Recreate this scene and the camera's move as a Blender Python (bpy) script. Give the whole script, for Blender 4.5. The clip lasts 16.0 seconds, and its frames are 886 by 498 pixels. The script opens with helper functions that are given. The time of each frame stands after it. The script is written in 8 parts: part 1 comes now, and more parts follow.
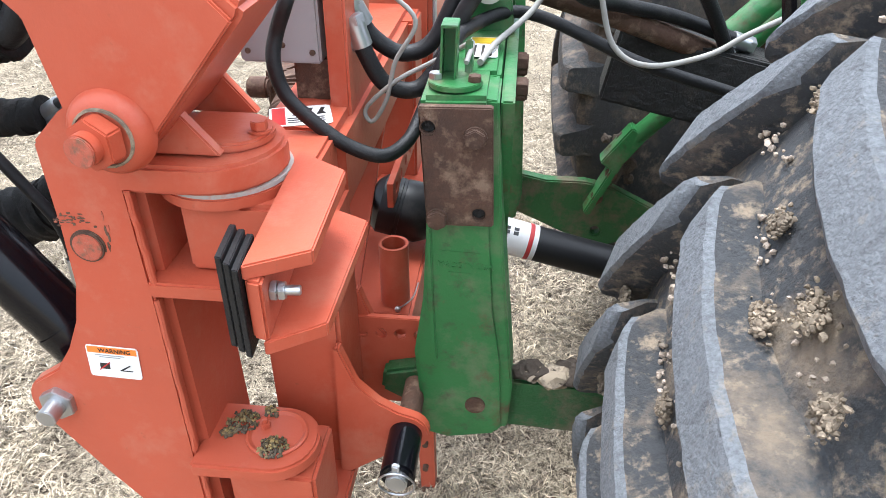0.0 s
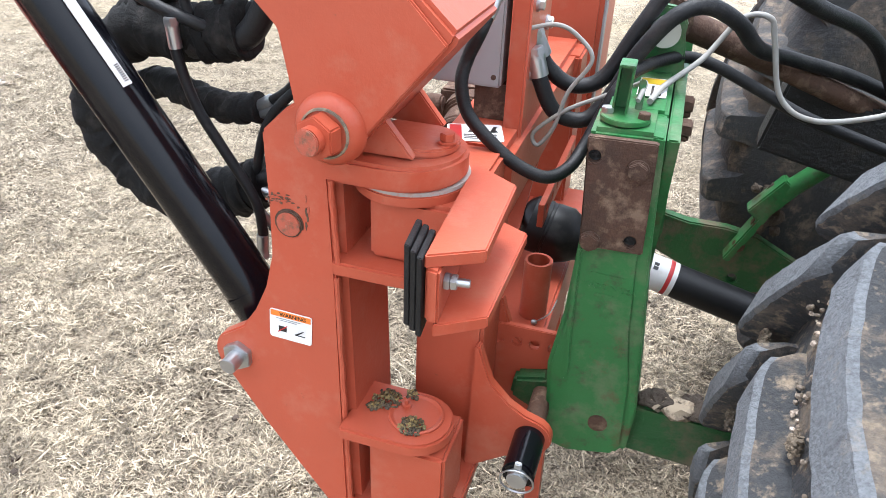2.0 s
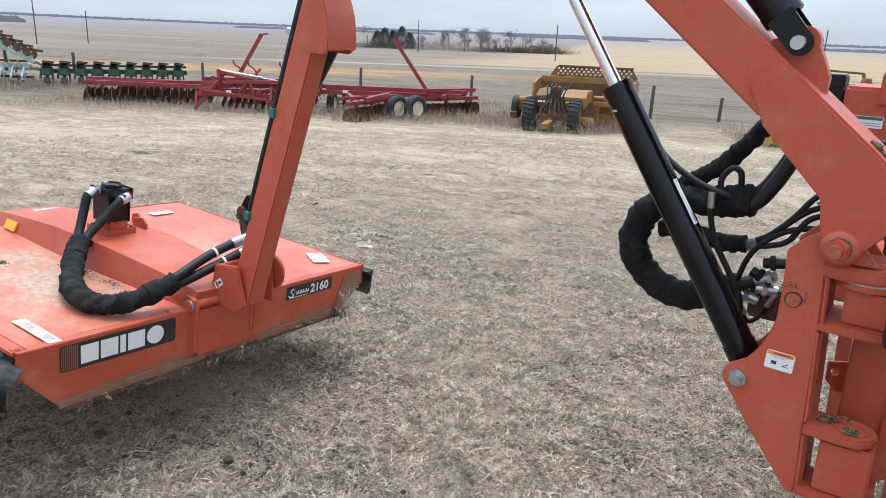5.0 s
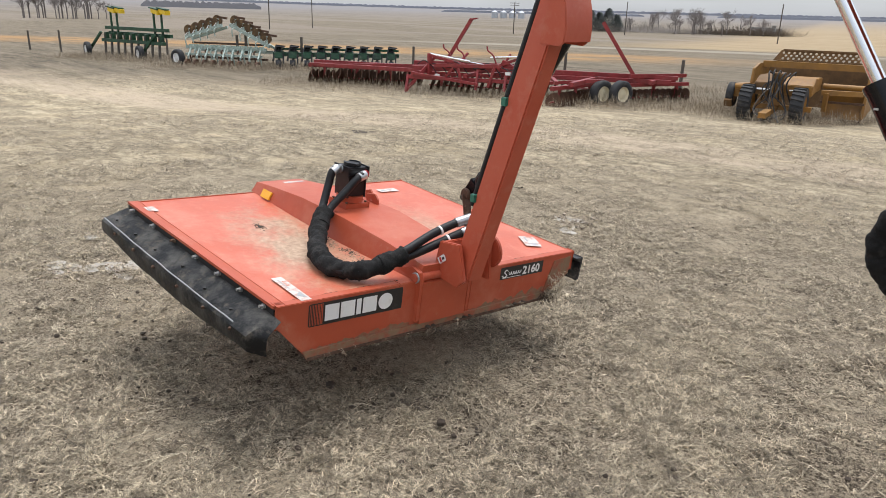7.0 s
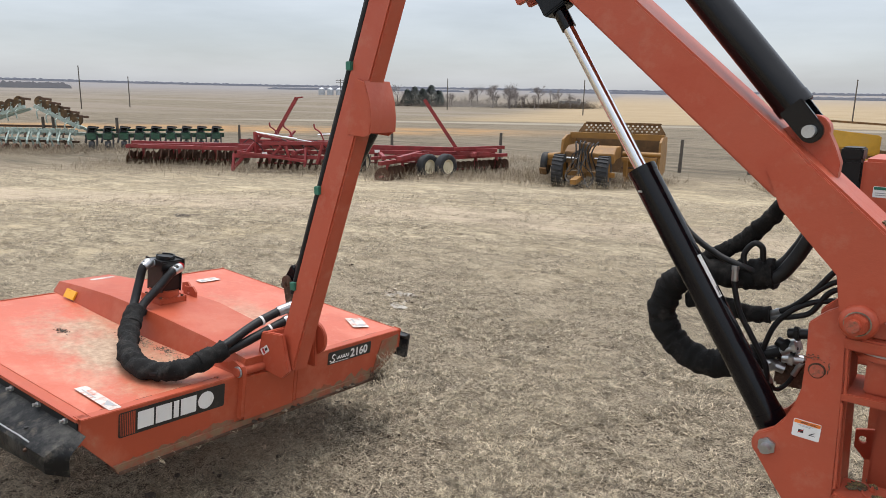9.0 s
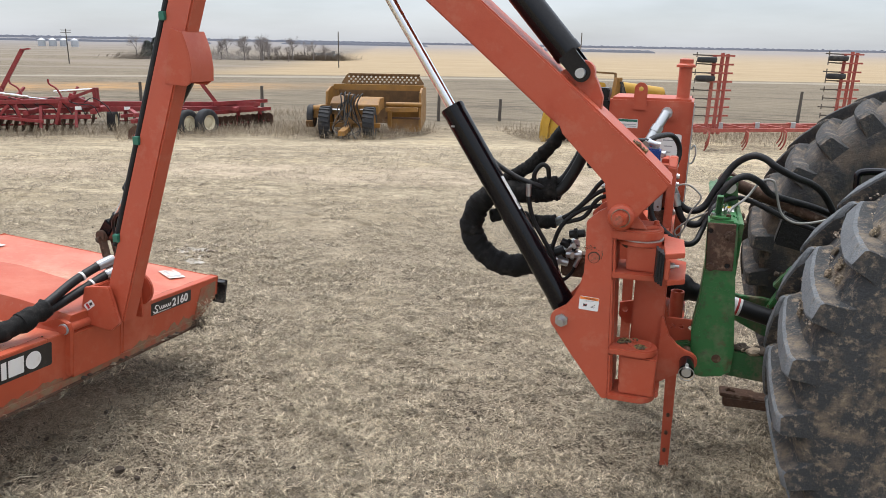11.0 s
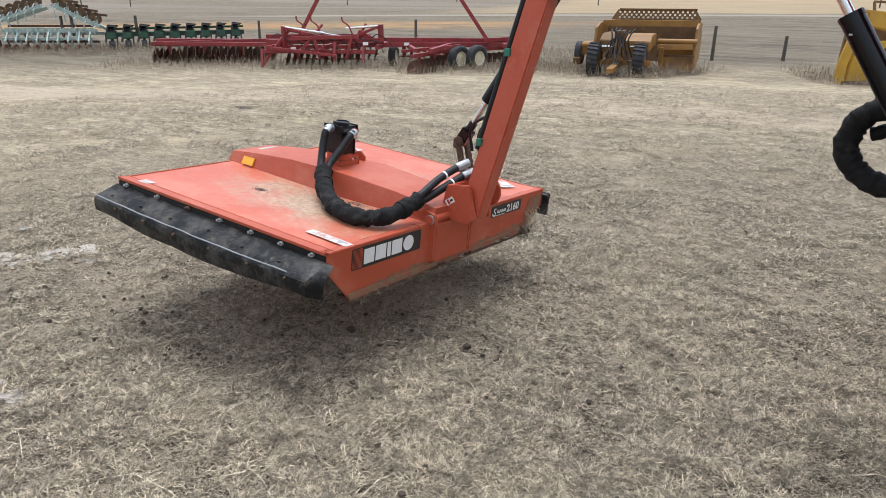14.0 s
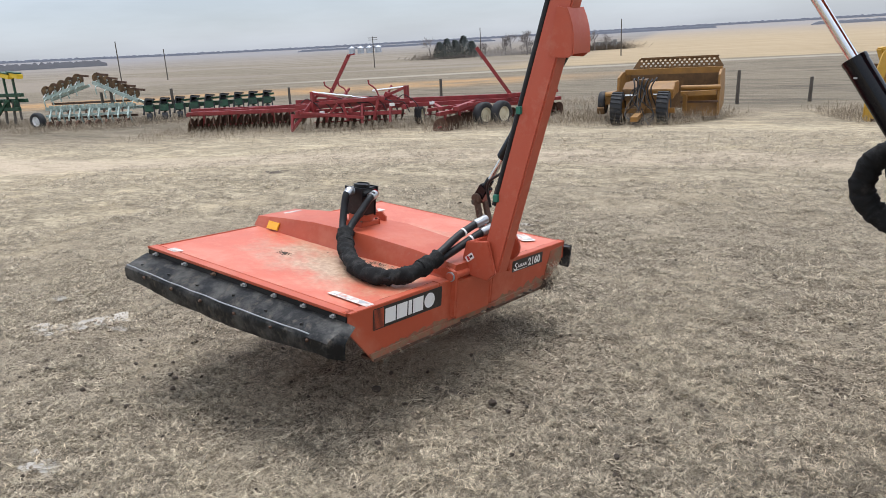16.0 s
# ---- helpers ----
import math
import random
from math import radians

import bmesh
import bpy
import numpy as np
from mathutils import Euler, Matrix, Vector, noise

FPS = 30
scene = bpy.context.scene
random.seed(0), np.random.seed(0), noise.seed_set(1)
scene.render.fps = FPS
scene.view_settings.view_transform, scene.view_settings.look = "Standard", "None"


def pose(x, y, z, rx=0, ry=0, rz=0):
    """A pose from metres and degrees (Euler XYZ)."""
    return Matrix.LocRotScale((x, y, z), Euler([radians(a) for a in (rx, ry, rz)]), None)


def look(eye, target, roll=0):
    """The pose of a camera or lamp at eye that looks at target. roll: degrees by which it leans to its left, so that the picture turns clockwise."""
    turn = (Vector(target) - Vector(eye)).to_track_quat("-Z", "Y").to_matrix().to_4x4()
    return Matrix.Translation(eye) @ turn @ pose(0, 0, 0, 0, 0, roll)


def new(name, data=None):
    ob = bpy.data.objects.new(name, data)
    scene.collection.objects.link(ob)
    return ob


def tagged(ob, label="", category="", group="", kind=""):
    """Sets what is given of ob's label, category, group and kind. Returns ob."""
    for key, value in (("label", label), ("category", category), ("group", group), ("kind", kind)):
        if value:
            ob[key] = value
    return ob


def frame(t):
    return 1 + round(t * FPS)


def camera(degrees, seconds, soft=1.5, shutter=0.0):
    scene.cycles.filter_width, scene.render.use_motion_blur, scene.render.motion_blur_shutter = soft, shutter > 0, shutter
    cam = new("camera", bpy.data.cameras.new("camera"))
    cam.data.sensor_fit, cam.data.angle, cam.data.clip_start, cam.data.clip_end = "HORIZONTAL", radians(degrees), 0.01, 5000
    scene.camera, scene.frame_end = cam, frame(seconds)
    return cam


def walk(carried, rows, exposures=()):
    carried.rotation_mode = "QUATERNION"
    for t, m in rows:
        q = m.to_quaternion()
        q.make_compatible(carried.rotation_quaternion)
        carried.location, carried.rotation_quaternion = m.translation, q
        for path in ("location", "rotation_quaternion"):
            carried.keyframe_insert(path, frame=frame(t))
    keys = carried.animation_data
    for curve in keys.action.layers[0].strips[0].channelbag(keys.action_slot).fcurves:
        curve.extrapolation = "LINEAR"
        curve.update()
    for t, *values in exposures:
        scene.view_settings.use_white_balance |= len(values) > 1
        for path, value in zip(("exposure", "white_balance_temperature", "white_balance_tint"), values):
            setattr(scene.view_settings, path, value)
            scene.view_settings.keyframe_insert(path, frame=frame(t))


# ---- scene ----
cam = camera(63.0, 16.0, soft=0.5)

PATH = [
    (0, (0.681, 1.085, 1.62), (0.508, 2.768, 0.554), 0.2),
    (0.5, (0.685, 1.083, 1.63), (0.481, 2.764, 0.566), 0.6),
    (1, (0.686, 1.07, 1.634), (0.426, 2.749, 0.579), 1.3),
    (1.5, (0.679, 1.038, 1.64), (0.308, 2.704, 0.598), 1.9),
    (2, (0.646, 0.987, 1.65), (0.149, 2.637, 0.635), 2.4),
    (2.5, (0.526, 0.872, 1.661), (-0.111, 2.494, 0.679), 2.5),
    (3, (0.478, 0.738, 1.682), (-0.216, 2.394, 0.803), 3.0),
    (3.5, (0.511, 0.632, 1.708), (-0.079, 2.37, 0.913), 3.7),
    (4, (0.575, 0.368, 1.752), (-0.04, 2.143, 1.066), 3.4),
    (4.5, (0.574, 0.105, 1.835), (-0.244, 1.83, 1.239), 2.6),
    (4.8, (0.465, -0.111, 1.833), (-0.489, 1.547, 1.248), 2.4),
    (5, (0.447, -0.201, 1.793), (-0.648, 1.371, 1.22), 2.1),
    (5.2, (0.416, -0.283, 1.801), (-0.778, 1.213, 1.22), 1.9),
    (7.3, (0.434, -0.364, 1.837), (-1.031, 0.843, 1.207), 1.4),
    (7.5, (0.442, -0.362, 1.852), (-1.009, 0.869, 1.236), 1.4),
    (8, (0.458, -0.365, 1.872), (-0.942, 0.947, 1.308), 1.4),
    (8.5, (0.461, -0.356, 1.868), (-0.852, 1.069, 1.372), 1.1),
    (9, (0.501, -0.318, 1.892), (-0.687, 1.232, 1.461), 0.9),
    (9.5, (0.534, -0.307, 1.905), (-0.486, 1.37, 1.52), 1.0),
    (9.7, (0.528, -0.324, 1.906), (-0.416, 1.399, 1.53), 1.0),
    (11.8, (0.291, -1.079, 1.833), (-0.27, 0.729, 1.186), 1.1),
    (12, (0.204, -1.144, 1.817), (-0.489, 0.614, 1.16), 1.0),
    (12.5, (0.097, -1.215, 1.799), (-0.872, 0.394, 1.113), 0.9),
    (13, (0.073, -1.206, 1.782), (-1.033, 0.298, 1.064), 1.0),
    (13.5, (0.106, -1.189, 1.78), (-1.045, 0.279, 1.058), 0.6),
    (14, (0.144, -1.18, 1.78), (-1.016, 0.293, 1.085), -0.3),
    (14.5, (0.187, -1.171, 1.788), (-0.987, 0.308, 1.129), -1.3),
    (15, (0.215, -1.152, 1.795), (-0.987, 0.322, 1.179), -2.3),
    (15.5, (0.212, -1.159, 1.806), (-1.02, 0.306, 1.227), -3.0),
    (16, (0.213, -1.157, 1.802), (-1.045, 0.297, 1.251), -3.3),
]
walk(cam, [(t, look(eye, target, roll)) for t, eye, target, roll in PATH],
     exposures=((0, 1.16, 5780, 9), (2, 1.02, 5800, 10), (3, 0.64, 5600, 10), (4.5, 0.33, 5560, 10), (5.0, 0.15, 5580, 10), (5.2, 0.10, 5640, 10), (7.3, -0.10, 6220, 10), (9.5, -0.10, 6250, 10), (11.8, 0.16, 6060, 10), (12.5, 0.09, 5950, 10), (14, -0.08, 5860, 10), (16, -0.06, 5900, 10)))

# ---- world and light: bright overcast ----
world = bpy.data.worlds.new("world")
scene.world = world
world.use_nodes = True
wn, wl = world.node_tree.nodes, world.node_tree.links
wn.clear()


def wnode(kind, **values):
    n = wn.new(kind)
    for k, v in values.items():
        n.inputs[k].default_value = v
    return n


w_out, w_bg = wn.new("ShaderNodeOutputWorld"), wn.new("ShaderNodeBackground")
w_sky = wn.new("ShaderNodeTexSky")
w_sky.sky_type, w_sky.sun_disc = "NISHITA", False
w_sky.sun_elevation, w_sky.sun_rotation = radians(75), radians(-32)
w_co, w_sep = wn.new("ShaderNodeTexCoord"), wn.new("ShaderNodeSeparateXYZ")
w_ramp = wn.new("ShaderNodeValToRGB")
w_ramp.color_ramp.elements[0].color, w_ramp.color_ramp.elements[0].position = (0.535, 0.55, 0.59, 1), 0.0
w_ramp.color_ramp.elements[1].color, w_ramp.color_ramp.elements[1].position = (1.75, 1.77, 1.79, 1), 0.75
w_mid = w_ramp.color_ramp.elements.new(0.12)
w_mid.color = (0.69, 0.70, 0.715, 1)
w_map = wn.new("ShaderNodeMapping")
w_map.inputs["Scale"].default_value = (1.6, 1.6, 9.0)
w_noise = wnode("ShaderNodeTexNoise", Scale=1.5, Detail=6.0, Roughness=0.55)
w_cloud = wn.new("ShaderNodeMapRange")
w_cloud.inputs["From Min"].default_value, w_cloud.inputs["From Max"].default_value = 0.35, 0.7
w_cloud.inputs["To Min"].default_value, w_cloud.inputs["To Max"].default_value = 0.82, 1.12
w_mul, w_mix = wn.new("ShaderNodeMixRGB"), wn.new("ShaderNodeMixRGB")
w_mul.blend_type, w_mul.inputs[0].default_value = "MULTIPLY", 1.0
w_mix.blend_type, w_mix.inputs[0].default_value = "ADD", 0.05
wl.new(w_co.outputs["Generated"], w_sep.inputs[0])
wl.new(w_sep.outputs["Z"], w_ramp.inputs[0])
wl.new(w_co.outputs["Generated"], w_map.inputs[0])
wl.new(w_map.outputs[0], w_noise.inputs["Vector"])
wl.new(w_noise.outputs["Fac"], w_cloud.inputs[0])
wl.new(w_ramp.outputs[0], w_mul.inputs[1])
wl.new(w_cloud.outputs[0], w_mul.inputs[2])
wl.new(w_mul.outputs[0], w_mix.inputs[1])
wl.new(w_sky.outputs[0], w_mix.inputs[2])
wl.new(w_mix.outputs[0], w_bg.inputs[0])
wl.new(w_bg.outputs[0], w_out.inputs[0])
w_bg.inputs["Strength"].default_value = 0.85
sun = new("sun", bpy.data.lights.new("sun", "SUN"))
sun.data.energy, sun.data.angle, sun.data.color = 2.8, radians(28), (1.0, 0.96, 0.9)
sun.matrix_world = look((-1.9, 3.0, 13.5), (0, 0, 0))


# ---- building tools ----
ROOTS = {}


def thing(name, at, label, category, group="", kind=""):
    ob = new(name)
    ob.location = at
    ob.empty_display_size = 0.1
    ROOTS[ob] = Vector(at)
    return tagged(ob, label, category, group, kind)


def mesh_of(name, bm, mat, angle=35):
    me = bpy.data.meshes.new(name)
    bmesh.ops.recalc_face_normals(bm, faces=bm.faces)
    bm.to_mesh(me)
    bm.free()
    me.materials.append(mat)
    me.shade_smooth()
    me.set_sharp_from_angle(angle=radians(angle))
    return me


def part(name, bm, mat, parent, label="", bevel=0.0, angle=35):
    """One mesh, modelled in world coordinates, as a part of a thing or of a part."""
    root = parent if parent in ROOTS else parent.parent
    bm.transform(Matrix.Translation(-ROOTS[root]))
    if bevel:
        edges = [e for e in bm.edges if len(e.link_faces) == 2 and e.calc_face_angle(0) > 0.6]
        bmesh.ops.bevel(bm, geom=edges, offset=bevel, segments=2, affect="EDGES", clamp_overlap=True)
    ob = new(name, mesh_of(name, bm, mat, angle))
    ob.parent = parent
    return tagged(ob, label)


def lone(name, bm, mat, at, label, category, group="", kind="", bevel=0.0, angle=35):
    """A thing that is one mesh, modelled in world coordinates."""
    bm.transform(Matrix.Translation(-Vector(at)))
    if bevel:
        edges = [e for e in bm.edges if len(e.link_faces) == 2 and e.calc_face_angle(0) > 0.6]
        bmesh.ops.bevel(bm, geom=edges, offset=bevel, segments=2, affect="EDGES", clamp_overlap=True)
    ob = new(name, mesh_of(name, bm, mat, angle))
    ob.location = at
    return tagged(ob, label, category, group, kind)


def B():
    return bmesh.new()


def box(bm, lo, hi, m=None):
    lo, hi = Vector(lo), Vector(hi)
    t = Matrix.Translation((lo + hi) / 2) @ Matrix.Diagonal((*(hi - lo), 1))
    bmesh.ops.create_cube(bm, size=1, matrix=(m @ t) if m else t)
    return bm


def bar(bm, p, q, w, h, up=(0, 0, 1)):
    """A square bar from p to q, w wide and h high."""
    p, q = Vector(p), Vector(q)
    d = (q - p).normalized()
    side = d.cross(Vector(up))
    side = side.normalized() if side.length > 1e-4 else Vector((1, 0, 0))
    top = side.cross(d)
    m = Matrix((side, d, top)).transposed().to_4x4()
    m.translation = (p + q) / 2
    bmesh.ops.create_cube(bm, size=1, matrix=m @ Matrix.Diagonal((w, (q - p).length, h, 1)))
    return bm


def rod(bm, p, q, r, n=18, r2=None):
    p, q = Vector(p), Vector(q)
    m = (q - p).to_track_quat("Z", "Y").to_matrix().to_4x4()
    m.translation = (p + q) / 2
    bmesh.ops.create_cone(bm, cap_ends=True, segments=n, radius1=r, radius2=r if r2 is None else r2, depth=(q - p).length, matrix=m)
    return bm


def ring(cx, cz, r, n=16, a0=0, a1=360):
    k = n if a1 - a0 >= 360 else n - 1
    return [(cx + r * math.cos(radians(a0 + (a1 - a0) * i / k)), cz + r * math.sin(radians(a0 + (a1 - a0) * i / k))) for i in range(n)]


def prism(bm, pts, a, b, axis="y", holes=(), m=None):
    """A plate: the outline pts, with holes (lists of points), drawn out from a to b along an axis."""
    place = {"y": lambda u, v, w: (u, w, v), "x": lambda u, v, w: (w, u, v), "z": lambda u, v, w: (u, v, w)}[axis]
    tmp = bmesh.new()
    edges = []
    for loop in (pts, *holes):
        vs = [tmp.verts.new(place(u, v, a)) for u, v in loop]
        edges += [tmp.edges.new((vs[i], vs[(i + 1) % len(vs)])) for i in range(len(vs))]
    if holes:
        bmesh.ops.triangle_fill(tmp, use_beauty=True, use_dissolve=False, edges=edges)
    else:
        bmesh.ops.contextual_create(tmp, geom=edges)
    r = bmesh.ops.extrude_face_region(tmp, geom=tmp.faces[:])
    d = Vector(place(0, 0, b)) - Vector(place(0, 0, a))
    bmesh.ops.translate(tmp, verts=[v for v in r["geom"] if isinstance(v, bmesh.types.BMVert)], vec=d)
    if m:
        tmp.transform(m)
    me = bpy.data.meshes.new("tmp")
    tmp.to_mesh(me)
    tmp.free()
    bm.from_mesh(me)
    bpy.data.meshes.remove(me)
    return bm


def curve(pts, steps=8):
    """A smooth line through the points."""
    p = [Vector(v) for v in pts]
    p = [2 * p[0] - p[1]] + p + [2 * p[-1] - p[-2]]
    out = []
    for i in range(1, len(p) - 2):
        for k in range(steps):
            t = k / steps
            a, b, c, d = p[i - 1], p[i], p[i + 1], p[i + 2]
            out.append(0.5 * (2 * b + (c - a) * t + (2 * a - 5 * b + 4 * c - d) * t * t + (3 * b - a - 3 * c + d) * t ** 3))
    return out + [p[-2]]


def tube(bm, pts, r, n=10, steps=8, wrinkle=0.0, seed=0, flat=1.0):
    """A hose through the points; wrinkle: the folds of a cloth sleeve."""
    line = curve(pts, steps)
    t0 = (line[1] - line[0]).normalized()
    side = t0.cross(Vector((0.3, 0.2, 1))).normalized()
    rows = []
    for i, c in enumerate(line):
        t = (line[min(i + 1, len(line) - 1)] - line[max(i - 1, 0)]).normalized()
        side = (side - t * side.dot(t)).normalized()
        up = t.cross(side)
        row = []
        for k in range(n):
            a = 2 * math.pi * k / n
            rr = r
            if wrinkle:
                q = c * 38 + Vector((math.cos(a), math.sin(a), seed * 7.0)) * 1.1
                q2 = c * 52 + Vector((math.cos(a), math.sin(a), seed)) * 0.9
                fold = abs(math.sin(i * 0.36 + 0.9 * a + 1.5 * noise.noise(q * 0.25)))
                rr *= 1 + wrinkle * (0.55 * fold - 0.35 + 0.9 * noise.noise(q * 0.6) + 1.2 * (abs(noise.noise(q2)) - 0.25) + 0.5 * noise.noise(q2 * 2.3))
            row.append(bm.verts.new(c + (side * math.cos(a) + up * math.sin(a) * flat) * rr))
        rows.append(row)
    for a, b in zip(rows, rows[1:]):
        for k in range(n):
            bm.faces.new((a[k], a[(k + 1) % n], b[(k + 1) % n], b[k]))
    bm.faces.new(rows[0])
    bm.faces.new(list(reversed(rows[-1])))
    return bm


def lathe(bm, prof, m, n=32, closed=False):
    """Turns a profile of (radius, height) round the z axis of m."""
    rows = [[bm.verts.new(m @ Vector((r * math.cos(2 * math.pi * k / n), r * math.sin(2 * math.pi * k / n), h))) for k in range(n)] for r, h in prof]
    pairs = list(zip(rows, rows[1:])) + ([(rows[-1], rows[0])] if closed else [])
    for a, b in pairs:
        for k in range(n):
            bm.faces.new((a[k], a[(k + 1) % n], b[(k + 1) % n], b[k]))
    if not closed:
        bm.faces.new(rows[0])
        bm.faces.new(list(reversed(rows[-1])))
    return bm


def hexnut(bm, p, q, r):
    rod(bm, p, q, r, n=6)
    return bm


def lump(bm, c, r, seed=0, sub=2, rough=0.35, squash=(1, 1, 1)):
    """An uneven clod."""
    out = bmesh.ops.create_icosphere(bm, subdivisions=sub, radius=1.0)
    for v in out["verts"]:
        k = 1 + rough * noise.noise(v.co * 1.7 + Vector((seed * 3.1, seed * 1.7, seed))) + 0.5 * rough * noise.noise(v.co * 4.1 + Vector((seed, 0, seed * 2.3)))
        v.co = Vector(c) + Vector((v.co.x * squash[0], v.co.y * squash[1], v.co.z * squash[2])) * (r * k)
    return bm


def cloth_sleeve(pts, r, wrinkle, seed, label, n=20, steps=16, flat=1.0):
    """A wrinkled cloth sleeve with a strap near each end."""
    s = thing("hose_sleeve", pts[len(pts) // 2], label, "hose sleeve", "hose sleeves")
    part("cloth", tube(B(), pts, r, n, steps, wrinkle, seed, flat), M_SLEEVE, s, angle=80)
    line = curve(pts, 6)
    for k in (3, len(line) - 5):
        d = (line[k + 1] - line[k]).normalized()
        part("strap", rod(B(), line[k], line[k] + d * 0.022, r * 1.03, 18), M_SLEEVE, s, bevel=0.003)
    return s


def writing(text, size, thick, m, mat, name, parent, shear=0.0, bold=0.0):
    """Letters lying on the xy plane of m, as a part."""
    cu = bpy.data.curves.new("letters", "FONT")
    cu.body, cu.size, cu.extrude, cu.shear, cu.offset = text, size, thick, shear, bold
    cu.resolution_u = 3
    ob = new("letters", cu)
    bpy.context.view_layer.update()
    me = bpy.data.meshes.new_from_object(ob.evaluated_get(bpy.context.evaluated_depsgraph_get()))
    bpy.data.objects.remove(ob)
    root = parent if parent in ROOTS else parent.parent
    me.transform(Matrix.Translation(-ROOTS[root]) @ m)
    me.materials.clear()
    me.materials.append(mat)
    out = new(name, me)
    out.parent = parent
    return out


# ---- materials ----
def mixed(nt, fac, a, b, mode="MIX"):
    n = nt.nodes.new("ShaderNodeMixRGB")
    n.blend_type = mode
    for k, v in enumerate((fac, a, b)):
        if isinstance(v, bpy.types.NodeSocket):
            nt.links.new(v, n.inputs[k])
        else:
            n.inputs[k].default_value = v if k == 0 else (*v, 1)
    return n.outputs[0]


def noisy(nt, scale, detail=5, rough=0.6, lo=0.4, hi=0.6, vec=None, stretch=None):
    co = nt.nodes.new("ShaderNodeTexCoord").outputs["Object"] if vec is None else vec
    if stretch:
        mp = nt.nodes.new("ShaderNodeMapping")
        mp.inputs["Scale"].default_value = stretch
        nt.links.new(co, mp.inputs[0])
        co = mp.outputs[0]
    n = nt.nodes.new("ShaderNodeTexNoise")
    n.inputs["Scale"].default_value, n.inputs["Detail"].default_value, n.inputs["Roughness"].default_value = scale, detail, rough
    nt.links.new(co, n.inputs["Vector"])
    r = nt.nodes.new("ShaderNodeMapRange")
    r.inputs["From Min"].default_value, r.inputs["From Max"].default_value = lo, hi
    nt.links.new(n.outputs["Fac"], r.inputs[0])
    return r.outputs[0]


def scaled(nt, v, k, add=0.0):
    n = nt.nodes.new("ShaderNodeMath")
    n.operation = "MULTIPLY_ADD"
    nt.links.new(v, n.inputs[0])
    n.inputs[1].default_value, n.inputs[2].default_value = k, add
    return n.outputs[0]


def material(name, base, rough=0.5, metal=0.0, shade=0.8, dust=None, chips=None, bump=0.0, bscale=60, coat=0.0, grain=0.0, gscale=300, stain=None, spec=0.5):
    """shade: how dark the broad mottling goes; dust, chips, stain: (colour, amount, scale, threshold)."""
    mat = bpy.data.materials.new(name)
    mat.use_nodes = True
    nt = mat.node_tree
    bs = nt.nodes["Principled BSDF"]
    col = mixed(nt, noisy(nt, 4.0, 6, 0.6, 0.3, 0.7), tuple(c * shade for c in base), base)
    if grain:
        col = mixed(nt, scaled(nt, noisy(nt, gscale, 3, 0.6, 0.35, 0.7), grain), col, tuple(c * 0.4 for c in base))
    rg = None
    for layer in (stain, dust, chips):
        if layer:
            c, amount, scale, th = layer
            m = scaled(nt, noisy(nt, scale, 8, 0.68, th, th + 0.16), amount)
            col = mixed(nt, m, col, c)
            rg = m
    nt.links.new(col, bs.inputs["Base Color"])
    bs.inputs["Metallic"].default_value = metal
    bs.inputs["Coat Weight"].default_value = coat
    bs.inputs["Specular IOR Level"].default_value = spec
    if rg is not None:
        nt.links.new(scaled(nt, rg, min(0.9, 0.92) - rough, rough), bs.inputs["Roughness"])
    else:
        nt.links.new(scaled(nt, noisy(nt, 25, 4, 0.6, 0.3, 0.7), 0.16, rough - 0.08), bs.inputs["Roughness"])
    if bump:
        b = nt.nodes.new("ShaderNodeBump")
        b.inputs["Strength"].default_value, b.inputs["Distance"].default_value = 1.0, bump
        nt.links.new(noisy(nt, bscale, 6, 0.65, 0.2, 0.8), b.inputs["Height"])
        nt.links.new(b.outputs[0], bs.inputs["Normal"])
    return mat


def straw_material(name, dark, light):
    """A colour of its own for each blade or crumb, with darker blotches across them as painted shade between clumps."""
    mat = bpy.data.materials.new(name)
    mat.use_nodes = True
    nt = mat.node_tree
    bs = nt.nodes["Principled BSDF"]
    geo = nt.nodes.new("ShaderNodeNewGeometry")
    ramp = nt.nodes.new("ShaderNodeValToRGB")
    ramp.color_ramp.elements[0].color, ramp.color_ramp.elements[1].color = (*dark, 1), (*light, 1)
    mid = ramp.color_ramp.elements.new(0.5)
    mid.color = tuple(0.72 * a + 0.28 * b for a, b in zip(dark, light)) + (1,)
    nt.links.new(geo.outputs["Random Per Island"], ramp.inputs[0])
    col = mixed(nt, scaled(nt, noisy(nt, 1.1, 5, 0.6, 0.45, 0.7), 0.4), ramp.outputs[0], (0.46, 0.38, 0.25))
    col = mixed(nt, scaled(nt, noisy(nt, 30, 5, 0.8, 0.48, 0.56), 0.62), col, (0.06, 0.046, 0.032))
    col = mixed(nt, scaled(nt, noisy(nt, 7, 7, 0.8, 0.50, 0.58), 0.55), col, (0.085, 0.065, 0.044))
    nt.links.new(col, bs.inputs["Base Color"])
    bs.inputs["Roughness"].default_value = 0.8
    return mat


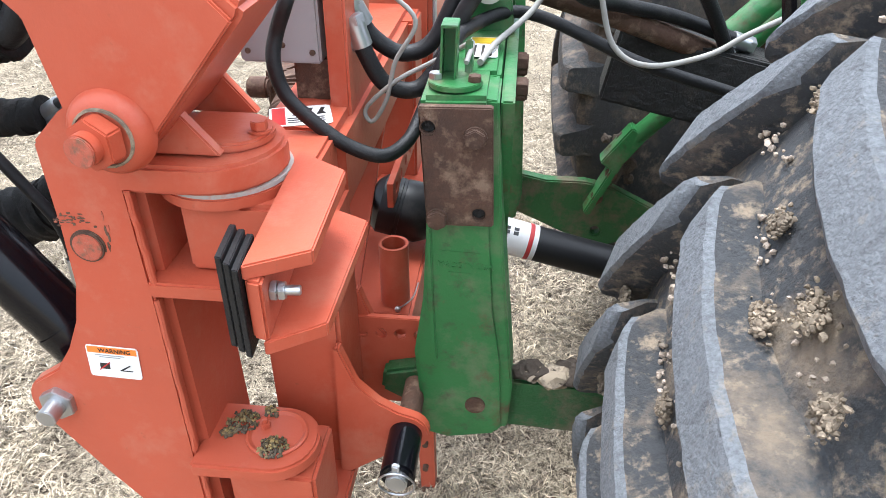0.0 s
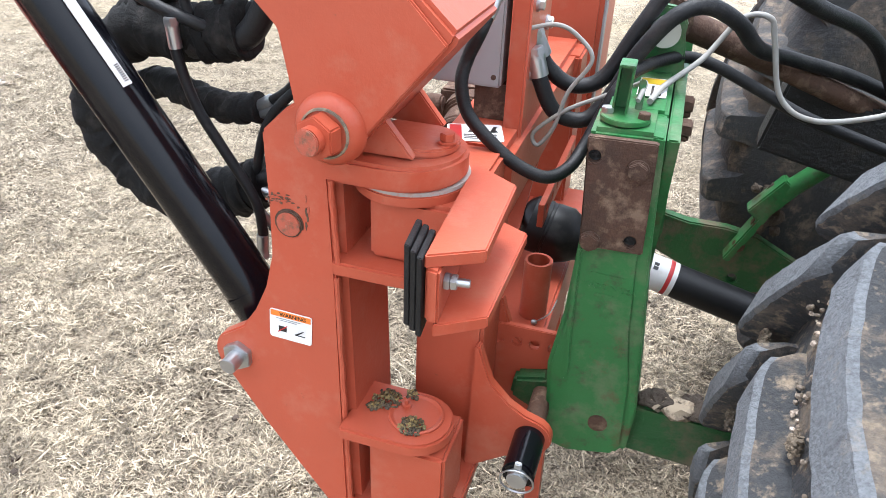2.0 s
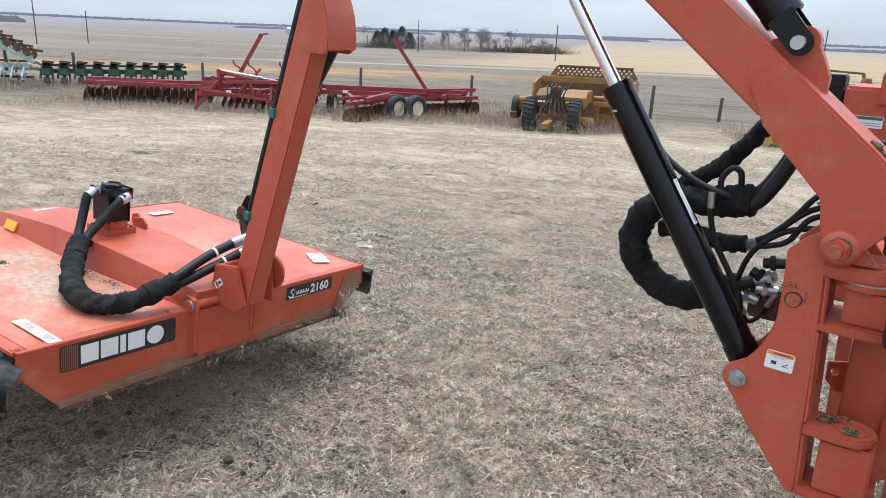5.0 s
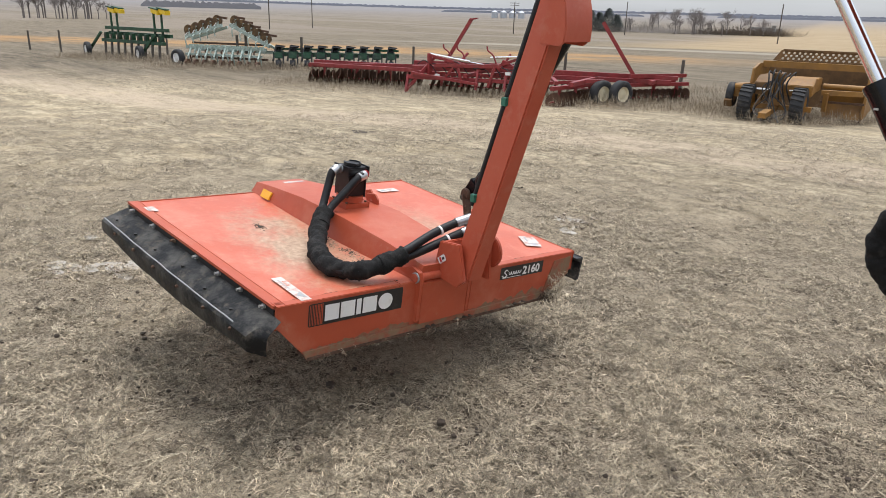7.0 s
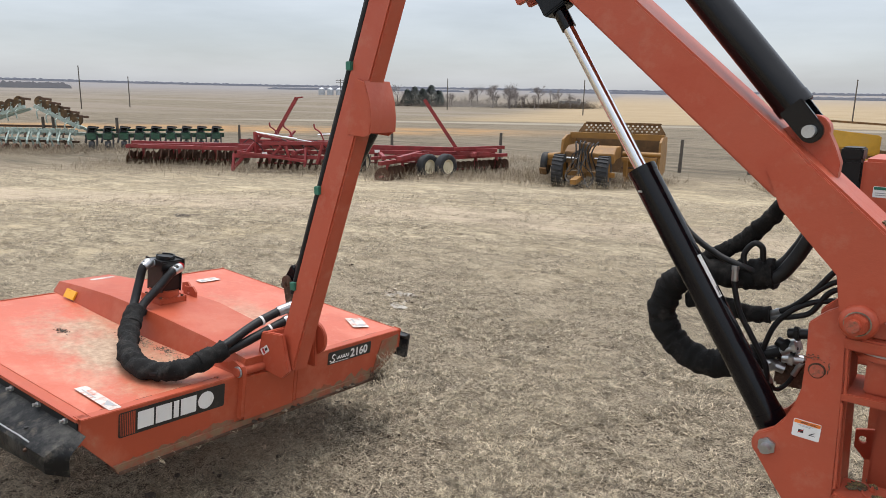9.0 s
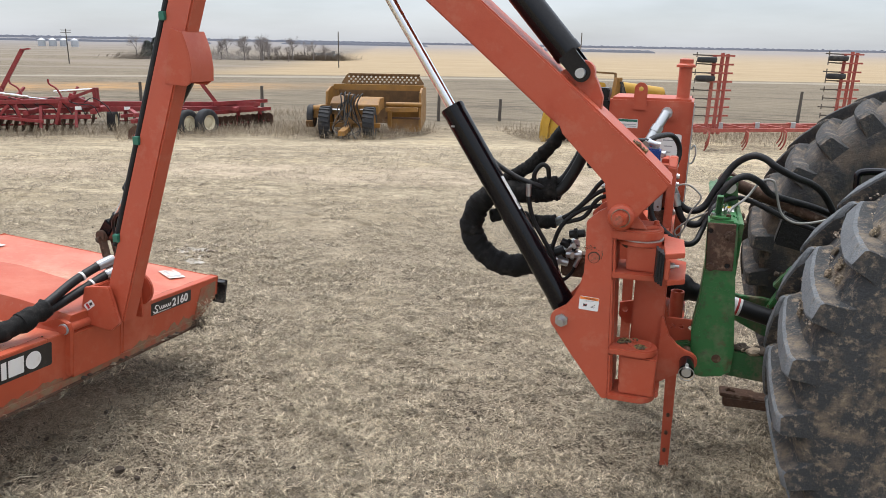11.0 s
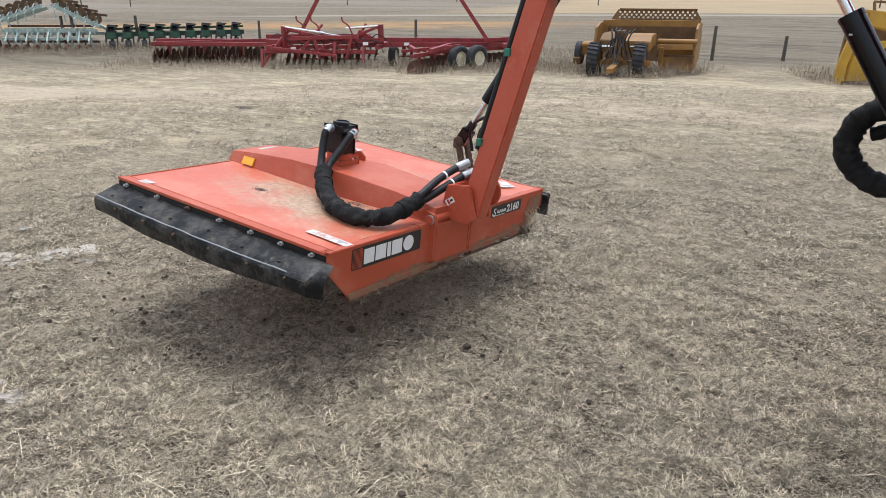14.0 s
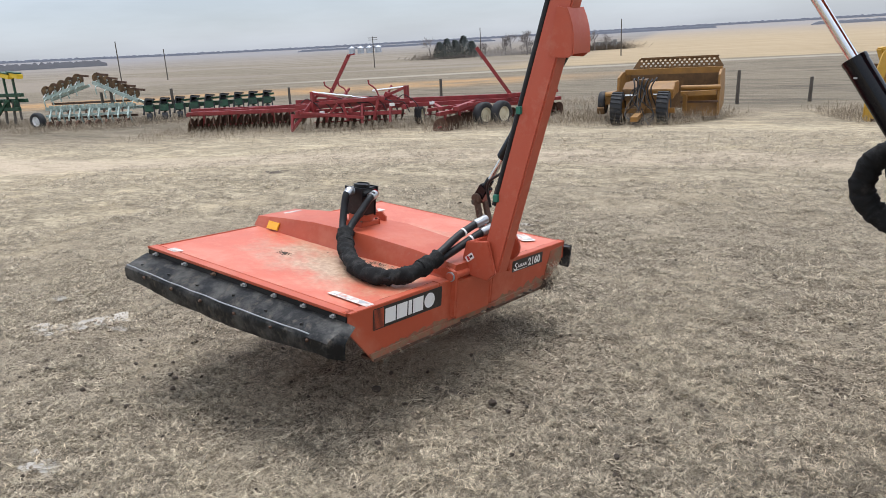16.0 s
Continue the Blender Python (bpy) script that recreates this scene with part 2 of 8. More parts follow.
DUST = (0.42, 0.34, 0.25)
M_ORANGE = material("orange_paint", (0.46, 0.090, 0.045), 0.42, shade=0.88, stain=((0.40, 0.064, 0.028), 0.8, 4, 0.48), dust=((0.48, 0.20, 0.13), 0.35, 9, 0.53), chips=((0.17, 0.085, 0.05), 0.8, 75, 0.645), bump=0.0008, bscale=24, spec=0.4)
# dusty deck orange, darkened below the mast's to carry the front faces' shade
M_ORANGE_DECK = material("dusty_shaded_orange_paint", (0.43, 0.076, 0.031), 0.48, shade=0.86, stain=((0.50, 0.17, 0.10), 0.45, 3.0, 0.50), dust=((0.40, 0.26, 0.17), 0.4, 13, 0.60), chips=((0.20, 0.11, 0.07), 0.7, 42, 0.655), bump=0.0008, bscale=12)
def deck_top_material():
    """Orange sheet, paled and pinkened for sky sheen, with a film of dried silt lying in two hollows."""
    mat = material("silted_orange_paint", (0.52, 0.11, 0.055), 0.42, shade=0.86, stain=((0.58, 0.19, 0.12), 0.7, 2.2, 0.47), dust=((0.60, 0.24, 0.16), 0.4, 14, 0.54), chips=((0.16, 0.09, 0.055), 0.7, 38, 0.66), bump=0.0008, bscale=12)
    nt = mat.node_tree
    bs = nt.nodes["Principled BSDF"]
    col = bs.inputs["Base Color"].links[0].from_socket
    co = nt.nodes.new("ShaderNodeTexCoord").outputs["Object"]
    for centre, size, amount in (((-0.60, 0.44, 0), (0.95, 0.42, 9), 0.95), ((-0.65, 1.28, 0), (0.5, 0.2, 9), 0.6)):
        sub, div, ln = (nt.nodes.new("ShaderNodeVectorMath") for k in range(3))
        sub.operation, div.operation, ln.operation = "SUBTRACT", "DIVIDE", "LENGTH"
        sub.inputs[1].default_value, div.inputs[1].default_value = centre, size
        nt.links.new(co, sub.inputs[0])
        nt.links.new(sub.outputs[0], div.inputs[0])
        nt.links.new(div.outputs[0], ln.inputs[0])
        add = nt.nodes.new("ShaderNodeMath")
        add.operation = "ADD"
        nt.links.new(scaled(nt, ln.outputs["Value"], -1.0, 0.62), add.inputs[0])
        nt.links.new(scaled(nt, noisy(nt, 4.5, 9, 0.75, 0.3, 0.7), 0.9, -0.45), add.inputs[1])
        rng_ = nt.nodes.new("ShaderNodeMapRange")
        rng_.inputs["From Min"].default_value, rng_.inputs["From Max"].default_value, rng_.inputs["To Max"].default_value = -0.22, 0.5, amount
        nt.links.new(add.outputs[0], rng_.inputs[0])
        silt = mixed(nt, noisy(nt, 30, 7, 0.7, 0.35, 0.65), (0.27, 0.17, 0.10), (0.50, 0.36, 0.24))
        col = mixed(nt, rng_.outputs[0], col, silt)
    nt.links.new(col, bs.inputs["Base Color"])
    return mat


M_DECK_TOP = deck_top_material()
M_ORANGE_MUD = material("muddy_orange_edge", (0.34, 0.10, 0.05), 0.7, shade=0.6, dust=((0.22, 0.15, 0.09), 0.9, 14, 0.42), bump=0.003, bscale=60)
M_GREEN = material("green_paint", (0.030, 0.17, 0.044), 0.4, shade=0.7, dust=((0.20, 0.19, 0.12), 0.45, 11, 0.5), stain=((0.045, 0.04, 0.025), 0.8, 30, 0.54), chips=((0.13, 0.06, 0.038), 0.95, 13, 0.56), bump=0.0012, bscale=40)
M_GREEN_DIRTY = material("muddy_green_paint", (0.022, 0.12, 0.03), 0.55, shade=0.6, dust=((0.15, 0.11, 0.075), 0.8, 12, 0.47), bump=0.003, bscale=50)
M_RUST = material("rusted_steel", (0.13, 0.068, 0.042), 0.8, 0.15, shade=0.5, stain=((0.055, 0.032, 0.022), 0.8, 14, 0.5), dust=((0.30, 0.21, 0.14), 0.6, 34, 0.52), bump=0.002, bscale=90, grain=0.5)
M_BLACKPAINT = material("gloss_black_paint", (0.004, 0.004, 0.006), 0.17, shade=0.7, dust=((0.10, 0.09, 0.08), 0.06, 9, 0.54), spec=0.32)
M_BLACKPLASTIC = material("black_plastic", (0.008, 0.008, 0.009), 0.42, shade=0.7, dust=((0.11, 0.095, 0.08), 0.22, 12, 0.56), spec=0.35)
M_RUBBER = material("hose_rubber", (0.010, 0.010, 0.011), 0.5, shade=0.7, dust=((0.10, 0.09, 0.08), 0.22, 18, 0.54), bump=0.0006, bscale=250, spec=0.35)
M_SLEEVE = material("black_cloth_sleeve", (0.010, 0.0096, 0.0093), 0.85, shade=0.6, dust=((0.085, 0.075, 0.065), 0.35, 16, 0.53), bump=0.002, bscale=140, grain=0.4, spec=0.3)
M_TYRE = material("tyre_rubber", (0.048, 0.050, 0.053), 0.8, shade=0.65, stain=((0.19, 0.145, 0.10), 0.9, 9, 0.48), dust=((0.29, 0.225, 0.155), 0.85, 48, 0.53), bump=0.004, bscale=90, grain=0.4, gscale=160)
M_LUG = material("worn_tread_rubber", (0.185, 0.196, 0.209), 0.85, shade=0.7, stain=((0.065, 0.067, 0.072), 0.8, 60, 0.53), dust=((0.30, 0.24, 0.165), 0.85, 9, 0.54), bump=0.003, bscale=140, grain=0.7, gscale=220)
M_TYRE_DARK = material("dark_muddy_tyre", (0.045, 0.044, 0.044), 0.8, shade=0.55, stain=((0.13, 0.095, 0.065), 0.8, 5, 0.46), dust=((0.22, 0.165, 0.115), 0.8, 16, 0.53), bump=0.004, bscale=60)
M_CHROME = material("chrome_rod", (0.75, 0.76, 0.78), 0.14, 1.0, shade=0.96)
M_ZINC = material("zinc_plated_steel", (0.52, 0.53, 0.54), 0.34, 0.9, shade=0.8, dust=((0.3, 0.25, 0.2), 0.25, 40, 0.55))
M_ALU = material("grey_sheet_metal", (0.34, 0.345, 0.35), 0.5, 0.15, shade=0.9, dust=((0.4, 0.36, 0.3), 0.3, 12, 0.52))
M_SCUFF = material("scuffed_white_ring", (0.44, 0.39, 0.35), 0.5, shade=0.7, chips=((0.42, 0.12, 0.07), 0.9, 30, 0.48))
M_CABLE = material("grey_cable_jacket", (0.30, 0.29, 0.265), 0.6, shade=0.8, dust=((0.2, 0.16, 0.12), 0.4, 40, 0.52))
M_WHITE = material("white_decal", (0.78, 0.77, 0.75), 0.4, shade=0.95, dust=(DUST, 0.25, 20, 0.55))
M_DECALBLACK = material("black_decal", (0.02, 0.019, 0.019), 0.4, shade=0.9, dust=((0.25, 0.2, 0.15), 0.2, 14, 0.55))
M_DECALORANGE = material("orange_decal", (0.85, 0.22, 0.03), 0.4, shade=0.95)
M_DECALRED = material("red_decal", (0.45, 0.02, 0.02), 0.4, shade=0.95)
M_DECALGREEN = material("green_decal", (0.025, 0.15, 0.10), 0.4, shade=0.95)
M_YELLOW = material("yellow_reflector", (0.85, 0.42, 0.02), 0.35, shade=0.95)
M_WORNDECAL = material("scuffed_decal", (0.60, 0.55, 0.50), 0.5, shade=0.8, stain=((0.46, 0.15, 0.10), 0.95, 26, 0.50))
M_BLUE = material("blue_paint", (0.012, 0.055, 0.24), 0.35, shade=0.85, dust=((0.2, 0.2, 0.2), 0.2, 30, 0.55))
M_FLAKED = material("flaked_rusty_paint", (0.45, 0.10, 0.055), 0.7, shade=0.8, stain=((0.17, 0.085, 0.05), 0.9, 90, 0.47), dust=((0.45, 0.33, 0.24), 0.6, 160, 0.58), bump=0.0012, bscale=150)
M_GREASE = material("greasy_black_iron", (0.008, 0.0075, 0.007), 0.6, shade=0.6, dust=((0.05, 0.04, 0.03), 0.5, 20, 0.55), bump=0.005, bscale=60)
M_MUD = straw_material("dried_mud_crumbs", (0.15, 0.115, 0.078), (0.40, 0.315, 0.22))
M_MUD_DARK = material("dark_soil", (0.095, 0.07, 0.05), 0.95, shade=0.5, bump=0.006, bscale=90, grain=0.4)
M_GRAIN = straw_material("pale_grit", (0.34, 0.27, 0.20), (0.66, 0.54, 0.44))
M_MOSS = straw_material("chaff_crumbs", (0.025, 0.018, 0.012), (0.34, 0.24, 0.08))
M_BELT = material("rubber_belting", (0.017, 0.0175, 0.019), 0.40, shade=0.6, stain=((0.15, 0.14, 0.125), 0.85, 6.0, 0.46), dust=((0.24, 0.205, 0.165), 0.75, 18, 0.53), bump=0.0015, bscale=40, grain=0.3)
M_RED = material("implement_red", (0.27, 0.024, 0.026), 0.5, shade=0.65, stain=((0.14, 0.022, 0.02), 0.7, 2.5, 0.5), dust=((0.28, 0.12, 0.08), 0.35, 6, 0.53))
M_DISC = material("rusty_disc", (0.13, 0.065, 0.04), 0.7, 0.4, shade=0.6, dust=((0.2, 0.12, 0.07), 0.5, 4, 0.5))
M_DGREEN = material("implement_green", (0.012, 0.070, 0.028), 0.5, shade=0.55, stain=((0.012, 0.018, 0.013), 0.8, 2.5, 0.5), dust=((0.14, 0.14, 0.10), 0.5, 6, 0.54))
M_PALEGREEN = material("faded_grey_green", (0.40, 0.48, 0.43), 0.6, shade=0.7, stain=((0.18, 0.24, 0.20), 0.7, 3, 0.5), dust=((0.3, 0.22, 0.15), 0.6, 9, 0.54))
M_OCHRE = material("ochre_rusty_disc", (0.12, 0.07, 0.03), 0.6, 0.3, shade=0.5, dust=((0.26, 0.16, 0.07), 0.6, 4, 0.5))
M_CONSTR = material("construction_yellow", (0.30, 0.145, 0.024), 0.55, shade=0.7, stain=((0.15, 0.075, 0.025), 0.7, 1.6, 0.5), dust=((0.24, 0.13, 0.05), 0.6, 5, 0.5))
# rusty brown-yellow parts, and the shaded copy for the scraper bowls' insides
M_CONSTR_DARK = material("rusty_and_shaded_yellow", (0.16, 0.085, 0.03), 0.75, shade=0.6, dust=((0.24, 0.13, 0.05), 0.5, 3, 0.5))
M_CONSTR2 = material("bright_yellow", (0.52, 0.30, 0.03), 0.5, shade=0.75, dust=((0.3, 0.2, 0.08), 0.4, 2, 0.52))
M_FARTYRE = material("implement_tyre", (0.022, 0.022, 0.024), 0.8, shade=0.8, dust=((0.12, 0.1, 0.08), 0.4, 5, 0.52))
M_RIM = material("cream_rim", (0.62, 0.55, 0.38), 0.5, shade=0.85)
M_WHITERIM = material("white_rim", (0.7, 0.7, 0.68), 0.5, shade=0.85)
M_YELLOWPAINT = material("marker_yellow", (0.75, 0.5, 0.02), 0.5, shade=0.9)
M_POST = material("weathered_post", (0.13, 0.11, 0.09), 0.9, shade=0.6, grain=0.5, gscale=40)
# far trees only: bark and needle colours are lightened by painted haze
M_BARK = material("hazy_bare_bark", (0.24, 0.21, 0.195), 0.9, shade=0.7)
M_EVERGREEN = material("hazy_evergreen_needles", (0.085, 0.10, 0.09), 0.9, shade=0.6)
# tree belts on the horizon, with air haze put into their pale grey
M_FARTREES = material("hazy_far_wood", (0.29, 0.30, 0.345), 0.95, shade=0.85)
M_NEARWOOD = material("hazy_grey_wood", (0.27, 0.265, 0.28), 0.95, shade=0.75)
M_HOUSE = material("weathered_wall", (0.3, 0.29, 0.28), 0.9, shade=0.8)
M_BIN = material("galvanised_bin", (0.45, 0.47, 0.5), 0.5, 0.3, shade=0.9)


# ---- ground: one sheet to the horizon, falling gently away ----
LEVELS = ((0, 0.0), (5, 0.0), (24, -1.05), (40, -1.25), (180, -3.6), (600, -5.0), (2200, 1.0), (4500, 8.0))


def ground_z(x, y):
    d = math.hypot(x + 1.5, y - 0.5)
    for (a, za), (b, zb) in zip(LEVELS, LEVELS[1:]):
        if d <= b:
            t = (d - a) / (b - a)
            s = t * t * (3 - 2 * t) if b <= 24 else t
            west = min(1.0, max(0.0, (math.atan2(y, -x) * -57.3 + 42) / 30)) * min(1.0, max(0.0, (d - 500) / 1500))
            return za + (zb - za) * s + 10 * west * west * (3 - 2 * west)
    return LEVELS[-1][1]


def ground_relief(x, y):
    d = math.hypot(x + 1.5, y - 0.5)
    k = 1.0 if d < 12 else max(0.0, 1 - (d - 12) / 30)
    n = 0.018 * noise.noise(Vector((x * 1.3, y * 1.3, 0))) + 0.018 * noise.noise(Vector((x * 5, y * 5, 3))) + 0.015 * noise.noise(Vector((x * 11, y * 11, 7)))
    return k * n - 0.004


def make_ground():
    rings = [0.0]
    r = 0.0
    while r < 4400:
        r += 0.07 + 0.012 * r if r < 8 else 0.03 * r
        rings.append(r)
    n = 288
    bm = B()
    rows = []
    for r in rings[1:]:
        row = []
        for k in range(n):
            a = 2 * math.pi * k / n
            x, y = -1.5 + r * math.cos(a), 0.5 + r * math.sin(a)
            row.append(bm.verts.new((x, y, ground_z(x, y) + ground_relief(x, y))))
        rows.append(row)
    c = bm.verts.new((-1.5, 0.5, 0))
    for k in range(n):
        bm.faces.new((c, rows[0][k], rows[0][(k + 1) % n]))
    for a, b in zip(rows, rows[1:]):
        for k in range(n):
            bm.faces.new((a[k], b[k], b[(k + 1) % n], a[(k + 1) % n]))
    return bm


def ground_material():
    mat = bpy.data.materials.new("dormant_grass_ground")
    mat.use_nodes = True
    nt = mat.node_tree
    bs = nt.nodes["Principled BSDF"]
    pos = nt.nodes.new("ShaderNodeTexCoord").outputs["Object"]
    sep = nt.nodes.new("ShaderNodeSeparateXYZ")
    nt.links.new(pos, sep.inputs[0])

    def along(ax, ay, off=0.0):
        n1 = scaled(nt, sep.outputs["X"], ax, off)
        n2 = nt.nodes.new("ShaderNodeMath")
        n2.operation = "MULTIPLY_ADD"
        nt.links.new(sep.outputs["Y"], n2.inputs[0])
        n2.inputs[1].default_value = ay
        nt.links.new(n1, n2.inputs[2])
        return n2.outputs[0]

    def step(v, lo, hi):
        r = nt.nodes.new("ShaderNodeMapRange")
        r.interpolation_type = "SMOOTHSTEP"
        r.inputs["From Min"].default_value, r.inputs["From Max"].default_value = lo, hi
        nt.links.new(v, r.inputs[0])
        return r.outputs[0]

    def times(a, b):
        n = nt.nodes.new("ShaderNodeMath")
        n.operation = "MULTIPLY"
        nt.links.new(a, n.inputs[0])
        nt.links.new(b, n.inputs[1])
        return n.outputs[0]

    def plus(a, b, k=1.0):
        n = nt.nodes.new("ShaderNodeMath")
        n.operation = "MULTIPLY_ADD"
        nt.links.new(b, n.inputs[0])
        n.inputs[1].default_value = k
        nt.links.new(a, n.inputs[2])
        return n.outputs[0]

    # short dead turf: dark soil and thatch near by, thicker pale straw farther out
    dist = nt.nodes.new("ShaderNodeVectorMath")
    dist.operation = "LENGTH"
    nt.links.new(pos, dist.inputs[0])
    off = step(dist.outputs["Value"], 4.5, 10.5)
    soil = mixed(nt, noisy(nt, 60, 6, 0.75, 0.35, 0.65), (0.024, 0.018, 0.013), (0.115, 0.088, 0.062))
    straw = mixed(nt, noisy(nt, 210, 4, 0.7, 0.38, 0.62), (0.22, 0.175, 0.12), (0.66, 0.55, 0.40))
    grains = plus(plus(noisy(nt, 75, 9, 0.85, 0.34, 0.66), noisy(nt, 17, 6, 0.7, 0.3, 0.7), 0.35), noisy(nt, 1.7, 6, 0.65, 0.25, 0.75), 0.35)
    grains = plus(grains, off, 0.12)
    fine = step(grains, 0.68, 0.96)
    turf = mixed(nt, fine, soil, straw)
    turf = mixed(nt, scaled(nt, noisy(nt, 0.9, 8, 0.72, 0.50, 0.66), 0.45), turf, (0.56, 0.455, 0.31))
    turf = mixed(nt, scaled(nt, noisy(nt, 2.3, 8, 0.8, 0.54, 0.66), 0.5), turf, (0.13, 0.10, 0.068))
    turf = mixed(nt, scaled(nt, noisy(nt, 5.5, 8, 0.85, 0.54, 0.64), 0.4), turf, (0.50, 0.42, 0.31))
    pale = mixed(nt, noisy(nt, 9, 9, 0.9, 0.44, 0.56), (0.19, 0.152, 0.10), (0.63, 0.525, 0.365))
    pale = mixed(nt, scaled(nt, noisy(nt, 0.55, 9, 0.75, 0.50, 0.62), 0.8), pale, (0.64, 0.515, 0.33))
    pale = mixed(nt, scaled(nt, noisy(nt, 1.3, 8, 0.8, 0.55, 0.66), 0.8), pale, (0.13, 0.10, 0.068))
    pale = mixed(nt, scaled(nt, noisy(nt, 2.6, 9, 0.85, 0.47, 0.60, stretch=(0.45, 1.3, 1)), 0.7), pale, (0.15, 0.118, 0.078))
    pale = mixed(nt, scaled(nt, noisy(nt, 1.7, 9, 0.85, 0.52, 0.62, stretch=(0.35, 1.5, 1)), 0.75), pale, (0.72, 0.60, 0.41))
    pale = mixed(nt, scaled(nt, noisy(nt, 0.42, 7, 0.7, 0.52, 0.64, stretch=(0.5, 1.4, 1)), 0.45), pale, (0.20, 0.165, 0.115))
    turf = mixed(nt, scaled(nt, off, 0.9), turf, pale)
    # worn track of bare pale soil across the yard
    wob = noisy(nt, 0.25, 4, 0.6, 0.2, 0.8)
    tr = plus(along(-0.17, 0.985), wob, 0.9)
    band = times(step(tr, 9.5, 10.3), step(tr, 12.9, 11.9))
    rut = times(band, noisy(nt, 1.5, 9, 0.82, 0.36, 0.56, stretch=(0.22, 1.9, 1)))
    turf = mixed(nt, scaled(nt, rut, 0.85), turf, mixed(nt, noisy(nt, 16, 6, 0.8, 0.35, 0.65), (0.40, 0.31, 0.225), (0.64, 0.52, 0.385)))
    # farther out: grey stubble, weedy headlands, a pale lane, tan fields on the rise
    far = along(-0.55, 0.835)
    rows = noisy(nt, 2.2, 6, 0.7, 0.35, 0.65, stretch=(0.05, 0.5, 1))
    field = mixed(nt, rows, (0.08, 0.066, 0.048), (0.22, 0.18, 0.13))
    field = mixed(nt, scaled(nt, noisy(nt, 1.6, 8, 0.8, 0.5, 0.62, stretch=(0.3, 1.2, 1)), 0.5), field, (0.34, 0.28, 0.20))
    field = mixed(nt, scaled(nt, noisy(nt, 0.09, 6, 0.7, 0.42, 0.62, stretch=(0.5, 1.6, 1)), 0.5), field, (0.205, 0.17, 0.12))
    out = step(plus(far, wob, 4.0), 21, 31)
    col = mixed(nt, out, turf, field)
    brush = times(step(plus(far, wob, 4.0), 52, 60), step(plus(far, wob, 4.0), 74, 66))
    brush = times(brush, step(along(-1.0, -0.1), 18, 36))
    col = mixed(nt, scaled(nt, times(brush, noisy(nt, 0.35, 6, 0.7, 0.3, 0.6)), 0.95), col, (0.38, 0.225, 0.10))
    for lo, hi, deep in ((104, 112, 0.45), (165, 180, 0.4), (215, 235, 0.5), (320, 350, 0.5), (480, 540, 0.5)):
        line = times(step(plus(far, wob, 3.0), lo, lo + 0.5 * (hi - lo)), step(plus(far, wob, 3.0), hi, hi - 0.5 * (hi - lo)))
        line = times(line, noisy(nt, 0.03, 5, 0.7, 0.3, 0.55))
        col = mixed(nt, scaled(nt, line, deep), col, (0.15, 0.12, 0.09))
    strips = times(step(far, 110, 140), noisy(nt, 0.012, 3, 0.5, 0.46, 0.56, stretch=(0.6, 3.0, 1)))
    col = mixed(nt, scaled(nt, strips, 0.6), col, (0.24, 0.20, 0.16))
    tan = mixed(nt, noisy(nt, 0.08, 6, 0.65, 0.35, 0.65, stretch=(0.5, 2.0, 1)), (0.29, 0.215, 0.125), (0.37, 0.285, 0.18))
    gold = times(step(plus(far, wob, 6.0), 98, 106), step(along(1.0, 0.42), -40, -16))
    col = mixed(nt, scaled(nt, gold, 0.95), col, tan)
    road = times(step(plus(far, wob, 2.0), 86, 89), step(plus(far, wob, 2.0), 96, 92))
    col = mixed(nt, scaled(nt, times(road, step(along(1.0, 0.3), -75, -45)), 0.55), col, (0.38, 0.335, 0.27))
    # distance haze painted in: ground colour greys from 200 m outwards
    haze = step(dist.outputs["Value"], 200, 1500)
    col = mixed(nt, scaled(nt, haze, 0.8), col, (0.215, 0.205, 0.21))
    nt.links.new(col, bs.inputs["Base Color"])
    bs.inputs["Roughness"].default_value = 0.95
    bs.inputs["Specular IOR Level"].default_value = 0.15
    b = nt.nodes.new("ShaderNodeBump")
    b.inputs["Strength"].default_value, b.inputs["Distance"].default_value = 0.9, 0.03
    nt.links.new(noisy(nt, 45, 6, 0.75, 0.2, 0.8), b.inputs["Height"])
    nt.links.new(b.outputs[0], bs.inputs["Normal"])
    return mat


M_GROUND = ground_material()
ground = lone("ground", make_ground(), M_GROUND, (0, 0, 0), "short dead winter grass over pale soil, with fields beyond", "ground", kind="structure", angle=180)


M_STRAW = straw_material("dry_grass_blades", (0.056, 0.041, 0.027), (0.84, 0.685, 0.475))
M_WEED = straw_material("tall_dry_weeds", (0.22, 0.17, 0.115), (0.56, 0.46, 0.33))


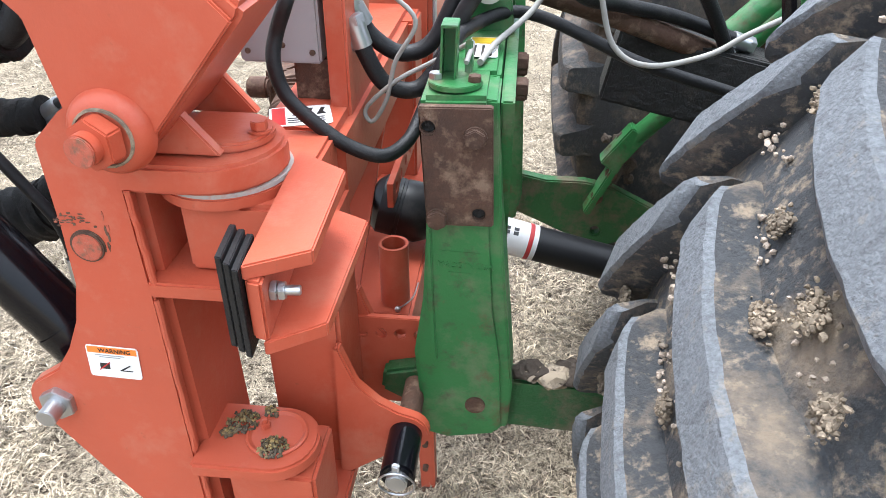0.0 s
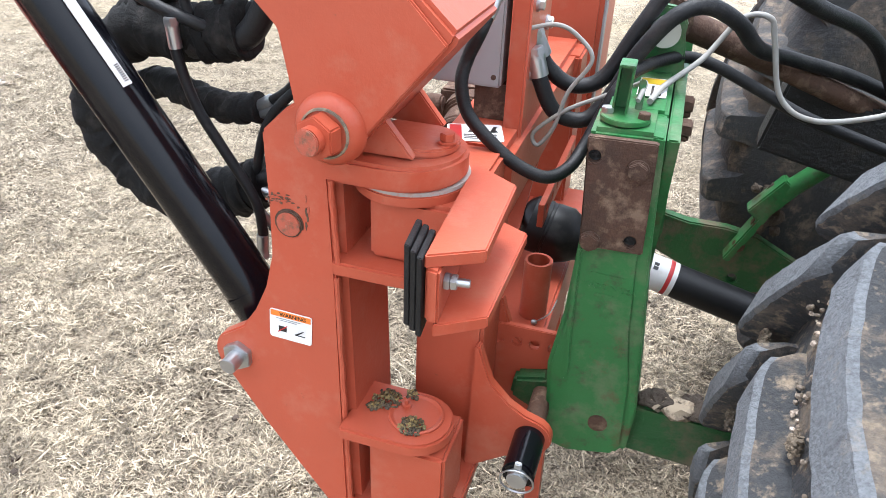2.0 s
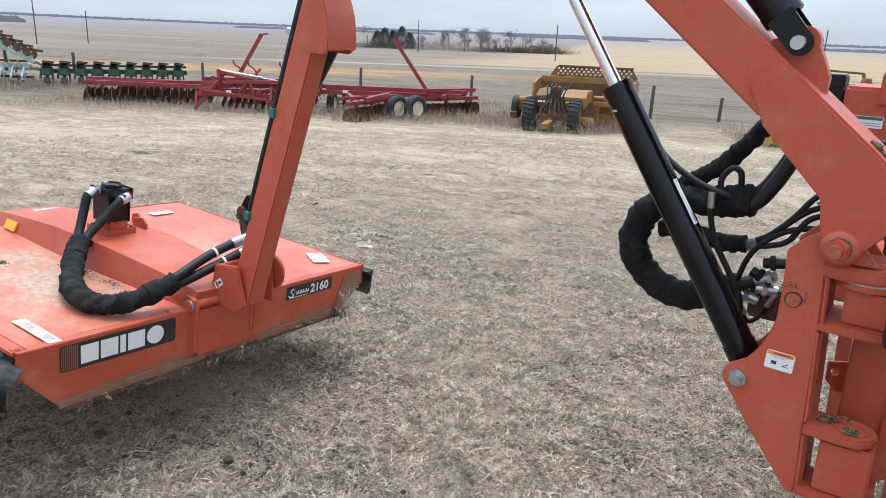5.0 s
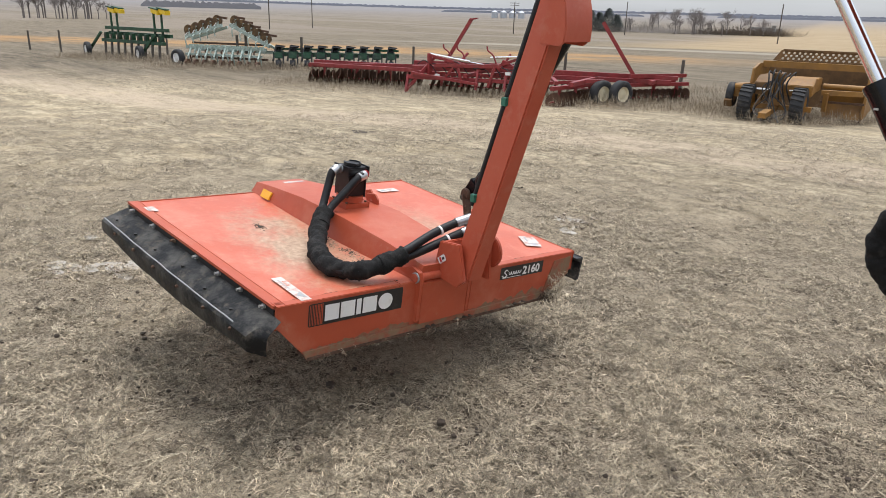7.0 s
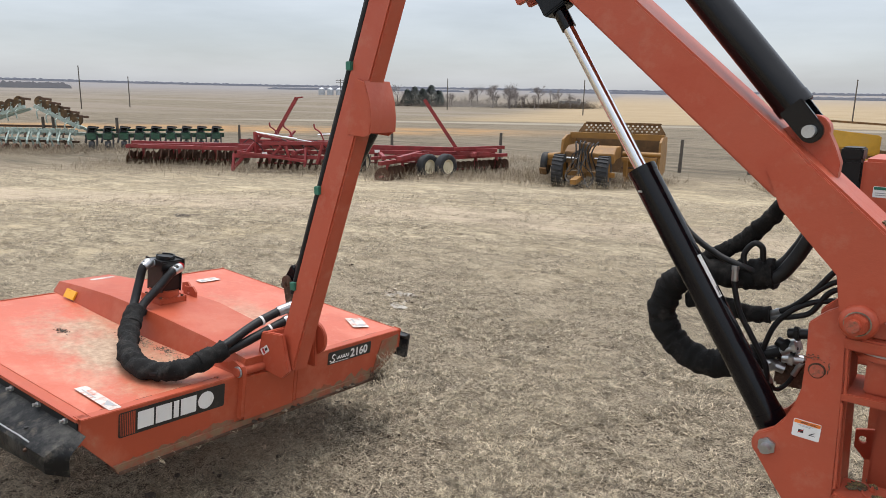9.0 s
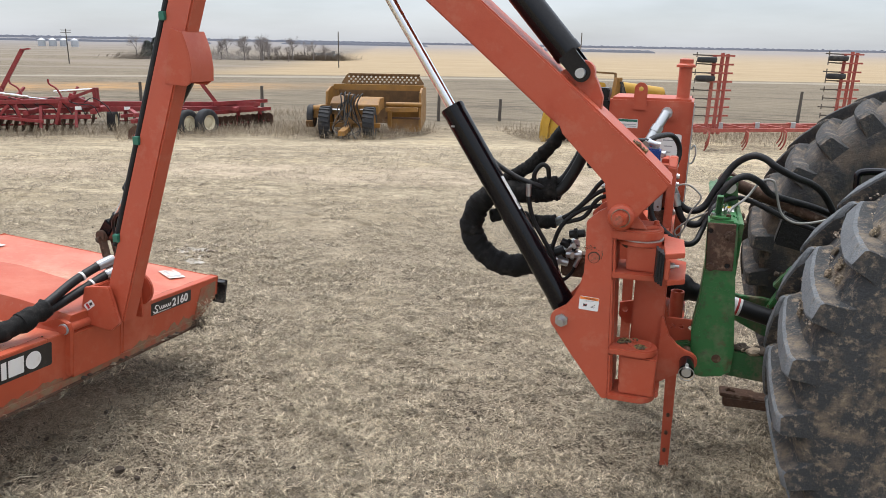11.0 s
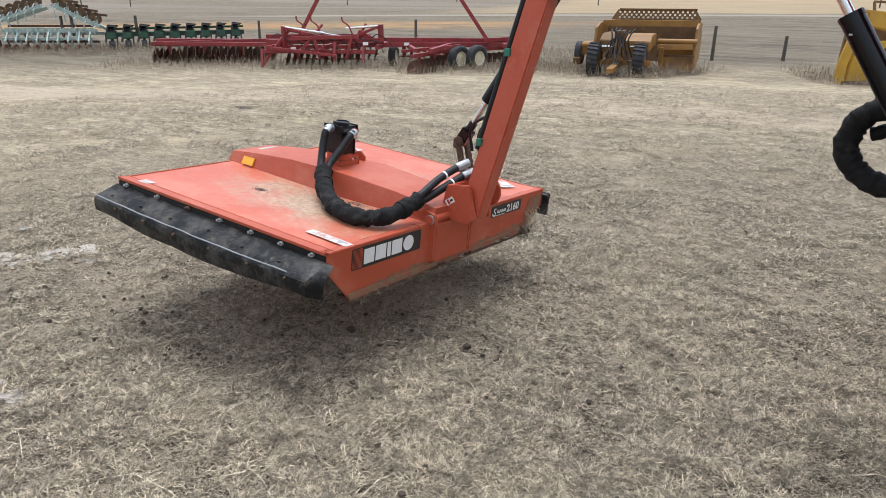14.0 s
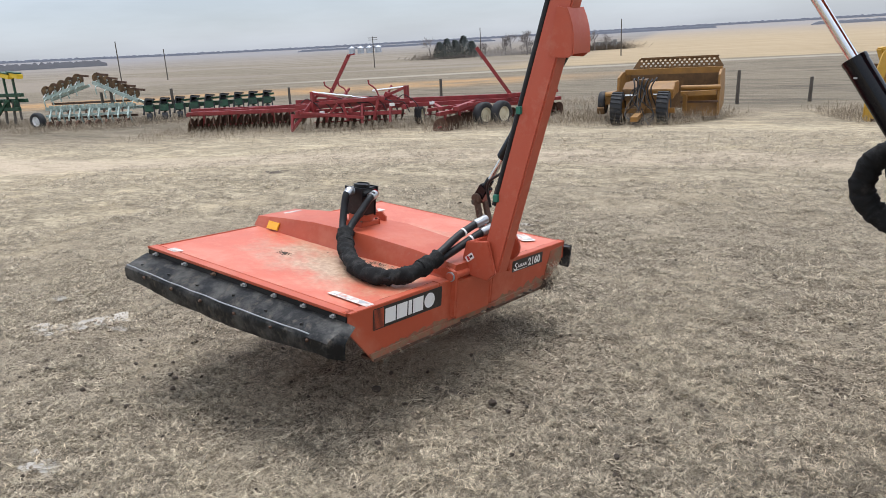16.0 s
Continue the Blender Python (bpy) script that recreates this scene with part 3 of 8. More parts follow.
def blades(name, mat, xy, length, width, lift, label, seed, grow=0.0):
    """Loose and standing grass blades as one mesh: slim kites, bent in the middle. grow: how much coarser they get outwards."""
    rng = np.random.default_rng(seed)
    n = len(xy)
    a = rng.uniform(0, 2 * np.pi, n)
    far = 1 + grow * np.hypot(xy[:, 0] - 0.3, xy[:, 1] + 0.2)
    ln, wd = rng.uniform(*length, n) * far, rng.uniform(*width, n) * far
    up = rng.uniform(*lift, n) * rng.random(n)
    z0 = np.array([ground_z(x, y) + ground_relief(x, y) for x, y in xy]) + 0.001
    dx, dy = np.cos(a), np.sin(a)
    bend = rng.uniform(-0.22, 0.22, n)
    k = rng.uniform(0.35, 0.6, n)
    mx, my = (dx * k - dy * bend) * ln, (dy * k + dx * bend) * ln
    mz = z0 + up * ln * k * 1.3 + 0.004
    sx, sy = -dy * wd / 2, dx * wd / 2
    co = np.zeros((n, 4, 3))
    co[:, 0] = np.stack([xy[:, 0], xy[:, 1], z0], 1)
    co[:, 1] = np.stack([xy[:, 0] + mx + sx, xy[:, 1] + my + sy, mz + wd * rng.uniform(-0.4, 0.4, n)], 1)
    co[:, 2] = np.stack([xy[:, 0] + dx * ln, xy[:, 1] + dy * ln, z0 + up * ln], 1)
    co[:, 3] = np.stack([xy[:, 0] + mx - sx, xy[:, 1] + my - sy, mz], 1)
    me = bpy.data.meshes.new(name)
    me.vertices.add(n * 4)
    me.vertices.foreach_set("co", co.ravel())
    me.loops.add(n * 4)
    me.loops.foreach_set("vertex_index", np.arange(n * 4, dtype=np.int32))
    me.polygons.add(n)
    me.polygons.foreach_set("loop_start", np.arange(n, dtype=np.int32) * 4)
    me.update(calc_edges=True)
    me.materials.append(mat)
    return tagged(new(name, me), label, "grass", kind="stuff")


def value_noise(x, y, scale, seed):
    """Smooth random values from 0 to 1 on a lattice."""
    rng = np.random.default_rng(seed)
    g = rng.random((256, 256))
    u, v = x * scale + 100, y * scale + 100
    i, j = np.floor(u).astype(int), np.floor(v).astype(int)
    f, h = u - i, v - j
    f, h = f * f * (3 - 2 * f), h * h * (3 - 2 * h)
    i, j, i1, j1 = i % 256, j % 256, (i + 1) % 256, (j + 1) % 256
    return (g[i, j] * (1 - f) + g[i1, j] * f) * (1 - h) + (g[i, j1] * (1 - f) + g[i1, j1] * f) * h


def yard(rng, count, r0=1.1, r1=19.0, floor=0.16):
    """Thick near the walk, thinner outwards, in uneven clumps and patches."""
    out = []
    have = 0
    while have < count:
        m = count * 2
        r, a = np.exp(rng.uniform(math.log(r0), math.log(r1), m)), rng.uniform(radians(-112), radians(42), m)
        x, y = 0.3 + r * np.sin(a), -0.2 + r * np.cos(a)
        wide = 1 / (1 + 0.10 * r)
        k = 0.9 * value_noise(x, y, 1.1, 1) + 0.9 * value_noise(x, y, 4.3, 2) + 1.3 * value_noise(x * wide, y * wide, 21, 3) + 0.6 * value_noise(x * wide, y * wide, 46, 4)
        track = -0.17 * x + 0.985 * y
        k -= 0.22 * np.exp(-((track - 11.0) / 1.4) ** 2)
        keep = rng.random(m) < np.clip(floor + 2.2 * (k - 1.68), 0.04, 1)
        p = np.stack([x, y], 1)[keep]
        out.append(p)
        have += len(p)
    return np.concatenate(out)[:count]


def tufts(rng, count):
    """Small clumps, a dozen blades each."""
    c = yard(rng, count // 12)
    far = 0.010 * (1 + 0.16 * np.hypot(c[:, 0] - 0.3, c[:, 1] + 0.2))
    return (c[:, None, :] + rng.normal(0, 1, (len(c), 12, 2)) * far[:, None, None]).reshape(-1, 2)


M_TUFT = straw_material("bleached_grass_tufts", (0.40, 0.33, 0.23), (0.80, 0.68, 0.49))
dead_grass = blades("dead_grass", M_STRAW, yard(np.random.default_rng(3), 680000), (0.018, 0.058), (0.0018, 0.0038), (0.05, 0.7), "flattened bleached dead grass and straw litter", 3, 0.085)
grass_tufts = blades("grass_tufts", M_TUFT, tufts(np.random.default_rng(17), 330000), (0.016, 0.050), (0.0016, 0.0034), (0.2, 1.0), "small bleached tufts of dead grass", 17, 0.085)
rng = np.random.default_rng(31)
long_stems = blades("long_stems", M_TUFT, rng.normal((-1.9, 0.9), (1.5, 1.3), (2600, 2)), (0.12, 0.38), (0.003, 0.005), (0.0, 0.08), "long pale stems strewn over the grass", 31)

# loose clods, droppings and pale chalk crumbs lying about
def scatter(name, mat, spots, label, category, seed):
    rng = random.Random(seed)
    bm = B()
    for x, y, r, count, spread in spots:
        for i in range(count):
            px, py = x + rng.gauss(0, spread), y + rng.gauss(0, spread)
            rr = r * rng.uniform(0.5, 1.2)
            lump(bm, (px, py, ground_z(px, py) + ground_relief(px, py) + rr * 0.7), rr, rng.randint(0, 999), 1, 0.6, (1, 1, 0.7))
    return lone(name, bm, mat, (0, 0, 0), label, category, kind="stuff")


def clod_field():
    rng = random.Random(12)
    spots = [(-1.81, 1.5, 0.022, 1, 0), (-1.67, 1.17, 0.02, 1, 0), (-2.7, 0.69, 0.02, 1, 0), (-2.44, 1.29, 0.024, 1, 0), (-1.7, 1.62, 0.02, 1, 0)]
    spots += [(rng.uniform(-4.4, -0.4), rng.uniform(-0.7, 2.6), 0.014, 1, 0) for k in range(190)]
    spots += [(rng.uniform(-5.5, 1.0), rng.uniform(1.0, 5.5), 0.012, rng.choice((1, 1, 4)), 0.04) for k in range(40)]
    return spots


scatter("soil_clods", M_MUD_DARK, clod_field(), "small dark clods and droppings scattered over the dead grass", "clods", 5)
scatter("chalk_crumbs", M_GRAIN, [(-4.78, 0.9, 0.012, 40, 0.10), (-4.95, 0.6, 0.012, 30, 0.10), (-5.8, 1.0, 0.012, 30, 0.12), (-3.18, -0.19, 0.008, 30, 0.06), (-3.72, 4.6, 0.015, 60, 0.14)], "pale chalky crumbs lying in small patches", "crumbs", 8)


def patches(name, mat, spots, label, category, seed):
    """Low flat crusts of chalk or bare dark soil showing through the grass."""
    rng = random.Random(seed)
    bm = B()
    for x, y, r in spots:
        for i in range(9):
            px, py, rr = x + rng.gauss(0, r * 0.6), y + rng.gauss(0, r * 0.4), r * rng.uniform(0.2, 0.55)
            lump(bm, (px, py, ground_z(px, py) + ground_relief(px, py) - 0.002), rr, rng.randint(0, 999), 2, 0.7, (1.3, 0.9, 0.10))
    return lone(name, bm, mat, (0, 0, 0), label, category, kind="stuff")


M_CHALK = material("pale_chalk", (0.52, 0.48, 0.42), 0.95, shade=0.7, dust=((0.42, 0.35, 0.26), 0.6, 25, 0.52), bump=0.004, bscale=60)
patches("chalk_patches", M_CHALK, ((-5.01, 0.68, 0.16), (-4.85, 0.96, 0.17), (-3.24, -0.16, 0.10), (-5.8, 1.0, 0.12), (-3.7, 4.45, 0.12), (-3.9, 4.65, 0.10)), "pale chalky crusts lying in the grass", "crust", 4)
patches("soil_patches", M_MUD_DARK, ((-2.65, 0.13, 0.10), (-10.16, 6.53, 0.22), (-2.08, 1.5, 0.05), (-1.6, 1.2, 0.06), (-3.4, 2.9, 0.06), (-0.9, 1.1, 0.05), (-4.4, 2.6, 0.10)), "small patches of bare dark soil", "soil", 6)


# ---- swing mast of the boom mower ----
def shear_mast(bm):
    for v in bm.verts:
        v.co.y += 0.07 * (v.co.z - 1.12)
    return bm


MAST = thing("swing_mast", (0.27, 1.86, 0.64), "orange steel swing mast pivoting on the hitch frame", "mower mast", "boom mower")
TIP = ring(0.088, 0.917, 0.042, 9, 135, 232)
PLATE = [(0.15, 1.29), (0.187, 1.326), (0.225, 1.35), (0.246, 1.32), (0.245, 1.26), (0.255, 1.10), (0.268, 0.80), (0.276, 0.642), (0.256, 0.638),
         (0.125, 0.798)] + TIP[::-1] + [(0.098, 0.972), (0.122, 1.006), (0.142, 1.05), (0.155, 1.105), (0.155, 1.18)]
for y0 in (1.765, 1.930):
    part("side_plate", shear_mast(prism(B(), PLATE, y0, y0 + 0.022)), M_ORANGE, MAST, bevel=0.003)
part("web_plate", shear_mast(prism(B(), [(0.236, 1.25), (0.256, 1.25), (0.290, 0.655), (0.270, 0.655)], 1.788, 1.93)), M_ORANGE, MAST)


def tongue(z, thick, x0, xe, yc, r):
    pts = [(x0, yc - r), *ring(xe, yc, r, 15, -90, 90), (x0, yc + r)]
    return prism(B(), pts, z, z + thick, "z")


part("upper_tongue", tongue(1.236, 0.036, 0.240, 0.330, 1.852, 0.084), M_ORANGE, MAST, bevel=0.005)
part("tongue_cap", tongue(1.272, 0.012, 0.290, 0.350, 1.858, 0.050), M_ORANGE, MAST, bevel=0.003)
part("middle_tongue", tongue(1.098, 0.022, 0.252, 0.350, 1.850, 0.092), M_ORANGE, MAST, bevel=0.003)
part("lower_tongue", tongue(0.822, 0.024, 0.268, 0.372, 1.783, 0.062), M_ORANGE, MAST, bevel=0.004)
part("bottom_tongue", tongue(0.645, 0.022, 0.276, 0.372, 1.79, 0.07), M_ORANGE, MAST, bevel=0.003)
part("pivot_cap", lathe(B(), [(0.044, 0), (0.044, 0.0035), (0.041, 0.005), (0.038, 0.0035), (0.036, 0.002), (0.012, 0.002)], Matrix.Translation((0.372, 1.789, 0.8455)), 32), M_ORANGE, MAST)
part("grease_fitting", rod(hexnut(B(), (0.352, 1.800, 0.847), (0.352, 1.800, 0.855), 0.008), (0.352, 1.800, 0.854), (0.352, 1.800, 0.862), 0.004, 10), M_ORANGE, MAST, bevel=0.001)
for y0 in (1.795, 1.925):
    part("gusset", prism(B(), [(0.250, 1.275), (0.358, 1.275), (0.300, 1.345), (0.250, 1.352)], y0, y0 + 0.016), M_ORANGE, MAST, bevel=0.002)
b = hexnut(rod(B(), (0.386, 1.85, 1.284), (0.386, 1.85, 1.287), 0.014), (0.386, 1.85, 1.287), (0.386, 1.85, 1.298), 0.0105)
part("cap_bolt", b, M_ORANGE, MAST, bevel=0.001)
b = rod(B(), (0.186, 1.7655, 1.162), (0.186, 1.795, 1.162), 0.0225, 24)
part("stop_pin", b, M_RUST, MAST, "rusty pin end with flaked paint", bevel=0.002)
b = rod(B(), (0.088, 1.716, 0.917), (0.088, 1.99, 0.917), 0.0135, 18)
hexnut(b, (0.088, 1.741, 0.917), (0.088, 1.761, 0.917), 0.0255)
rod(b, (0.088, 1.758, 0.917), (0.088, 1.764, 0.917), 0.027)
part("cylinder_pin", b, M_ZINC, MAST, "zinc bolt and nut", bevel=0.0012)
part("pin_face", rod(B(), (0.186, 1.764, 1.162), (0.186, 1.766, 1.162), 0.0185, 22), M_FLAKED, MAST, "scraped bare pin face", bevel=0.001)
rng = random.Random(3)
for k in range(44):
    x, z = 0.172 + rng.gauss(0, 0.014), 1.197 + rng.gauss(0, 0.004)
    w, h = rng.uniform(0.001, 0.005), rng.uniform(0.0008, 0.002)
    if k > 38:
        x, z, w, h = 0.214 + rng.gauss(0, 0.002), 1.185 + rng.gauss(0, 0.008), 0.002, 0.008
    y = 1.765 + 0.07 * (z - 1.12) - 0.0008
    bm = prism(B(), [(x + w * math.cos(a) * rng.uniform(0.5, 1.1), z + h * math.sin(a) * rng.uniform(0.5, 1.1)) for a in (0, 0.8, 1.6, 2.4, 3.2, 4.0, 4.8, 5.5)], y, y + 0.0015)
    part("scraped_patch", bm, M_RUST if k % 3 else M_FLAKED, MAST, "scraped and rusty paint patch")
# weld beads along the joints of the plates
for p, q in (((0.252, 1.768, 1.24), (0.262, 1.762, 1.10)), ((0.256, 1.766, 1.09), (0.27, 1.745, 0.85)), ((0.272, 1.744, 0.81), (0.279, 1.735, 0.66))):
    pts = [Vector(p).lerp(Vector(q), k / 10) + Vector((0.0006 * math.sin(k * 2.3), 0, 0)) for k in range(11)]
    part("weld_bead", tube(B(), pts, 0.0042, 8, 4, 0.12, 3), M_ORANGE, MAST)


def decal(name, m, w, h, mat, parent, label=""):
    """A thin rounded sticker on the xy plane of m, centred."""
    r = 0.08 * min(w, h)
    pts = [(sx * (w / 2 - r) + r * math.cos(radians(a)), sy * (h / 2 - r) + r * math.sin(radians(a)))
           for sx, sy, a0 in ((1, 1, 0), (-1, 1, 90), (-1, -1, 180), (1, -1, 270)) for a in (a0, a0 + 45, a0 + 90)]
    return part(name, prism(B(), pts, 0, 0.0008, "z", m=m), mat, parent, label)


def strip(name, m, x, y, w, h, mat, parent, z=0.0009):
    bm = box(B(), (x - w / 2, y - h / 2, z), (x + w / 2, y + h / 2, z + 0.0006))
    bm.transform(m)
    return part(name, bm, mat, parent)


FACE = Matrix(((1, 0, 0, 0), (0, 0, -1, 0), (0, 1, 0, 0), (0, 0, 0, 1)))  # x right, y up, facing -y


def facing(x, y, z, turn=0, lean=0):
    return Matrix.Translation((x, y, z)) @ Matrix.Rotation(radians(lean), 4, "Y") @ Matrix.Rotation(radians(turn), 4, "Z") @ FACE


m = Matrix.Translation((0.182, 1.7552, 0.992)) @ Matrix.Rotation(radians(-4), 4, "X") @ facing(0, 0, 0, lean=2)
d = decal("warning_decal", m, 0.070, 0.050, M_WHITE, MAST, "white and orange warning sticker")
strip("decal_band", m, 0, 0.0185, 0.066, 0.0095, M_DECALORANGE, d)
writing("WARNING", 0.0090, 0.0004, m @ Matrix.Translation((-0.018, 0.0155, 0.0018)), M_DECALBLACK, "decal_lettering", d)
for k in range(2):
    strip("decal_line", m, -0.004, 0.0105 - 0.003 * k, 0.04 - 0.012 * k, 0.0009, M_ALU, d)
strip("decal_figure", m, -0.013, -0.007, 0.013, 0.009, M_DECALBLACK, d)
strip("decal_cross", m @ Matrix.Rotation(radians(40), 4, "Z"), -0.0145, 0.003, 0.020, 0.0016, M_DECALRED, d, 0.0012)
b = prism(B(), [(0.008, -0.013), (0.024, -0.013), (0.024, -0.0117), (0.0115, -0.0117), (0.022, -0.004), (0.021, -0.0028), (0.007, -0.0118)], 0.0009, 0.0015, "z", m=m)
part("decal_arrow", b, M_DECALBLACK, d)
# chaff lying on the lower tongue
for x, y, s, k in ((0.318, 1.805, 0.024, 1), (0.302, 1.782, 0.010, 2), (0.374, 1.762, 0.021, 3), (0.352, 1.828, 0.012, 4)):
    bm = B()
    rng = random.Random(k)
    for j in range(170 if s > 0.015 else 50):
        a, q = rng.uniform(0, 6.3), s * rng.random() ** 0.6
        lump(bm, (x + q * math.cos(a), y + q * math.sin(a), 0.849 + (s - q) * 0.5 * rng.random()), rng.uniform(0.0012, 0.0032), k * 90 + j, 1, 0.8)
    lone("chaff_clump", bm, M_MOSS, (x, y, 0.846), "clump of dry chaff lying on the orange tongue", "debris", "chaff clumps", angle=80)

# ---- main boom ----
BOOM = thing("boom", (0.27, 1.84, 1.32), "orange square-section steel boom rising from the mast", "mower boom", "boom mower")
PIN = (0.270, 1.324)
foot = [(0.421, 1.440), (0.300, 1.300)] + ring(PIN[0], PIN[1], 0.043, 8, 300, 190)[1:] + [(0.222, 1.345), (0.214, 1.450), (0.060, 1.618), (0.030, 1.624)]
ux, uz = -0.767, 0.641
end = 1.82
outline = foot + [(0.030 + ux * end, 1.624 + uz * end), (0.066 + ux * end, 1.764 + uz * end), (0.066, 1.764), (0.307, 1.560), (0.425, 1.452)]
part("beam", prism(B(), outline, 1.748, 1.930), M_ORANGE, BOOM, bevel=0.006)
step_pts = [(0.050, 1.598), (0.206, 1.438), (0.222, 1.345), (0.30, 1.302), (0.415, 1.440), (0.302, 1.556), (0.062, 1.756), (0.005, 1.70)]
for y0 in (1.741, 1.930):
    part("cheek_plate", prism(B(), step_pts, y0, y0 + 0.007), M_ORANGE, BOOM, bevel=0.002)
lug = [(0.015, 1.80), (0.165, 1.672), (0.168, 1.72), (0.152, 1.76)] + ring(0.094, 1.80, 0.042, 9, -10, 150)
part("hinge_bolt", rod(B(), (-1.37, 1.74, 2.80), (-1.37, 2.05, 2.80), 0.03, 20), M_ZINC, BOOM)
for y0 in (1.818,):
    part("lug", prism(B(), lug, y0, y0 + 0.044, holes=[ring(0.094, 1.80, 0.014, 12)]), M_ORANGE, BOOM, bevel=0.002)
b = lathe(B(), [(0.047, 0), (0.046, 0.008), (0.041, 0.016), (0.033, 0.021), (0.012, 0.022)], Matrix.Translation((PIN[0], 1.745, PIN[1])) @ Matrix.Rotation(radians(90), 4, "X"), 32)
part("pin_boss", b, M_ORANGE, BOOM)
b = hexnut(B(), (PIN[0] - 0.004, 1.702, PIN[1]), (PIN[0], 1.724, PIN[1]), 0.029)
rod(b, (PIN[0] - 0.006, 1.688, PIN[1]), (PIN[0] - 0.004, 1.704, PIN[1]), 0.0175, 20)
nut = part("pin_nut", b, M_ORANGE, BOOM, "painted pivot bolt with a rusty end", bevel=0.002)
part("bolt_end", rod(B(), (PIN[0] - 0.0065, 1.6865, PIN[1]), (PIN[0] - 0.006, 1.690, PIN[1]), 0.0168, 20), M_FLAKED, nut, "flaked rusty bolt end", bevel=0.001)
part("grease_ring", lathe(B(), [(0.029, -0.001), (0.0325, -0.001), (0.032, 0.0015), (0.0295, 0.002)], Matrix.Translation((PIN[0], 1.7225, PIN[1])) @ Matrix.Rotation(radians(90), 4, "X"), 28, closed=True), M_MUD, BOOM, "grey grease and dirt round the pivot")
b = prism(B(), [(-0.86, 2.215), (-0.832, 2.166), (-0.72, 2.21), (-0.60, 2.165), (-0.58, 2.14), (-0.72, 2.262), (-0.93, 2.44), (-0.96, 2.36)], 1.80, 1.82)
prism(b, [(-0.86, 2.215), (-0.832, 2.166), (-0.72, 2.21), (-0.60, 2.165), (-0.58, 2.14), (-0.72, 2.262), (-0.93, 2.44), (-0.96, 2.36)], 1.87, 1.89)
part("clevis_bracket", b, M_ORANGE, BOOM, bevel=0.002)
bm = B()
for j in range(30):
    lump(bm, (0.288 + 0.008 * (j % 6), 1.80 + 0.010 * math.sin(j * 2.3), 1.580 - 0.0069 * (j % 6) + 0.001 * (j % 3)), 0.004 + 0.002 * (j % 3), j, 1, 0.7)
part("dirt_clump", bm, M_MOSS, BOOM, "dried dirt lying on the beam")

# ---- lift cylinder ----
LIFT = thing("lift_cylinder", (0.088, 1.85, 0.917), "gloss black hydraulic lift cylinder with a chrome rod", "hydraulic cylinder", "boom mower")
p0, p1 = Vector((0.094, 1.85, 0.917)), Vector((-0.752, 1.845, 2.232))
ax = (p1 - p0).normalized()
barrel = B()
rod(barrel, p0 + ax * 0.045, p0 + ax * 0.885, 0.0435, 40)
part("barrel", barrel, M_BLACKPAINT, LIFT, bevel=0.002)
part("end_cap", rod(B(), p0 + ax * 0.03, p0 + ax * 0.075, 0.0460, 40), M_BLACKPAINT, LIFT, bevel=0.003)
part("gland", rod(B(), p0 + ax * 0.862, p0 + ax * 0.888, 0.0455, 40), M_BLACKPAINT, LIFT, bevel=0.003)
part("eye", rod(B(), p0 + Vector((0, -0.06, 0)), p0 + Vector((0, 0.06, 0)), 0.034, 24), M_BLACKPAINT, LIFT)
part("rod", rod(B(), p0 + ax * 0.88, p1 - ax * 0.15, 0.0195, 32), M_CHROME, LIFT, "bright chrome rod")
part("rod_end", rod(B(), p1 - ax * 0.17, p1 - ax * 0.07, 0.024, 24), M_BLACKPAINT, LIFT)
side = ax.cross(Vector((0, 1, 0))).normalized()
cl = B()
for dy in (-0.036, 0.024):
    c = p1 - ax * 0.045
    bar(cl, c - ax * 0.055 + Vector((0, dy + 0.006, 0)), c + ax * 0.065 + Vector((0, dy + 0.006, 0)), 0.016, 0.085, up=side)
bar(cl, p1 - ax * 0.105, p1 - ax * 0.075, 0.07, 0.08, up=side)
part("clevis", cl, M_BLACKPAINT, LIFT, bevel=0.004)
pn = rod(B(), p1 + Vector((0, -0.062, 0)), p1 + Vector((0, 0.062, 0)), 0.014)
hexnut(pn, p1 + Vector((0, -0.066, 0)), p1 + Vector((0, -0.046, 0)), 0.02)
part("clevis_pin", pn, M_ZINC, LIFT)
c = p0 + ax * 0.83 + Vector((-0.01, -0.0425, -0.02))
part("bleed_tag", box(B(), c - Vector((0.006, 0.002, 0.003)), c + Vector((0.006, 0.001, 0.003))), M_ZINC, LIFT)
# curved label strip on the barrel
outv = Vector((0.80, -0.60, 0.0))
n1 = (outv - ax * outv.dot(ax)).normalized()
n2 = ax.cross(n1)
lb = B()
vs = []
for j in range(7):
    a = 0.24 + j * 0.06
    o = n1 * math.cos(a) + n2 * math.sin(a)
    vs.append([lb.verts.new(p0 + ax * h + o * r) for h, r in ((0.43, 0.0435), (0.43, 0.0448), (0.57, 0.0448), (0.57, 0.0435))])
for a, b2 in zip(vs, vs[1:]):
    for k in range(4):
        lb.faces.new((a[k], a[(k + 1) % 4], b2[(k + 1) % 4], b2[k]))
lb.faces.new(vs[0])
lb.faces.new(vs[-1][::-1])
label_part = part("paper_label", lb, M_WHITE, LIFT, "white paper label with a bar strip")
bc = B()
for j in range(9):
    o = (n1 * math.cos(0.42) + n2 * math.sin(0.42)) * 0.0450
    q = p0 + ax * (0.436 + 0.0032 * j) + o
    bar(bc, q, q + ax * 0.0016, 0.010, 0.0006, up=n1)
part("label_bars", bc, M_DECALBLACK, label_part)

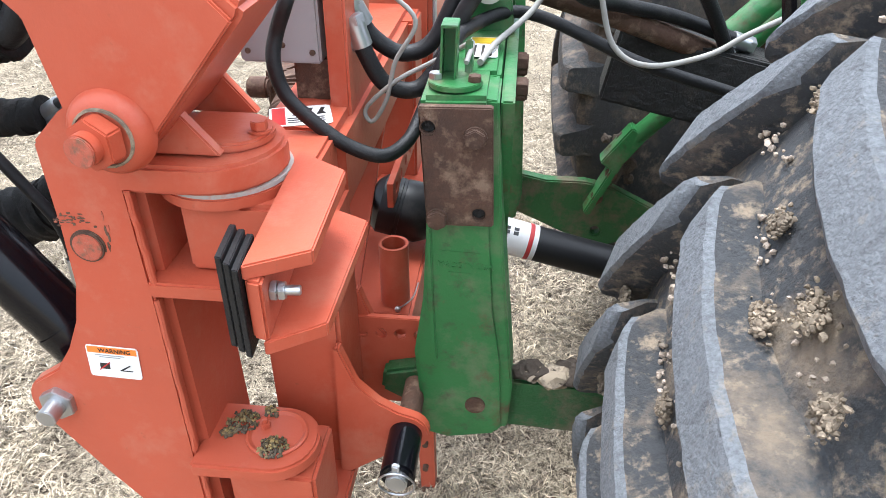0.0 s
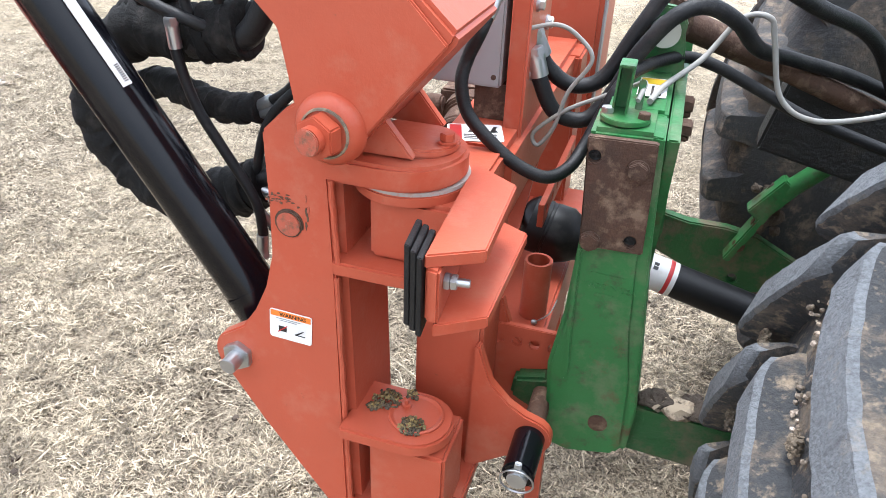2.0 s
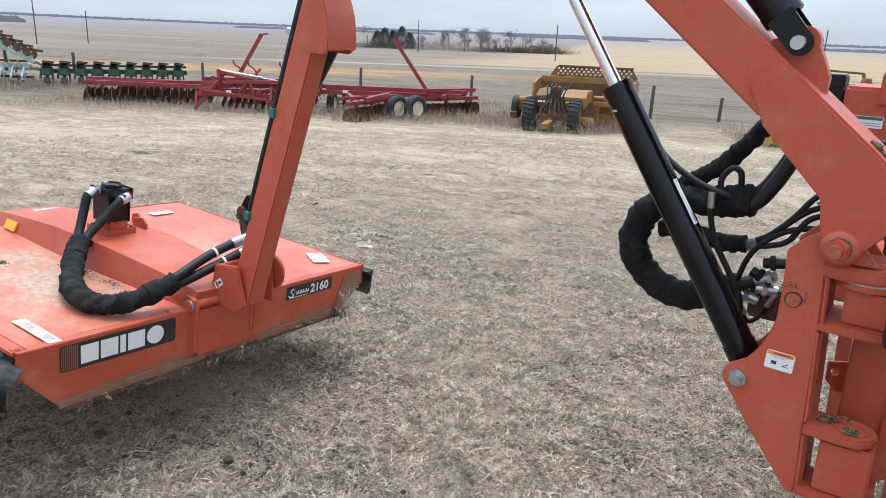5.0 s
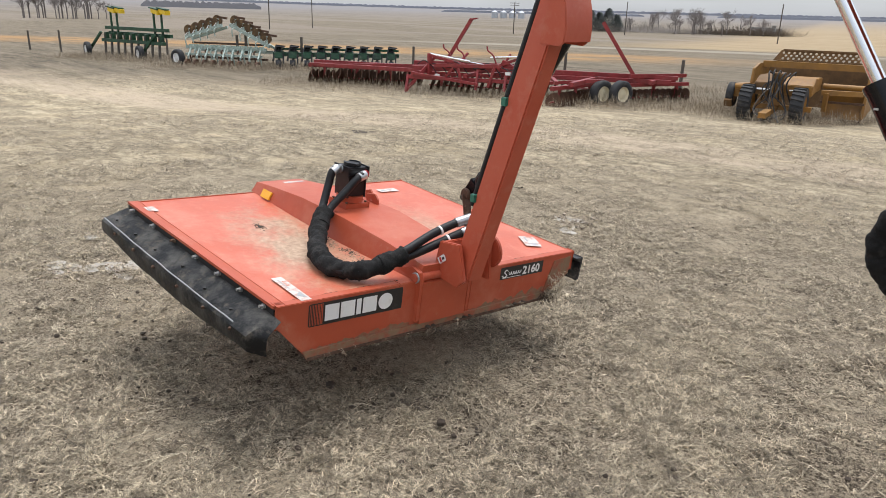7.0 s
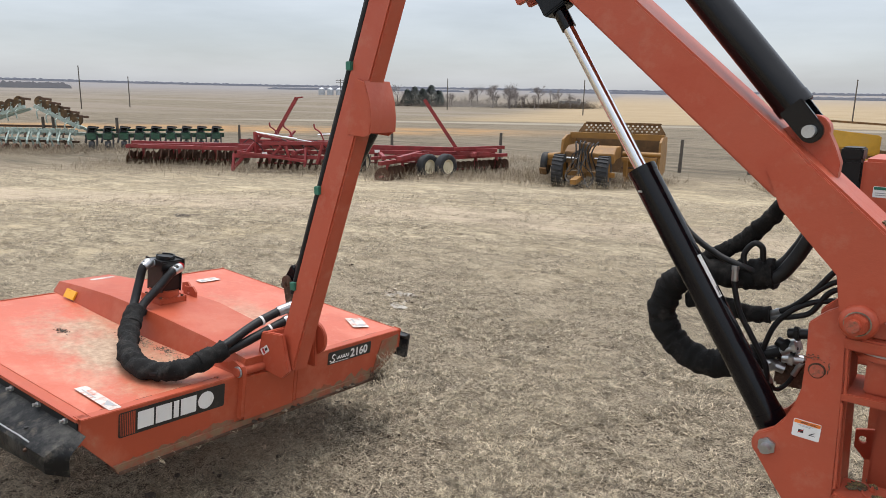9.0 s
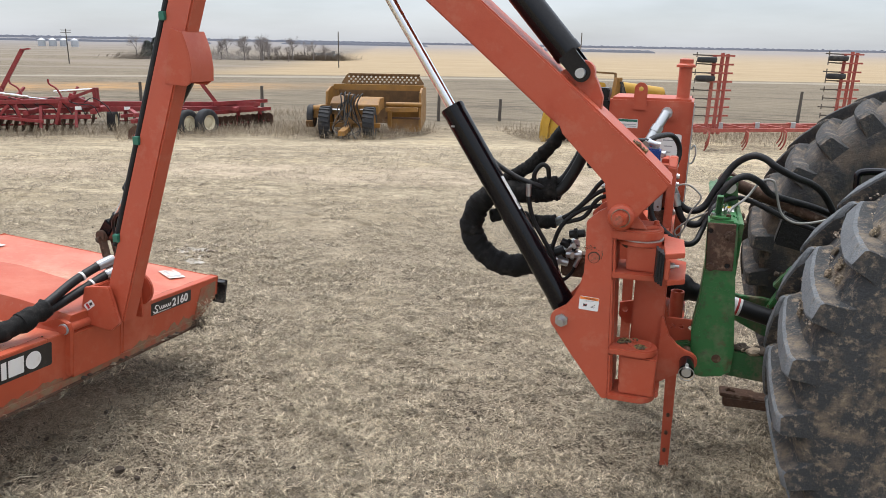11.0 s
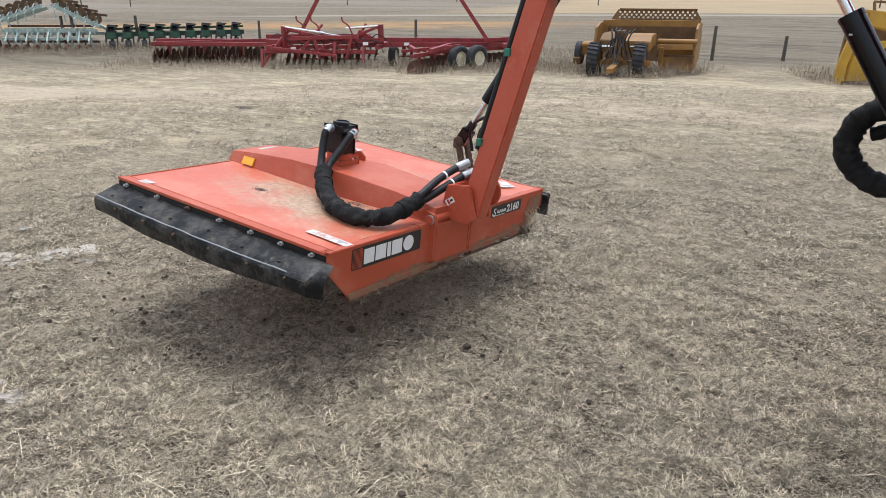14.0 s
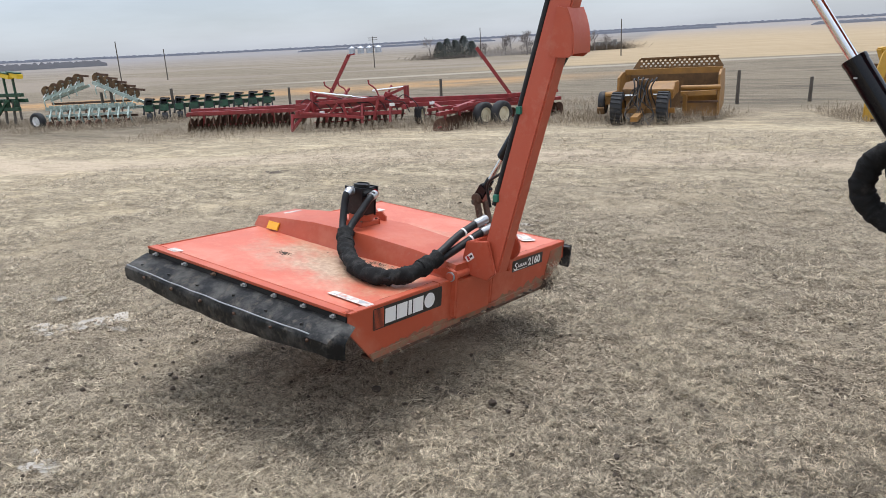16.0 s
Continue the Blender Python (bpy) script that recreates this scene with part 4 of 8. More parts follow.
# ---- upper boom cylinder ----
UPPER = thing("boom_cylinder", (0.094, 1.84, 1.80), "black hydraulic cylinder above the boom", "hydraulic cylinder", "boom mower")
q0, q1 = Vector((0.094, 1.84, 1.80)), Vector((-0.80, 1.84, 2.80))
ax2 = (q1 - q0).normalized()
part("barrel", rod(B(), q0 + ax2 * 0.10, q0 + ax2 * 1.15, 0.048, 40), M_BLACKPAINT, UPPER, bevel=0.003)
part("end_cap", rod(B(), q0 + ax2 * 0.075, q0 + ax2 * 0.11, 0.05, 40), M_BLACKPAINT, UPPER, bevel=0.003)
for dy in (-0.055, 0.035):
    e = prism(B(), ring(0.094, 1.80, 0.031, 14, 215, 405) + [(0.094 + ax2.x * 0.085 + 0.025, 1.80 + ax2.z * 0.085 + 0.022), (0.094 + ax2.x * 0.085 - 0.025, 1.80 + ax2.z * 0.085 - 0.022)], 1.84 + dy, 1.84 + dy + 0.018)
    part("clevis", e, M_BLACKPAINT, UPPER, bevel=0.003)
part("clevis_pin", rod(B(), q0 + Vector((0, -0.085, 0)), q0 + Vector((0, 0.085, 0)), 0.0165, 20), M_ZINC, UPPER, "zinc pin end")
part("rod", rod(B(), q0 + ax2 * 1.14, q1, 0.022, 24), M_CHROME, UPPER)

# ---- dipper arm down to the mower head ----
ARM = thing("dipper_arm", (-1.93, 1.83, 0.80), "orange square-section dipper arm standing on the mower head", "mower arm", "boom mower")
A0, A1 = Vector((-1.928, 1.785, 0.80)), Vector((-1.362, 1.991, 2.80))
aa = (A1 - A0).normalized()
part("beam", bar(B(), A0 - aa * 0.17, A1, 0.12, 0.09, up=(0, 1, 0)), M_ORANGE, ARM, bevel=0.007)


def on_arm(z):
    return A0.lerp(A1, (z - A0.z) / (A1.z - A0.z))


g = on_arm(1.83)
gx, gy = g.x, g.y
gp = [(gx - 0.02, 1.705), (gx + 0.085, 1.698), (gx + 0.108, 1.712), (gx + 0.116, 1.77), (gx + 0.110, 1.83), (gx + 0.098, 1.875), (gx + 0.082, 1.915), (gx + 0.03, 1.93)]
for y0 in (gy - 0.062, gy + 0.075):
    part("gusset", prism(B(), gp, y0, y0 + 0.012), M_ORANGE, ARM, bevel=0.002)
b = prism(B(), [(gx + 0.112, 1.715), (gx + 0.117, 1.715), (gx + 0.121, 1.77), (gx + 0.115, 1.832), (gx + 0.102, 1.878), (gx + 0.085, 1.92), (gx + 0.082, 1.915), (gx + 0.098, 1.875), (gx + 0.110, 1.83), (gx + 0.116, 1.77)], gy - 0.062, gy + 0.087)
part("gusset_rim", b, M_ORANGE, ARM)
hs = B()
pts = [on_arm(z) + Vector((-0.078, -0.03, 0)) for z in (0.98, 1.2, 1.5, 1.8, 2.1, 2.4, 2.75)]
tube(hs, pts, 0.015, 10, 4)
part("hose", hs, M_RUBBER, ARM, "black hose strapped along the beam")
for z in (1.02, 1.46, 1.98, 2.5):
    c = on_arm(z) + Vector((-0.066, -0.03, 0))
    part("clip", box(B(), c - Vector((0.016, 0.03, 0.018)), c + Vector((0.016, 0.03, 0.018))), M_DECALGREEN, ARM, "green hose clamp", bevel=0.003)
FOOT = [(-2.10, 0.60), (-2.125, 0.69), (-2.095, 0.785), (-1.955, 0.80), (-1.915, 0.63), (-1.97, 0.585)]
ft = prism(B(), FOOT, 1.70, 1.72)
box(ft, (-2.10, 1.905, 0.58), (-1.97, 1.925, 0.78))
box(ft, (-2.10, 1.72, 0.60), (-2.075, 1.905, 0.78))
part("foot", ft, M_ORANGE, ARM, bevel=0.004)
part("foot_disc", rod(B(), (-2.0, 1.925, 0.72), (-2.0, 1.945, 0.72), 0.085, 28), M_ORANGE, ARM, bevel=0.004)
m = facing(-2.075, 1.6985, 0.70, lean=-35)
d2 = decal("pinch_decal", m, 0.058, 0.032, M_WHITE, ARM, "small white and red sticker")
strip("decal_band", m, -0.01, 0, 0.014, 0.026, M_DECALRED, d2)
strip("decal_figure", m, 0.012, 0, 0.02, 0.012, M_DECALBLACK, d2)

TILT = thing("tilt_cylinder", (-2.17, 1.98, 0.96), "black tilt cylinder with a chrome rod behind the arm", "hydraulic cylinder", "boom mower")
c0, c1 = Vector((-2.22, 2.0, 0.95)), Vector((-1.645, 2.0, 1.76))
ax3 = (c1 - c0).normalized()
part("barrel", rod(B(), c0 + ax3 * 0.285, c1 - ax3 * 0.03, 0.036, 32), M_BLACKPAINT, TILT, bevel=0.003)
part("rod", rod(B(), c0 + ax3 * 0.05, c0 + ax3 * 0.31, 0.0155, 24), M_CHROME, TILT, "bright chrome rod")
part("rod_end", bar(rod(B(), c0 + ax3 * 0.08, c0 + ax3 * 0.135, 0.023, 16), c0 - ax3 * 0.012, c0 + ax3 * 0.085, 0.062, 0.062, up=(0, 1, 0)), M_BLACKPAINT, TILT, "black forged rod end", bevel=0.006)
part("rod_eye", rod(B(), c0 + Vector((0, -0.047, 0)), c0 + Vector((0, 0.047, 0)), 0.030, 20), M_RUST, TILT, "mud-caked pin", bevel=0.004)
mc = B()
for k in range(7):
    lump(mc, c0 + Vector((-0.012 + 0.008 * (k % 3), -0.045 + 0.014 * k, -0.018 + 0.009 * (k % 4))), 0.014, k, 2, 0.7)
part("mud_cake", mc, M_MUD_DARK, TILT)
lk = B()
bar(lk, c0 + Vector((0, -0.036, 0)), (-2.15, 1.95, 0.64), 0.014, 0.046, up=(0, 1, 0))
bar(lk, c0 + Vector((0, 0.036, 0)), (-2.15, 2.03, 0.64), 0.014, 0.046, up=(0, 1, 0))
part("link", lk, M_RUST, TILT, bevel=0.003)
for k, (dx, dz) in enumerate(((0.03, 0.05), (-0.02, 0.08))):
    tb = tube(B(), [c0 + Vector((dx + 0.11, -0.03, dz - 0.12)), c0 + Vector((dx + 0.12, -0.05, dz + 0.02)), on_arm(1.2) + Vector((-0.07, 0.02 + 0.02 * k, 0)), on_arm(1.5) + Vector((-0.066, 0.02 + 0.015 * k, 0))], 0.008, 8)
    part("hose", tb, M_RUBBER, TILT)

# ---- mower head (rotary deck) ----
DA, DB = Vector((-2.115, 0.850, 0.649)), Vector((-2.095, 2.662, 0.546))
du = (DB - DA).normalized()
dv = Vector((-1.497, -0.109, 0.137)).normalized()
dn = dv.cross(du).normalized() * (1 if dv.cross(du).z > 0 else -1)
DECK_M = Matrix((du, dv, dn)).transposed().to_4x4()
DECK_M.translation = DA
LU, LV = (DB - DA).length, 1.50
DECK = thing("mower_deck", DA, "orange rotary boom mower head hovering just above the grass", "mower deck", "boom mower")


def deck(bm):
    bm.transform(DECK_M)
    return bm


part("top_plate", deck(box(B(), (0.0, 0.0, -0.012), (LU, LV, 0.0))), M_DECK_TOP, DECK, "dusty orange top, paled for sky sheen", bevel=0.003)
front = [(0, 0.004), (LU, 0.004), (LU, -0.10), (LU - 0.04, -0.13), (LU - 0.17, -0.235), (0.15, -0.262), (0.0, -0.09)]
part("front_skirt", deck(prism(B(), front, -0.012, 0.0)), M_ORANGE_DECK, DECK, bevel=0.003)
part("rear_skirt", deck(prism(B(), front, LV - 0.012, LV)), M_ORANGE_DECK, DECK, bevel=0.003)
part("lower_edge", deck(prism(B(), [(0.13, -0.232), (LU - 0.175, -0.206), (LU - 0.165, -0.24), (0.15, -0.272)], -0.022, -0.0125)), M_ORANGE_MUD, DECK, "mud-caked lower edge")
part("skid_shoe", deck(prism(B(), [(0.15, -0.262), (LU - 0.17, -0.235), (LU - 0.17, -0.247), (0.15, -0.274)], -0.03, 0.06)), M_RUST, DECK)
for u0 in (0.0, LU - 0.012):
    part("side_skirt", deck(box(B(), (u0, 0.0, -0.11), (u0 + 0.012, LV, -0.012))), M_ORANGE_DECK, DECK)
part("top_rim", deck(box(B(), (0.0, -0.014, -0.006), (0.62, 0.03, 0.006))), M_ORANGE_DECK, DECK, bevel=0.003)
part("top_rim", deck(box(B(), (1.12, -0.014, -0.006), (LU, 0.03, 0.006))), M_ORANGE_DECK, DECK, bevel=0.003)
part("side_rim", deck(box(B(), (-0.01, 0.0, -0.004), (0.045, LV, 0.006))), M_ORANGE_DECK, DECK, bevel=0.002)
# raised central beam
hump = B()
st = [(-0.01, 0.075), (0.25, 0.105), (0.60, 0.125), (1.0, 0.115), (1.30, 0.085), (LV + 0.03, 0.055)]
rows = []
for v, h in st:
    w = 0.17 + 0.05 * (1 - abs(v - 0.7))
    uc = 0.90
    rows.append([hump.verts.new((uc - w, v, 0.0)), hump.verts.new((uc - w + 0.035, v, h)), hump.verts.new((uc + w - 0.035, v, h)), hump.verts.new((uc + w, v, 0.0))])
for a, b2 in zip(rows, rows[1:]):
    for k in range(3):
        hump.faces.new((a[k], a[k + 1], b2[k + 1], b2[k]))
hump.faces.new(rows[0])
hump.faces.new(rows[-1][::-1])
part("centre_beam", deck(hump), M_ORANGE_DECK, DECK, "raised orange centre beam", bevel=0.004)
rf = prism(B(), [(0.708, 0.008), (0.730, 0.052), (0.722, 0.056), (0.700, 0.012)], LV - 0.20, LV - 0.11)
part("reflector", deck(rf), M_YELLOW, DECK, "yellow reflector")
# hinge lugs at the front edge
for u0 in (0.715, 1.02):
    lp = [(-0.035, -0.20), (-0.035, 0.015), (-0.02, 0.045), (0.03, 0.06), (0.12, 0.02), (0.30, 0.0), (0.30, -0.01), (0.0, -0.012), (0.0, -0.20)]
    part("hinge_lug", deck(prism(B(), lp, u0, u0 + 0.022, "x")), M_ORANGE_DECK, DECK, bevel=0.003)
part("hinge_pin", deck(rod(B(), (0.70, -0.008, 0.02), (1.08, -0.008, 0.02), 0.02, 20)), M_ORANGE, DECK, bevel=0.002)
b = rod(B(), (0.706, -0.008, 0.02), (0.712, -0.008, 0.02), 0.024, 20)
part("hinge_washer", deck(b), M_ALU, DECK, "bare round pin end", bevel=0.002)
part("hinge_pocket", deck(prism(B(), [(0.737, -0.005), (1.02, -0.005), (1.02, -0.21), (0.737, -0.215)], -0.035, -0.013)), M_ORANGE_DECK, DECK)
# motor with its base
mo = Vector((0.89, 0.79, 0.0))
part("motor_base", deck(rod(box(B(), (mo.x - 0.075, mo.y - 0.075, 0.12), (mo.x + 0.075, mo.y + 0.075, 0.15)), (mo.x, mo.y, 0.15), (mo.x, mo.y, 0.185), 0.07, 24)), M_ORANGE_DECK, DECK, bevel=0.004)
mm = B()
box(mm, (mo.x - 0.055, mo.y - 0.055, 0.185), (mo.x + 0.055, mo.y + 0.055, 0.30))
box(mm, (mo.x - 0.065, mo.y - 0.06, 0.30), (mo.x + 0.065, mo.y + 0.06, 0.345))
rod(mm, (mo.x, mo.y, 0.345), (mo.x, mo.y, 0.36), 0.045, 20)
motor = part("hydraulic_motor", deck(mm), M_BLACKPLASTIC, DECK, "black hydraulic motor", bevel=0.006)
for a in range(4):
    x, y = mo.x + 0.085 * math.cos(radians(45 + 90 * a)), mo.y + 0.085 * math.sin(radians(45 + 90 * a))
    part("base_bolt", deck(hexnut(rod(B(), (x, y, 0.115), (x, y, 0.158), 0.007, 10), (x, y, 0.12), (x, y, 0.138), 0.014)), M_RUST, DECK)
for k in range(2):
    u0 = mo.x + 0.15 + 0.035 * k
    part("bracket", deck(prism(B(), [(mo.y - 0.05 + 0.09 * k, 0.10), (mo.y + 0.05 + 0.06 * k, 0.10), (mo.y + 0.05 + 0.06 * k, 0.16), (mo.y - 0.02 + 0.09 * k, 0.175), (mo.y - 0.05 + 0.09 * k, 0.15)], u0, u0 + 0.01, "x", holes=[ring(mo.y + 0.01 + 0.075 * k, 0.14, 0.012, 10)])), M_ORANGE_DECK, DECK)
for p, q, r, mt in (((0.840, 0.80, 0.325), (0.796, 0.79, 0.340), 0.018, M_ZINC), ((0.935, 0.735, 0.312), (0.927, 0.712, 0.314), 0.017, M_DECALRED)):
    p, q = DECK_M @ Vector(p), DECK_M @ Vector(q)
    part("port_fitting", hexnut(rod(B(), p, q, r, 14), p.lerp(q, 0.1), p.lerp(q, 0.5), r * 1.35), mt, DECK, bevel=0.002)
# dashes of open seam along the folded rims
for k in range(9):
    v = 0.10 + 0.155 * k
    part("seam_gap", deck(box(B(), (0.046, v, 0.0005), (0.050, v + 0.055 + 0.02 * (k % 2), 0.0035))), M_MUD_DARK, DECK)
for u0 in (0.10, 0.24, 0.42, 0.56, 1.22, 1.40, 1.58):
    part("seam_gap", deck(box(B(), (u0, 0.031, 0.0005), (u0 + 0.08, 0.0345, 0.0035))), M_MUD_DARK, DECK)
# side deflector: bolts under the rim and hanging rubber belting
bolts = [0.07, 0.26, 0.46, 0.68, 0.92, 1.16, 1.42]
part("clamp_strip", deck(box(B(), (-0.006, 0.0, -0.040), (0.0, LV, -0.014))), M_BLACKPLASTIC, DECK, "thin black strip below the rim", bevel=0.002)
for v in bolts:
    bm = hexnut(rod(B(), (-0.004, v, -0.022), (-0.030, v, -0.018), 0.006, 10), (-0.006, v, -0.022), (-0.016, v, -0.020), 0.011)
    part("deck_bolt", deck(bm), M_ZINC if v != 0.92 else M_RUST, DECK, bevel=0.001)
fl = B()
prof = [(-0.004, -0.036), (-0.05, -0.053), (-0.10, -0.073), (-0.129, -0.086), (-0.137, -0.094), (-0.139, -0.115), (-0.137, -0.140), (-0.132, -0.160)]
top_n = len(prof) - 1
rows = []
for k in range(41):
    v = -0.055 + (LV + 0.075) * k / 40
    curl = max(0.0, -v) / 0.055
    sag = 0.045 * math.sin(math.pi * min(1, max(0, v / LV))) + 0.008 * noise.noise(Vector((v * 4, 1, 2))) + 0.003 * noise.noise(Vector((v * 11, 5, 2)))
    rows.append([fl.verts.new((u0 * (1 - 0.55 * curl ** 2) + 0.2 * sag * j / top_n, v, n0 - sag * (j / top_n) ** 1.5 - 0.022 * curl * (0.3 + j / top_n) + 0.003 * noise.noise(Vector((v * 9, j, 3))))) for j, (u0, n0) in enumerate(prof)])
stitch = [r[3].co.copy() + Vector((0.004, 0, 0.004)) for r in rows[4::2]]
for a, b2 in zip(rows, rows[1:]):
    for k in range(top_n):
        fl.faces.new((a[k], a[k + 1], b2[k + 1], b2[k]))
bmesh.ops.solidify(fl, geom=fl.faces[:], thickness=0.010)
flap = part("rubber_flap", deck(fl), M_BELT, DECK, "dusty black rubber belting flap", angle=28)
part("edge_seam", deck(tube(B(), stitch, 0.0032, 6, 2)), M_ALU, flap, "pale worn seam along the fold")
for v in (0.10, 0.34, 0.60, 0.86, 1.10, 1.34):
    part("flap_bolt", deck(lump(B(), (-0.139, v, -0.108 - 0.012 * math.sin(2.1 * v)), 0.010, int(v * 50), 1, 0.3)), M_RUST, DECK)
    # solid black pegs stand for belt holes and their dark inside
    part("hole_peg", deck(rod(B(), (-0.070 - 0.02 * (int(v * 50) % 2), v + 0.09, -0.072), (-0.070 - 0.02 * (int(v * 50) % 2), v + 0.09, -0.0585 - 0.007 * (int(v * 50) % 2)), 0.0075, 10)), M_DECALBLACK, DECK)
f2 = B()
prism(f2, [(LU + 0.001, -0.030), (LU + 0.03, -0.034), (LU + 0.052, -0.030), (LU + 0.056, -0.06), (LU + 0.046, -0.16), (LU + 0.032, -0.165), (LU + 0.040, -0.06), (LU + 0.022, -0.048)], -0.04, LV, "y")
part("rubber_flap", deck(f2), M_BELT, DECK, "black rubber flap", bevel=0.003)
part("corner_patch", deck(prism(B(), [(LU - 0.15, -0.03), (LU - 0.02, -0.02), (LU - 0.02, -0.12), (LU - 0.16, -0.22), (LU - 0.21, -0.22)], -0.016, -0.0125)), M_ORANGE_MUD, DECK, "scuffed and muddy corner")
for i in range(14):
    u0 = 0.02 + (LU - 0.2) * random.random() ** 0.6
    bm = lump(B(), DECK_M @ Vector((0.15 + 0.93 * u0 * 0.9, -0.03, -0.255 + 0.015 * u0)), 0.006 + 0.010 * random.random(), i, 1, 0.7, (1.6, 1.0, 0.5))
    part("mud_clod", bm, M_MUD if i % 2 else M_MUD_DARK, DECK)
# dry grass and mud caught under the corner, dirt lying on the top plate
def caught_straw(seed, u0, u1, n0, n1, count, out=0.03):
    rng = random.Random(seed)
    bm = B()
    for i in range(count):
        p = Vector((rng.uniform(u0, u1), -0.016 - rng.random() * 0.012, rng.uniform(n0, n1)))
        a = rng.uniform(-2.6, -0.4)
        ln = rng.uniform(0.03, 0.085)
        q = p + Vector((math.cos(a) * ln * 0.6, -rng.uniform(0, out), math.sin(a) * ln * 0.7))
        tube(bm, [p, p.lerp(q, 0.5) + Vector((0, -0.012, rng.uniform(-0.008, 0.012))), q], rng.uniform(0.0008, 0.0016), 3, 2)
    return bm


tagged(part("caught_straw", deck(caught_straw(5, LU - 0.20, LU - 0.06, -0.24, -0.10, 110)), M_TUFT, DECK), "dry grass caught on the corner", kind="stuff")
tagged(part("caught_straw", deck(caught_straw(6, LU - 0.24, LU - 0.12, -0.25, -0.19, 60)), M_MUD_DARK, DECK), "dark muddy grass under the corner", kind="stuff")
tagged(part("caught_straw", deck(caught_straw(7, 0.2, LU - 0.2, -0.272, -0.25, 45, 0.008)), M_TUFT, DECK), kind="stuff")
for u0, v0, r, count, mt in ((0.645, 0.24, 0.034, 110, M_MUD), (0.655, 0.40, 0.034, 110, M_MUD), (0.66, 0.44, 0.020, 60, M_MUD_DARK), (0.64, 0.55, 0.03, 90, M_MUD), (0.655, 0.66, 0.03, 80, M_MUD_DARK), (0.44, 0.92, 0.018, 130, M_MUD_DARK), (0.50, 0.30, 0.07, 120, M_MUD), (0.50, 0.17, 0.018, 50, M_MUD), (1.16, 0.50, 0.035, 60, M_MUD_DARK), (1.22, 0.30, 0.04, 40, M_MUD)):
    bm = B()
    rng = random.Random(int(u0 * 1000 + v0 * 100))
    for i in range(count):
        lump(bm, (u0 + rng.gauss(0, r * 0.6), v0 + rng.gauss(0, r * 1.2), 0.0005), rng.uniform(0.0012, 0.0038), rng.randint(0, 99), 1, 0.7, (1, 1.6, 0.3))
    tagged(part("dirt_patch", deck(bm), mt, DECK), kind="stuff")
# splashed mud along the front skirt, with a ragged upper edge
def splash(u0, u1, base, tall, seed):
    top = []
    for i in range(40):
        t = i / 39
        lift = tall * (0.35 + 0.9 * abs(noise.noise(Vector((t * 7, seed, 1)))) + 0.7 * abs(noise.noise(Vector((t * 23, seed, 4)))))
        top.append((u0 + (u1 - u0) * t, base + 0.027 * t + lift))
    return prism(B(), [(u1, base + 0.022), (u0, base - 0.006)] + top, -0.0135, -0.0122)


part("mud_splash", deck(splash(0.16, 0.70, -0.252, 0.045, 2)), M_ORANGE_MUD, DECK, "dried mud splashed on the front skirt")
part("mud_splash", deck(splash(1.05, LU - 0.17, -0.242, 0.05, 5)), M_ORANGE_MUD, DECK, "dried mud splashed on the front skirt")
# decals: name plate drawn as plain white shapes, model number lettered
DF = DECK_M @ Matrix(((1, 0, 0, 0), (0, 0, -1, -0.0126), (0, 1, 0, 0), (0, 0, 0, 1)))
m = DF @ Matrix.Translation((0.395, -0.066, 0))
d3 = decal("name_decal", m, 0.49, 0.108, M_DECALBLACK, DECK, "black decal with white block shapes")
lx = -0.165
for k, w in enumerate((0.070, 0.072, 0.024, 0.074, 0.078)):
    bm = B()
    if k == 4:
        prism(bm, [(lx + w / 2 + w / 2 * math.cos(radians(a)), 0.040 * math.sin(radians(a))) for a in range(0, 360, 20)], 0.001, 0.0018, "z")
    else:
        prism(bm, [(lx, -0.038), (lx + w, -0.038), (lx + w, 0.038), (lx, 0.038)], 0.001, 0.0018, "z")
    bm.transform(m)
    part("white_shape", bm, M_WHITE, d3)
    lx += w + 0.009
for k in range(9):
    strip("fade_line", m, -0.238 + 0.0075 * k, 0, 0.0022 + 0.0003 * k, 0.098, M_ORANGE_DECK, d3)
m = DF @ Matrix.Translation((1.42, -0.048, 0))
d4 = decal("model_decal", m, 0.315, 0.068, M_DECALBLACK, DECK, "black decal with a white model number")
writing("2160", 0.064, 0.0004, m @ Matrix.Translation((0.003, -0.023, 0.0015)), M_WHITE, "model_number", d4, bold=0.0016)
sw = [(-0.145, -0.012), (-0.125, -0.024), (-0.112, -0.012), (-0.13, 0.004), (-0.118, 0.018), (-0.104, 0.010)]
b = B()
tube(b, [(x, y, 0.0014) for x, y in sw], 0.0035, 6, 4, flat=0.3)
for k in range(5):
    x = -0.096 + 0.018 * k
    tube(b, [(x, 0.004, 0.0014), (x + 0.003, -0.012, 0.0014), (x + 0.012, -0.008, 0.0014), (x + 0.014, 0.004, 0.0014)], 0.0026, 6, 3, flat=0.3)
b.transform(m)
part("script_shape", b, M_WHITE, d4)
strip("underline", m, -0.075, -0.027, 0.13, 0.003, M_WHITE, d4)
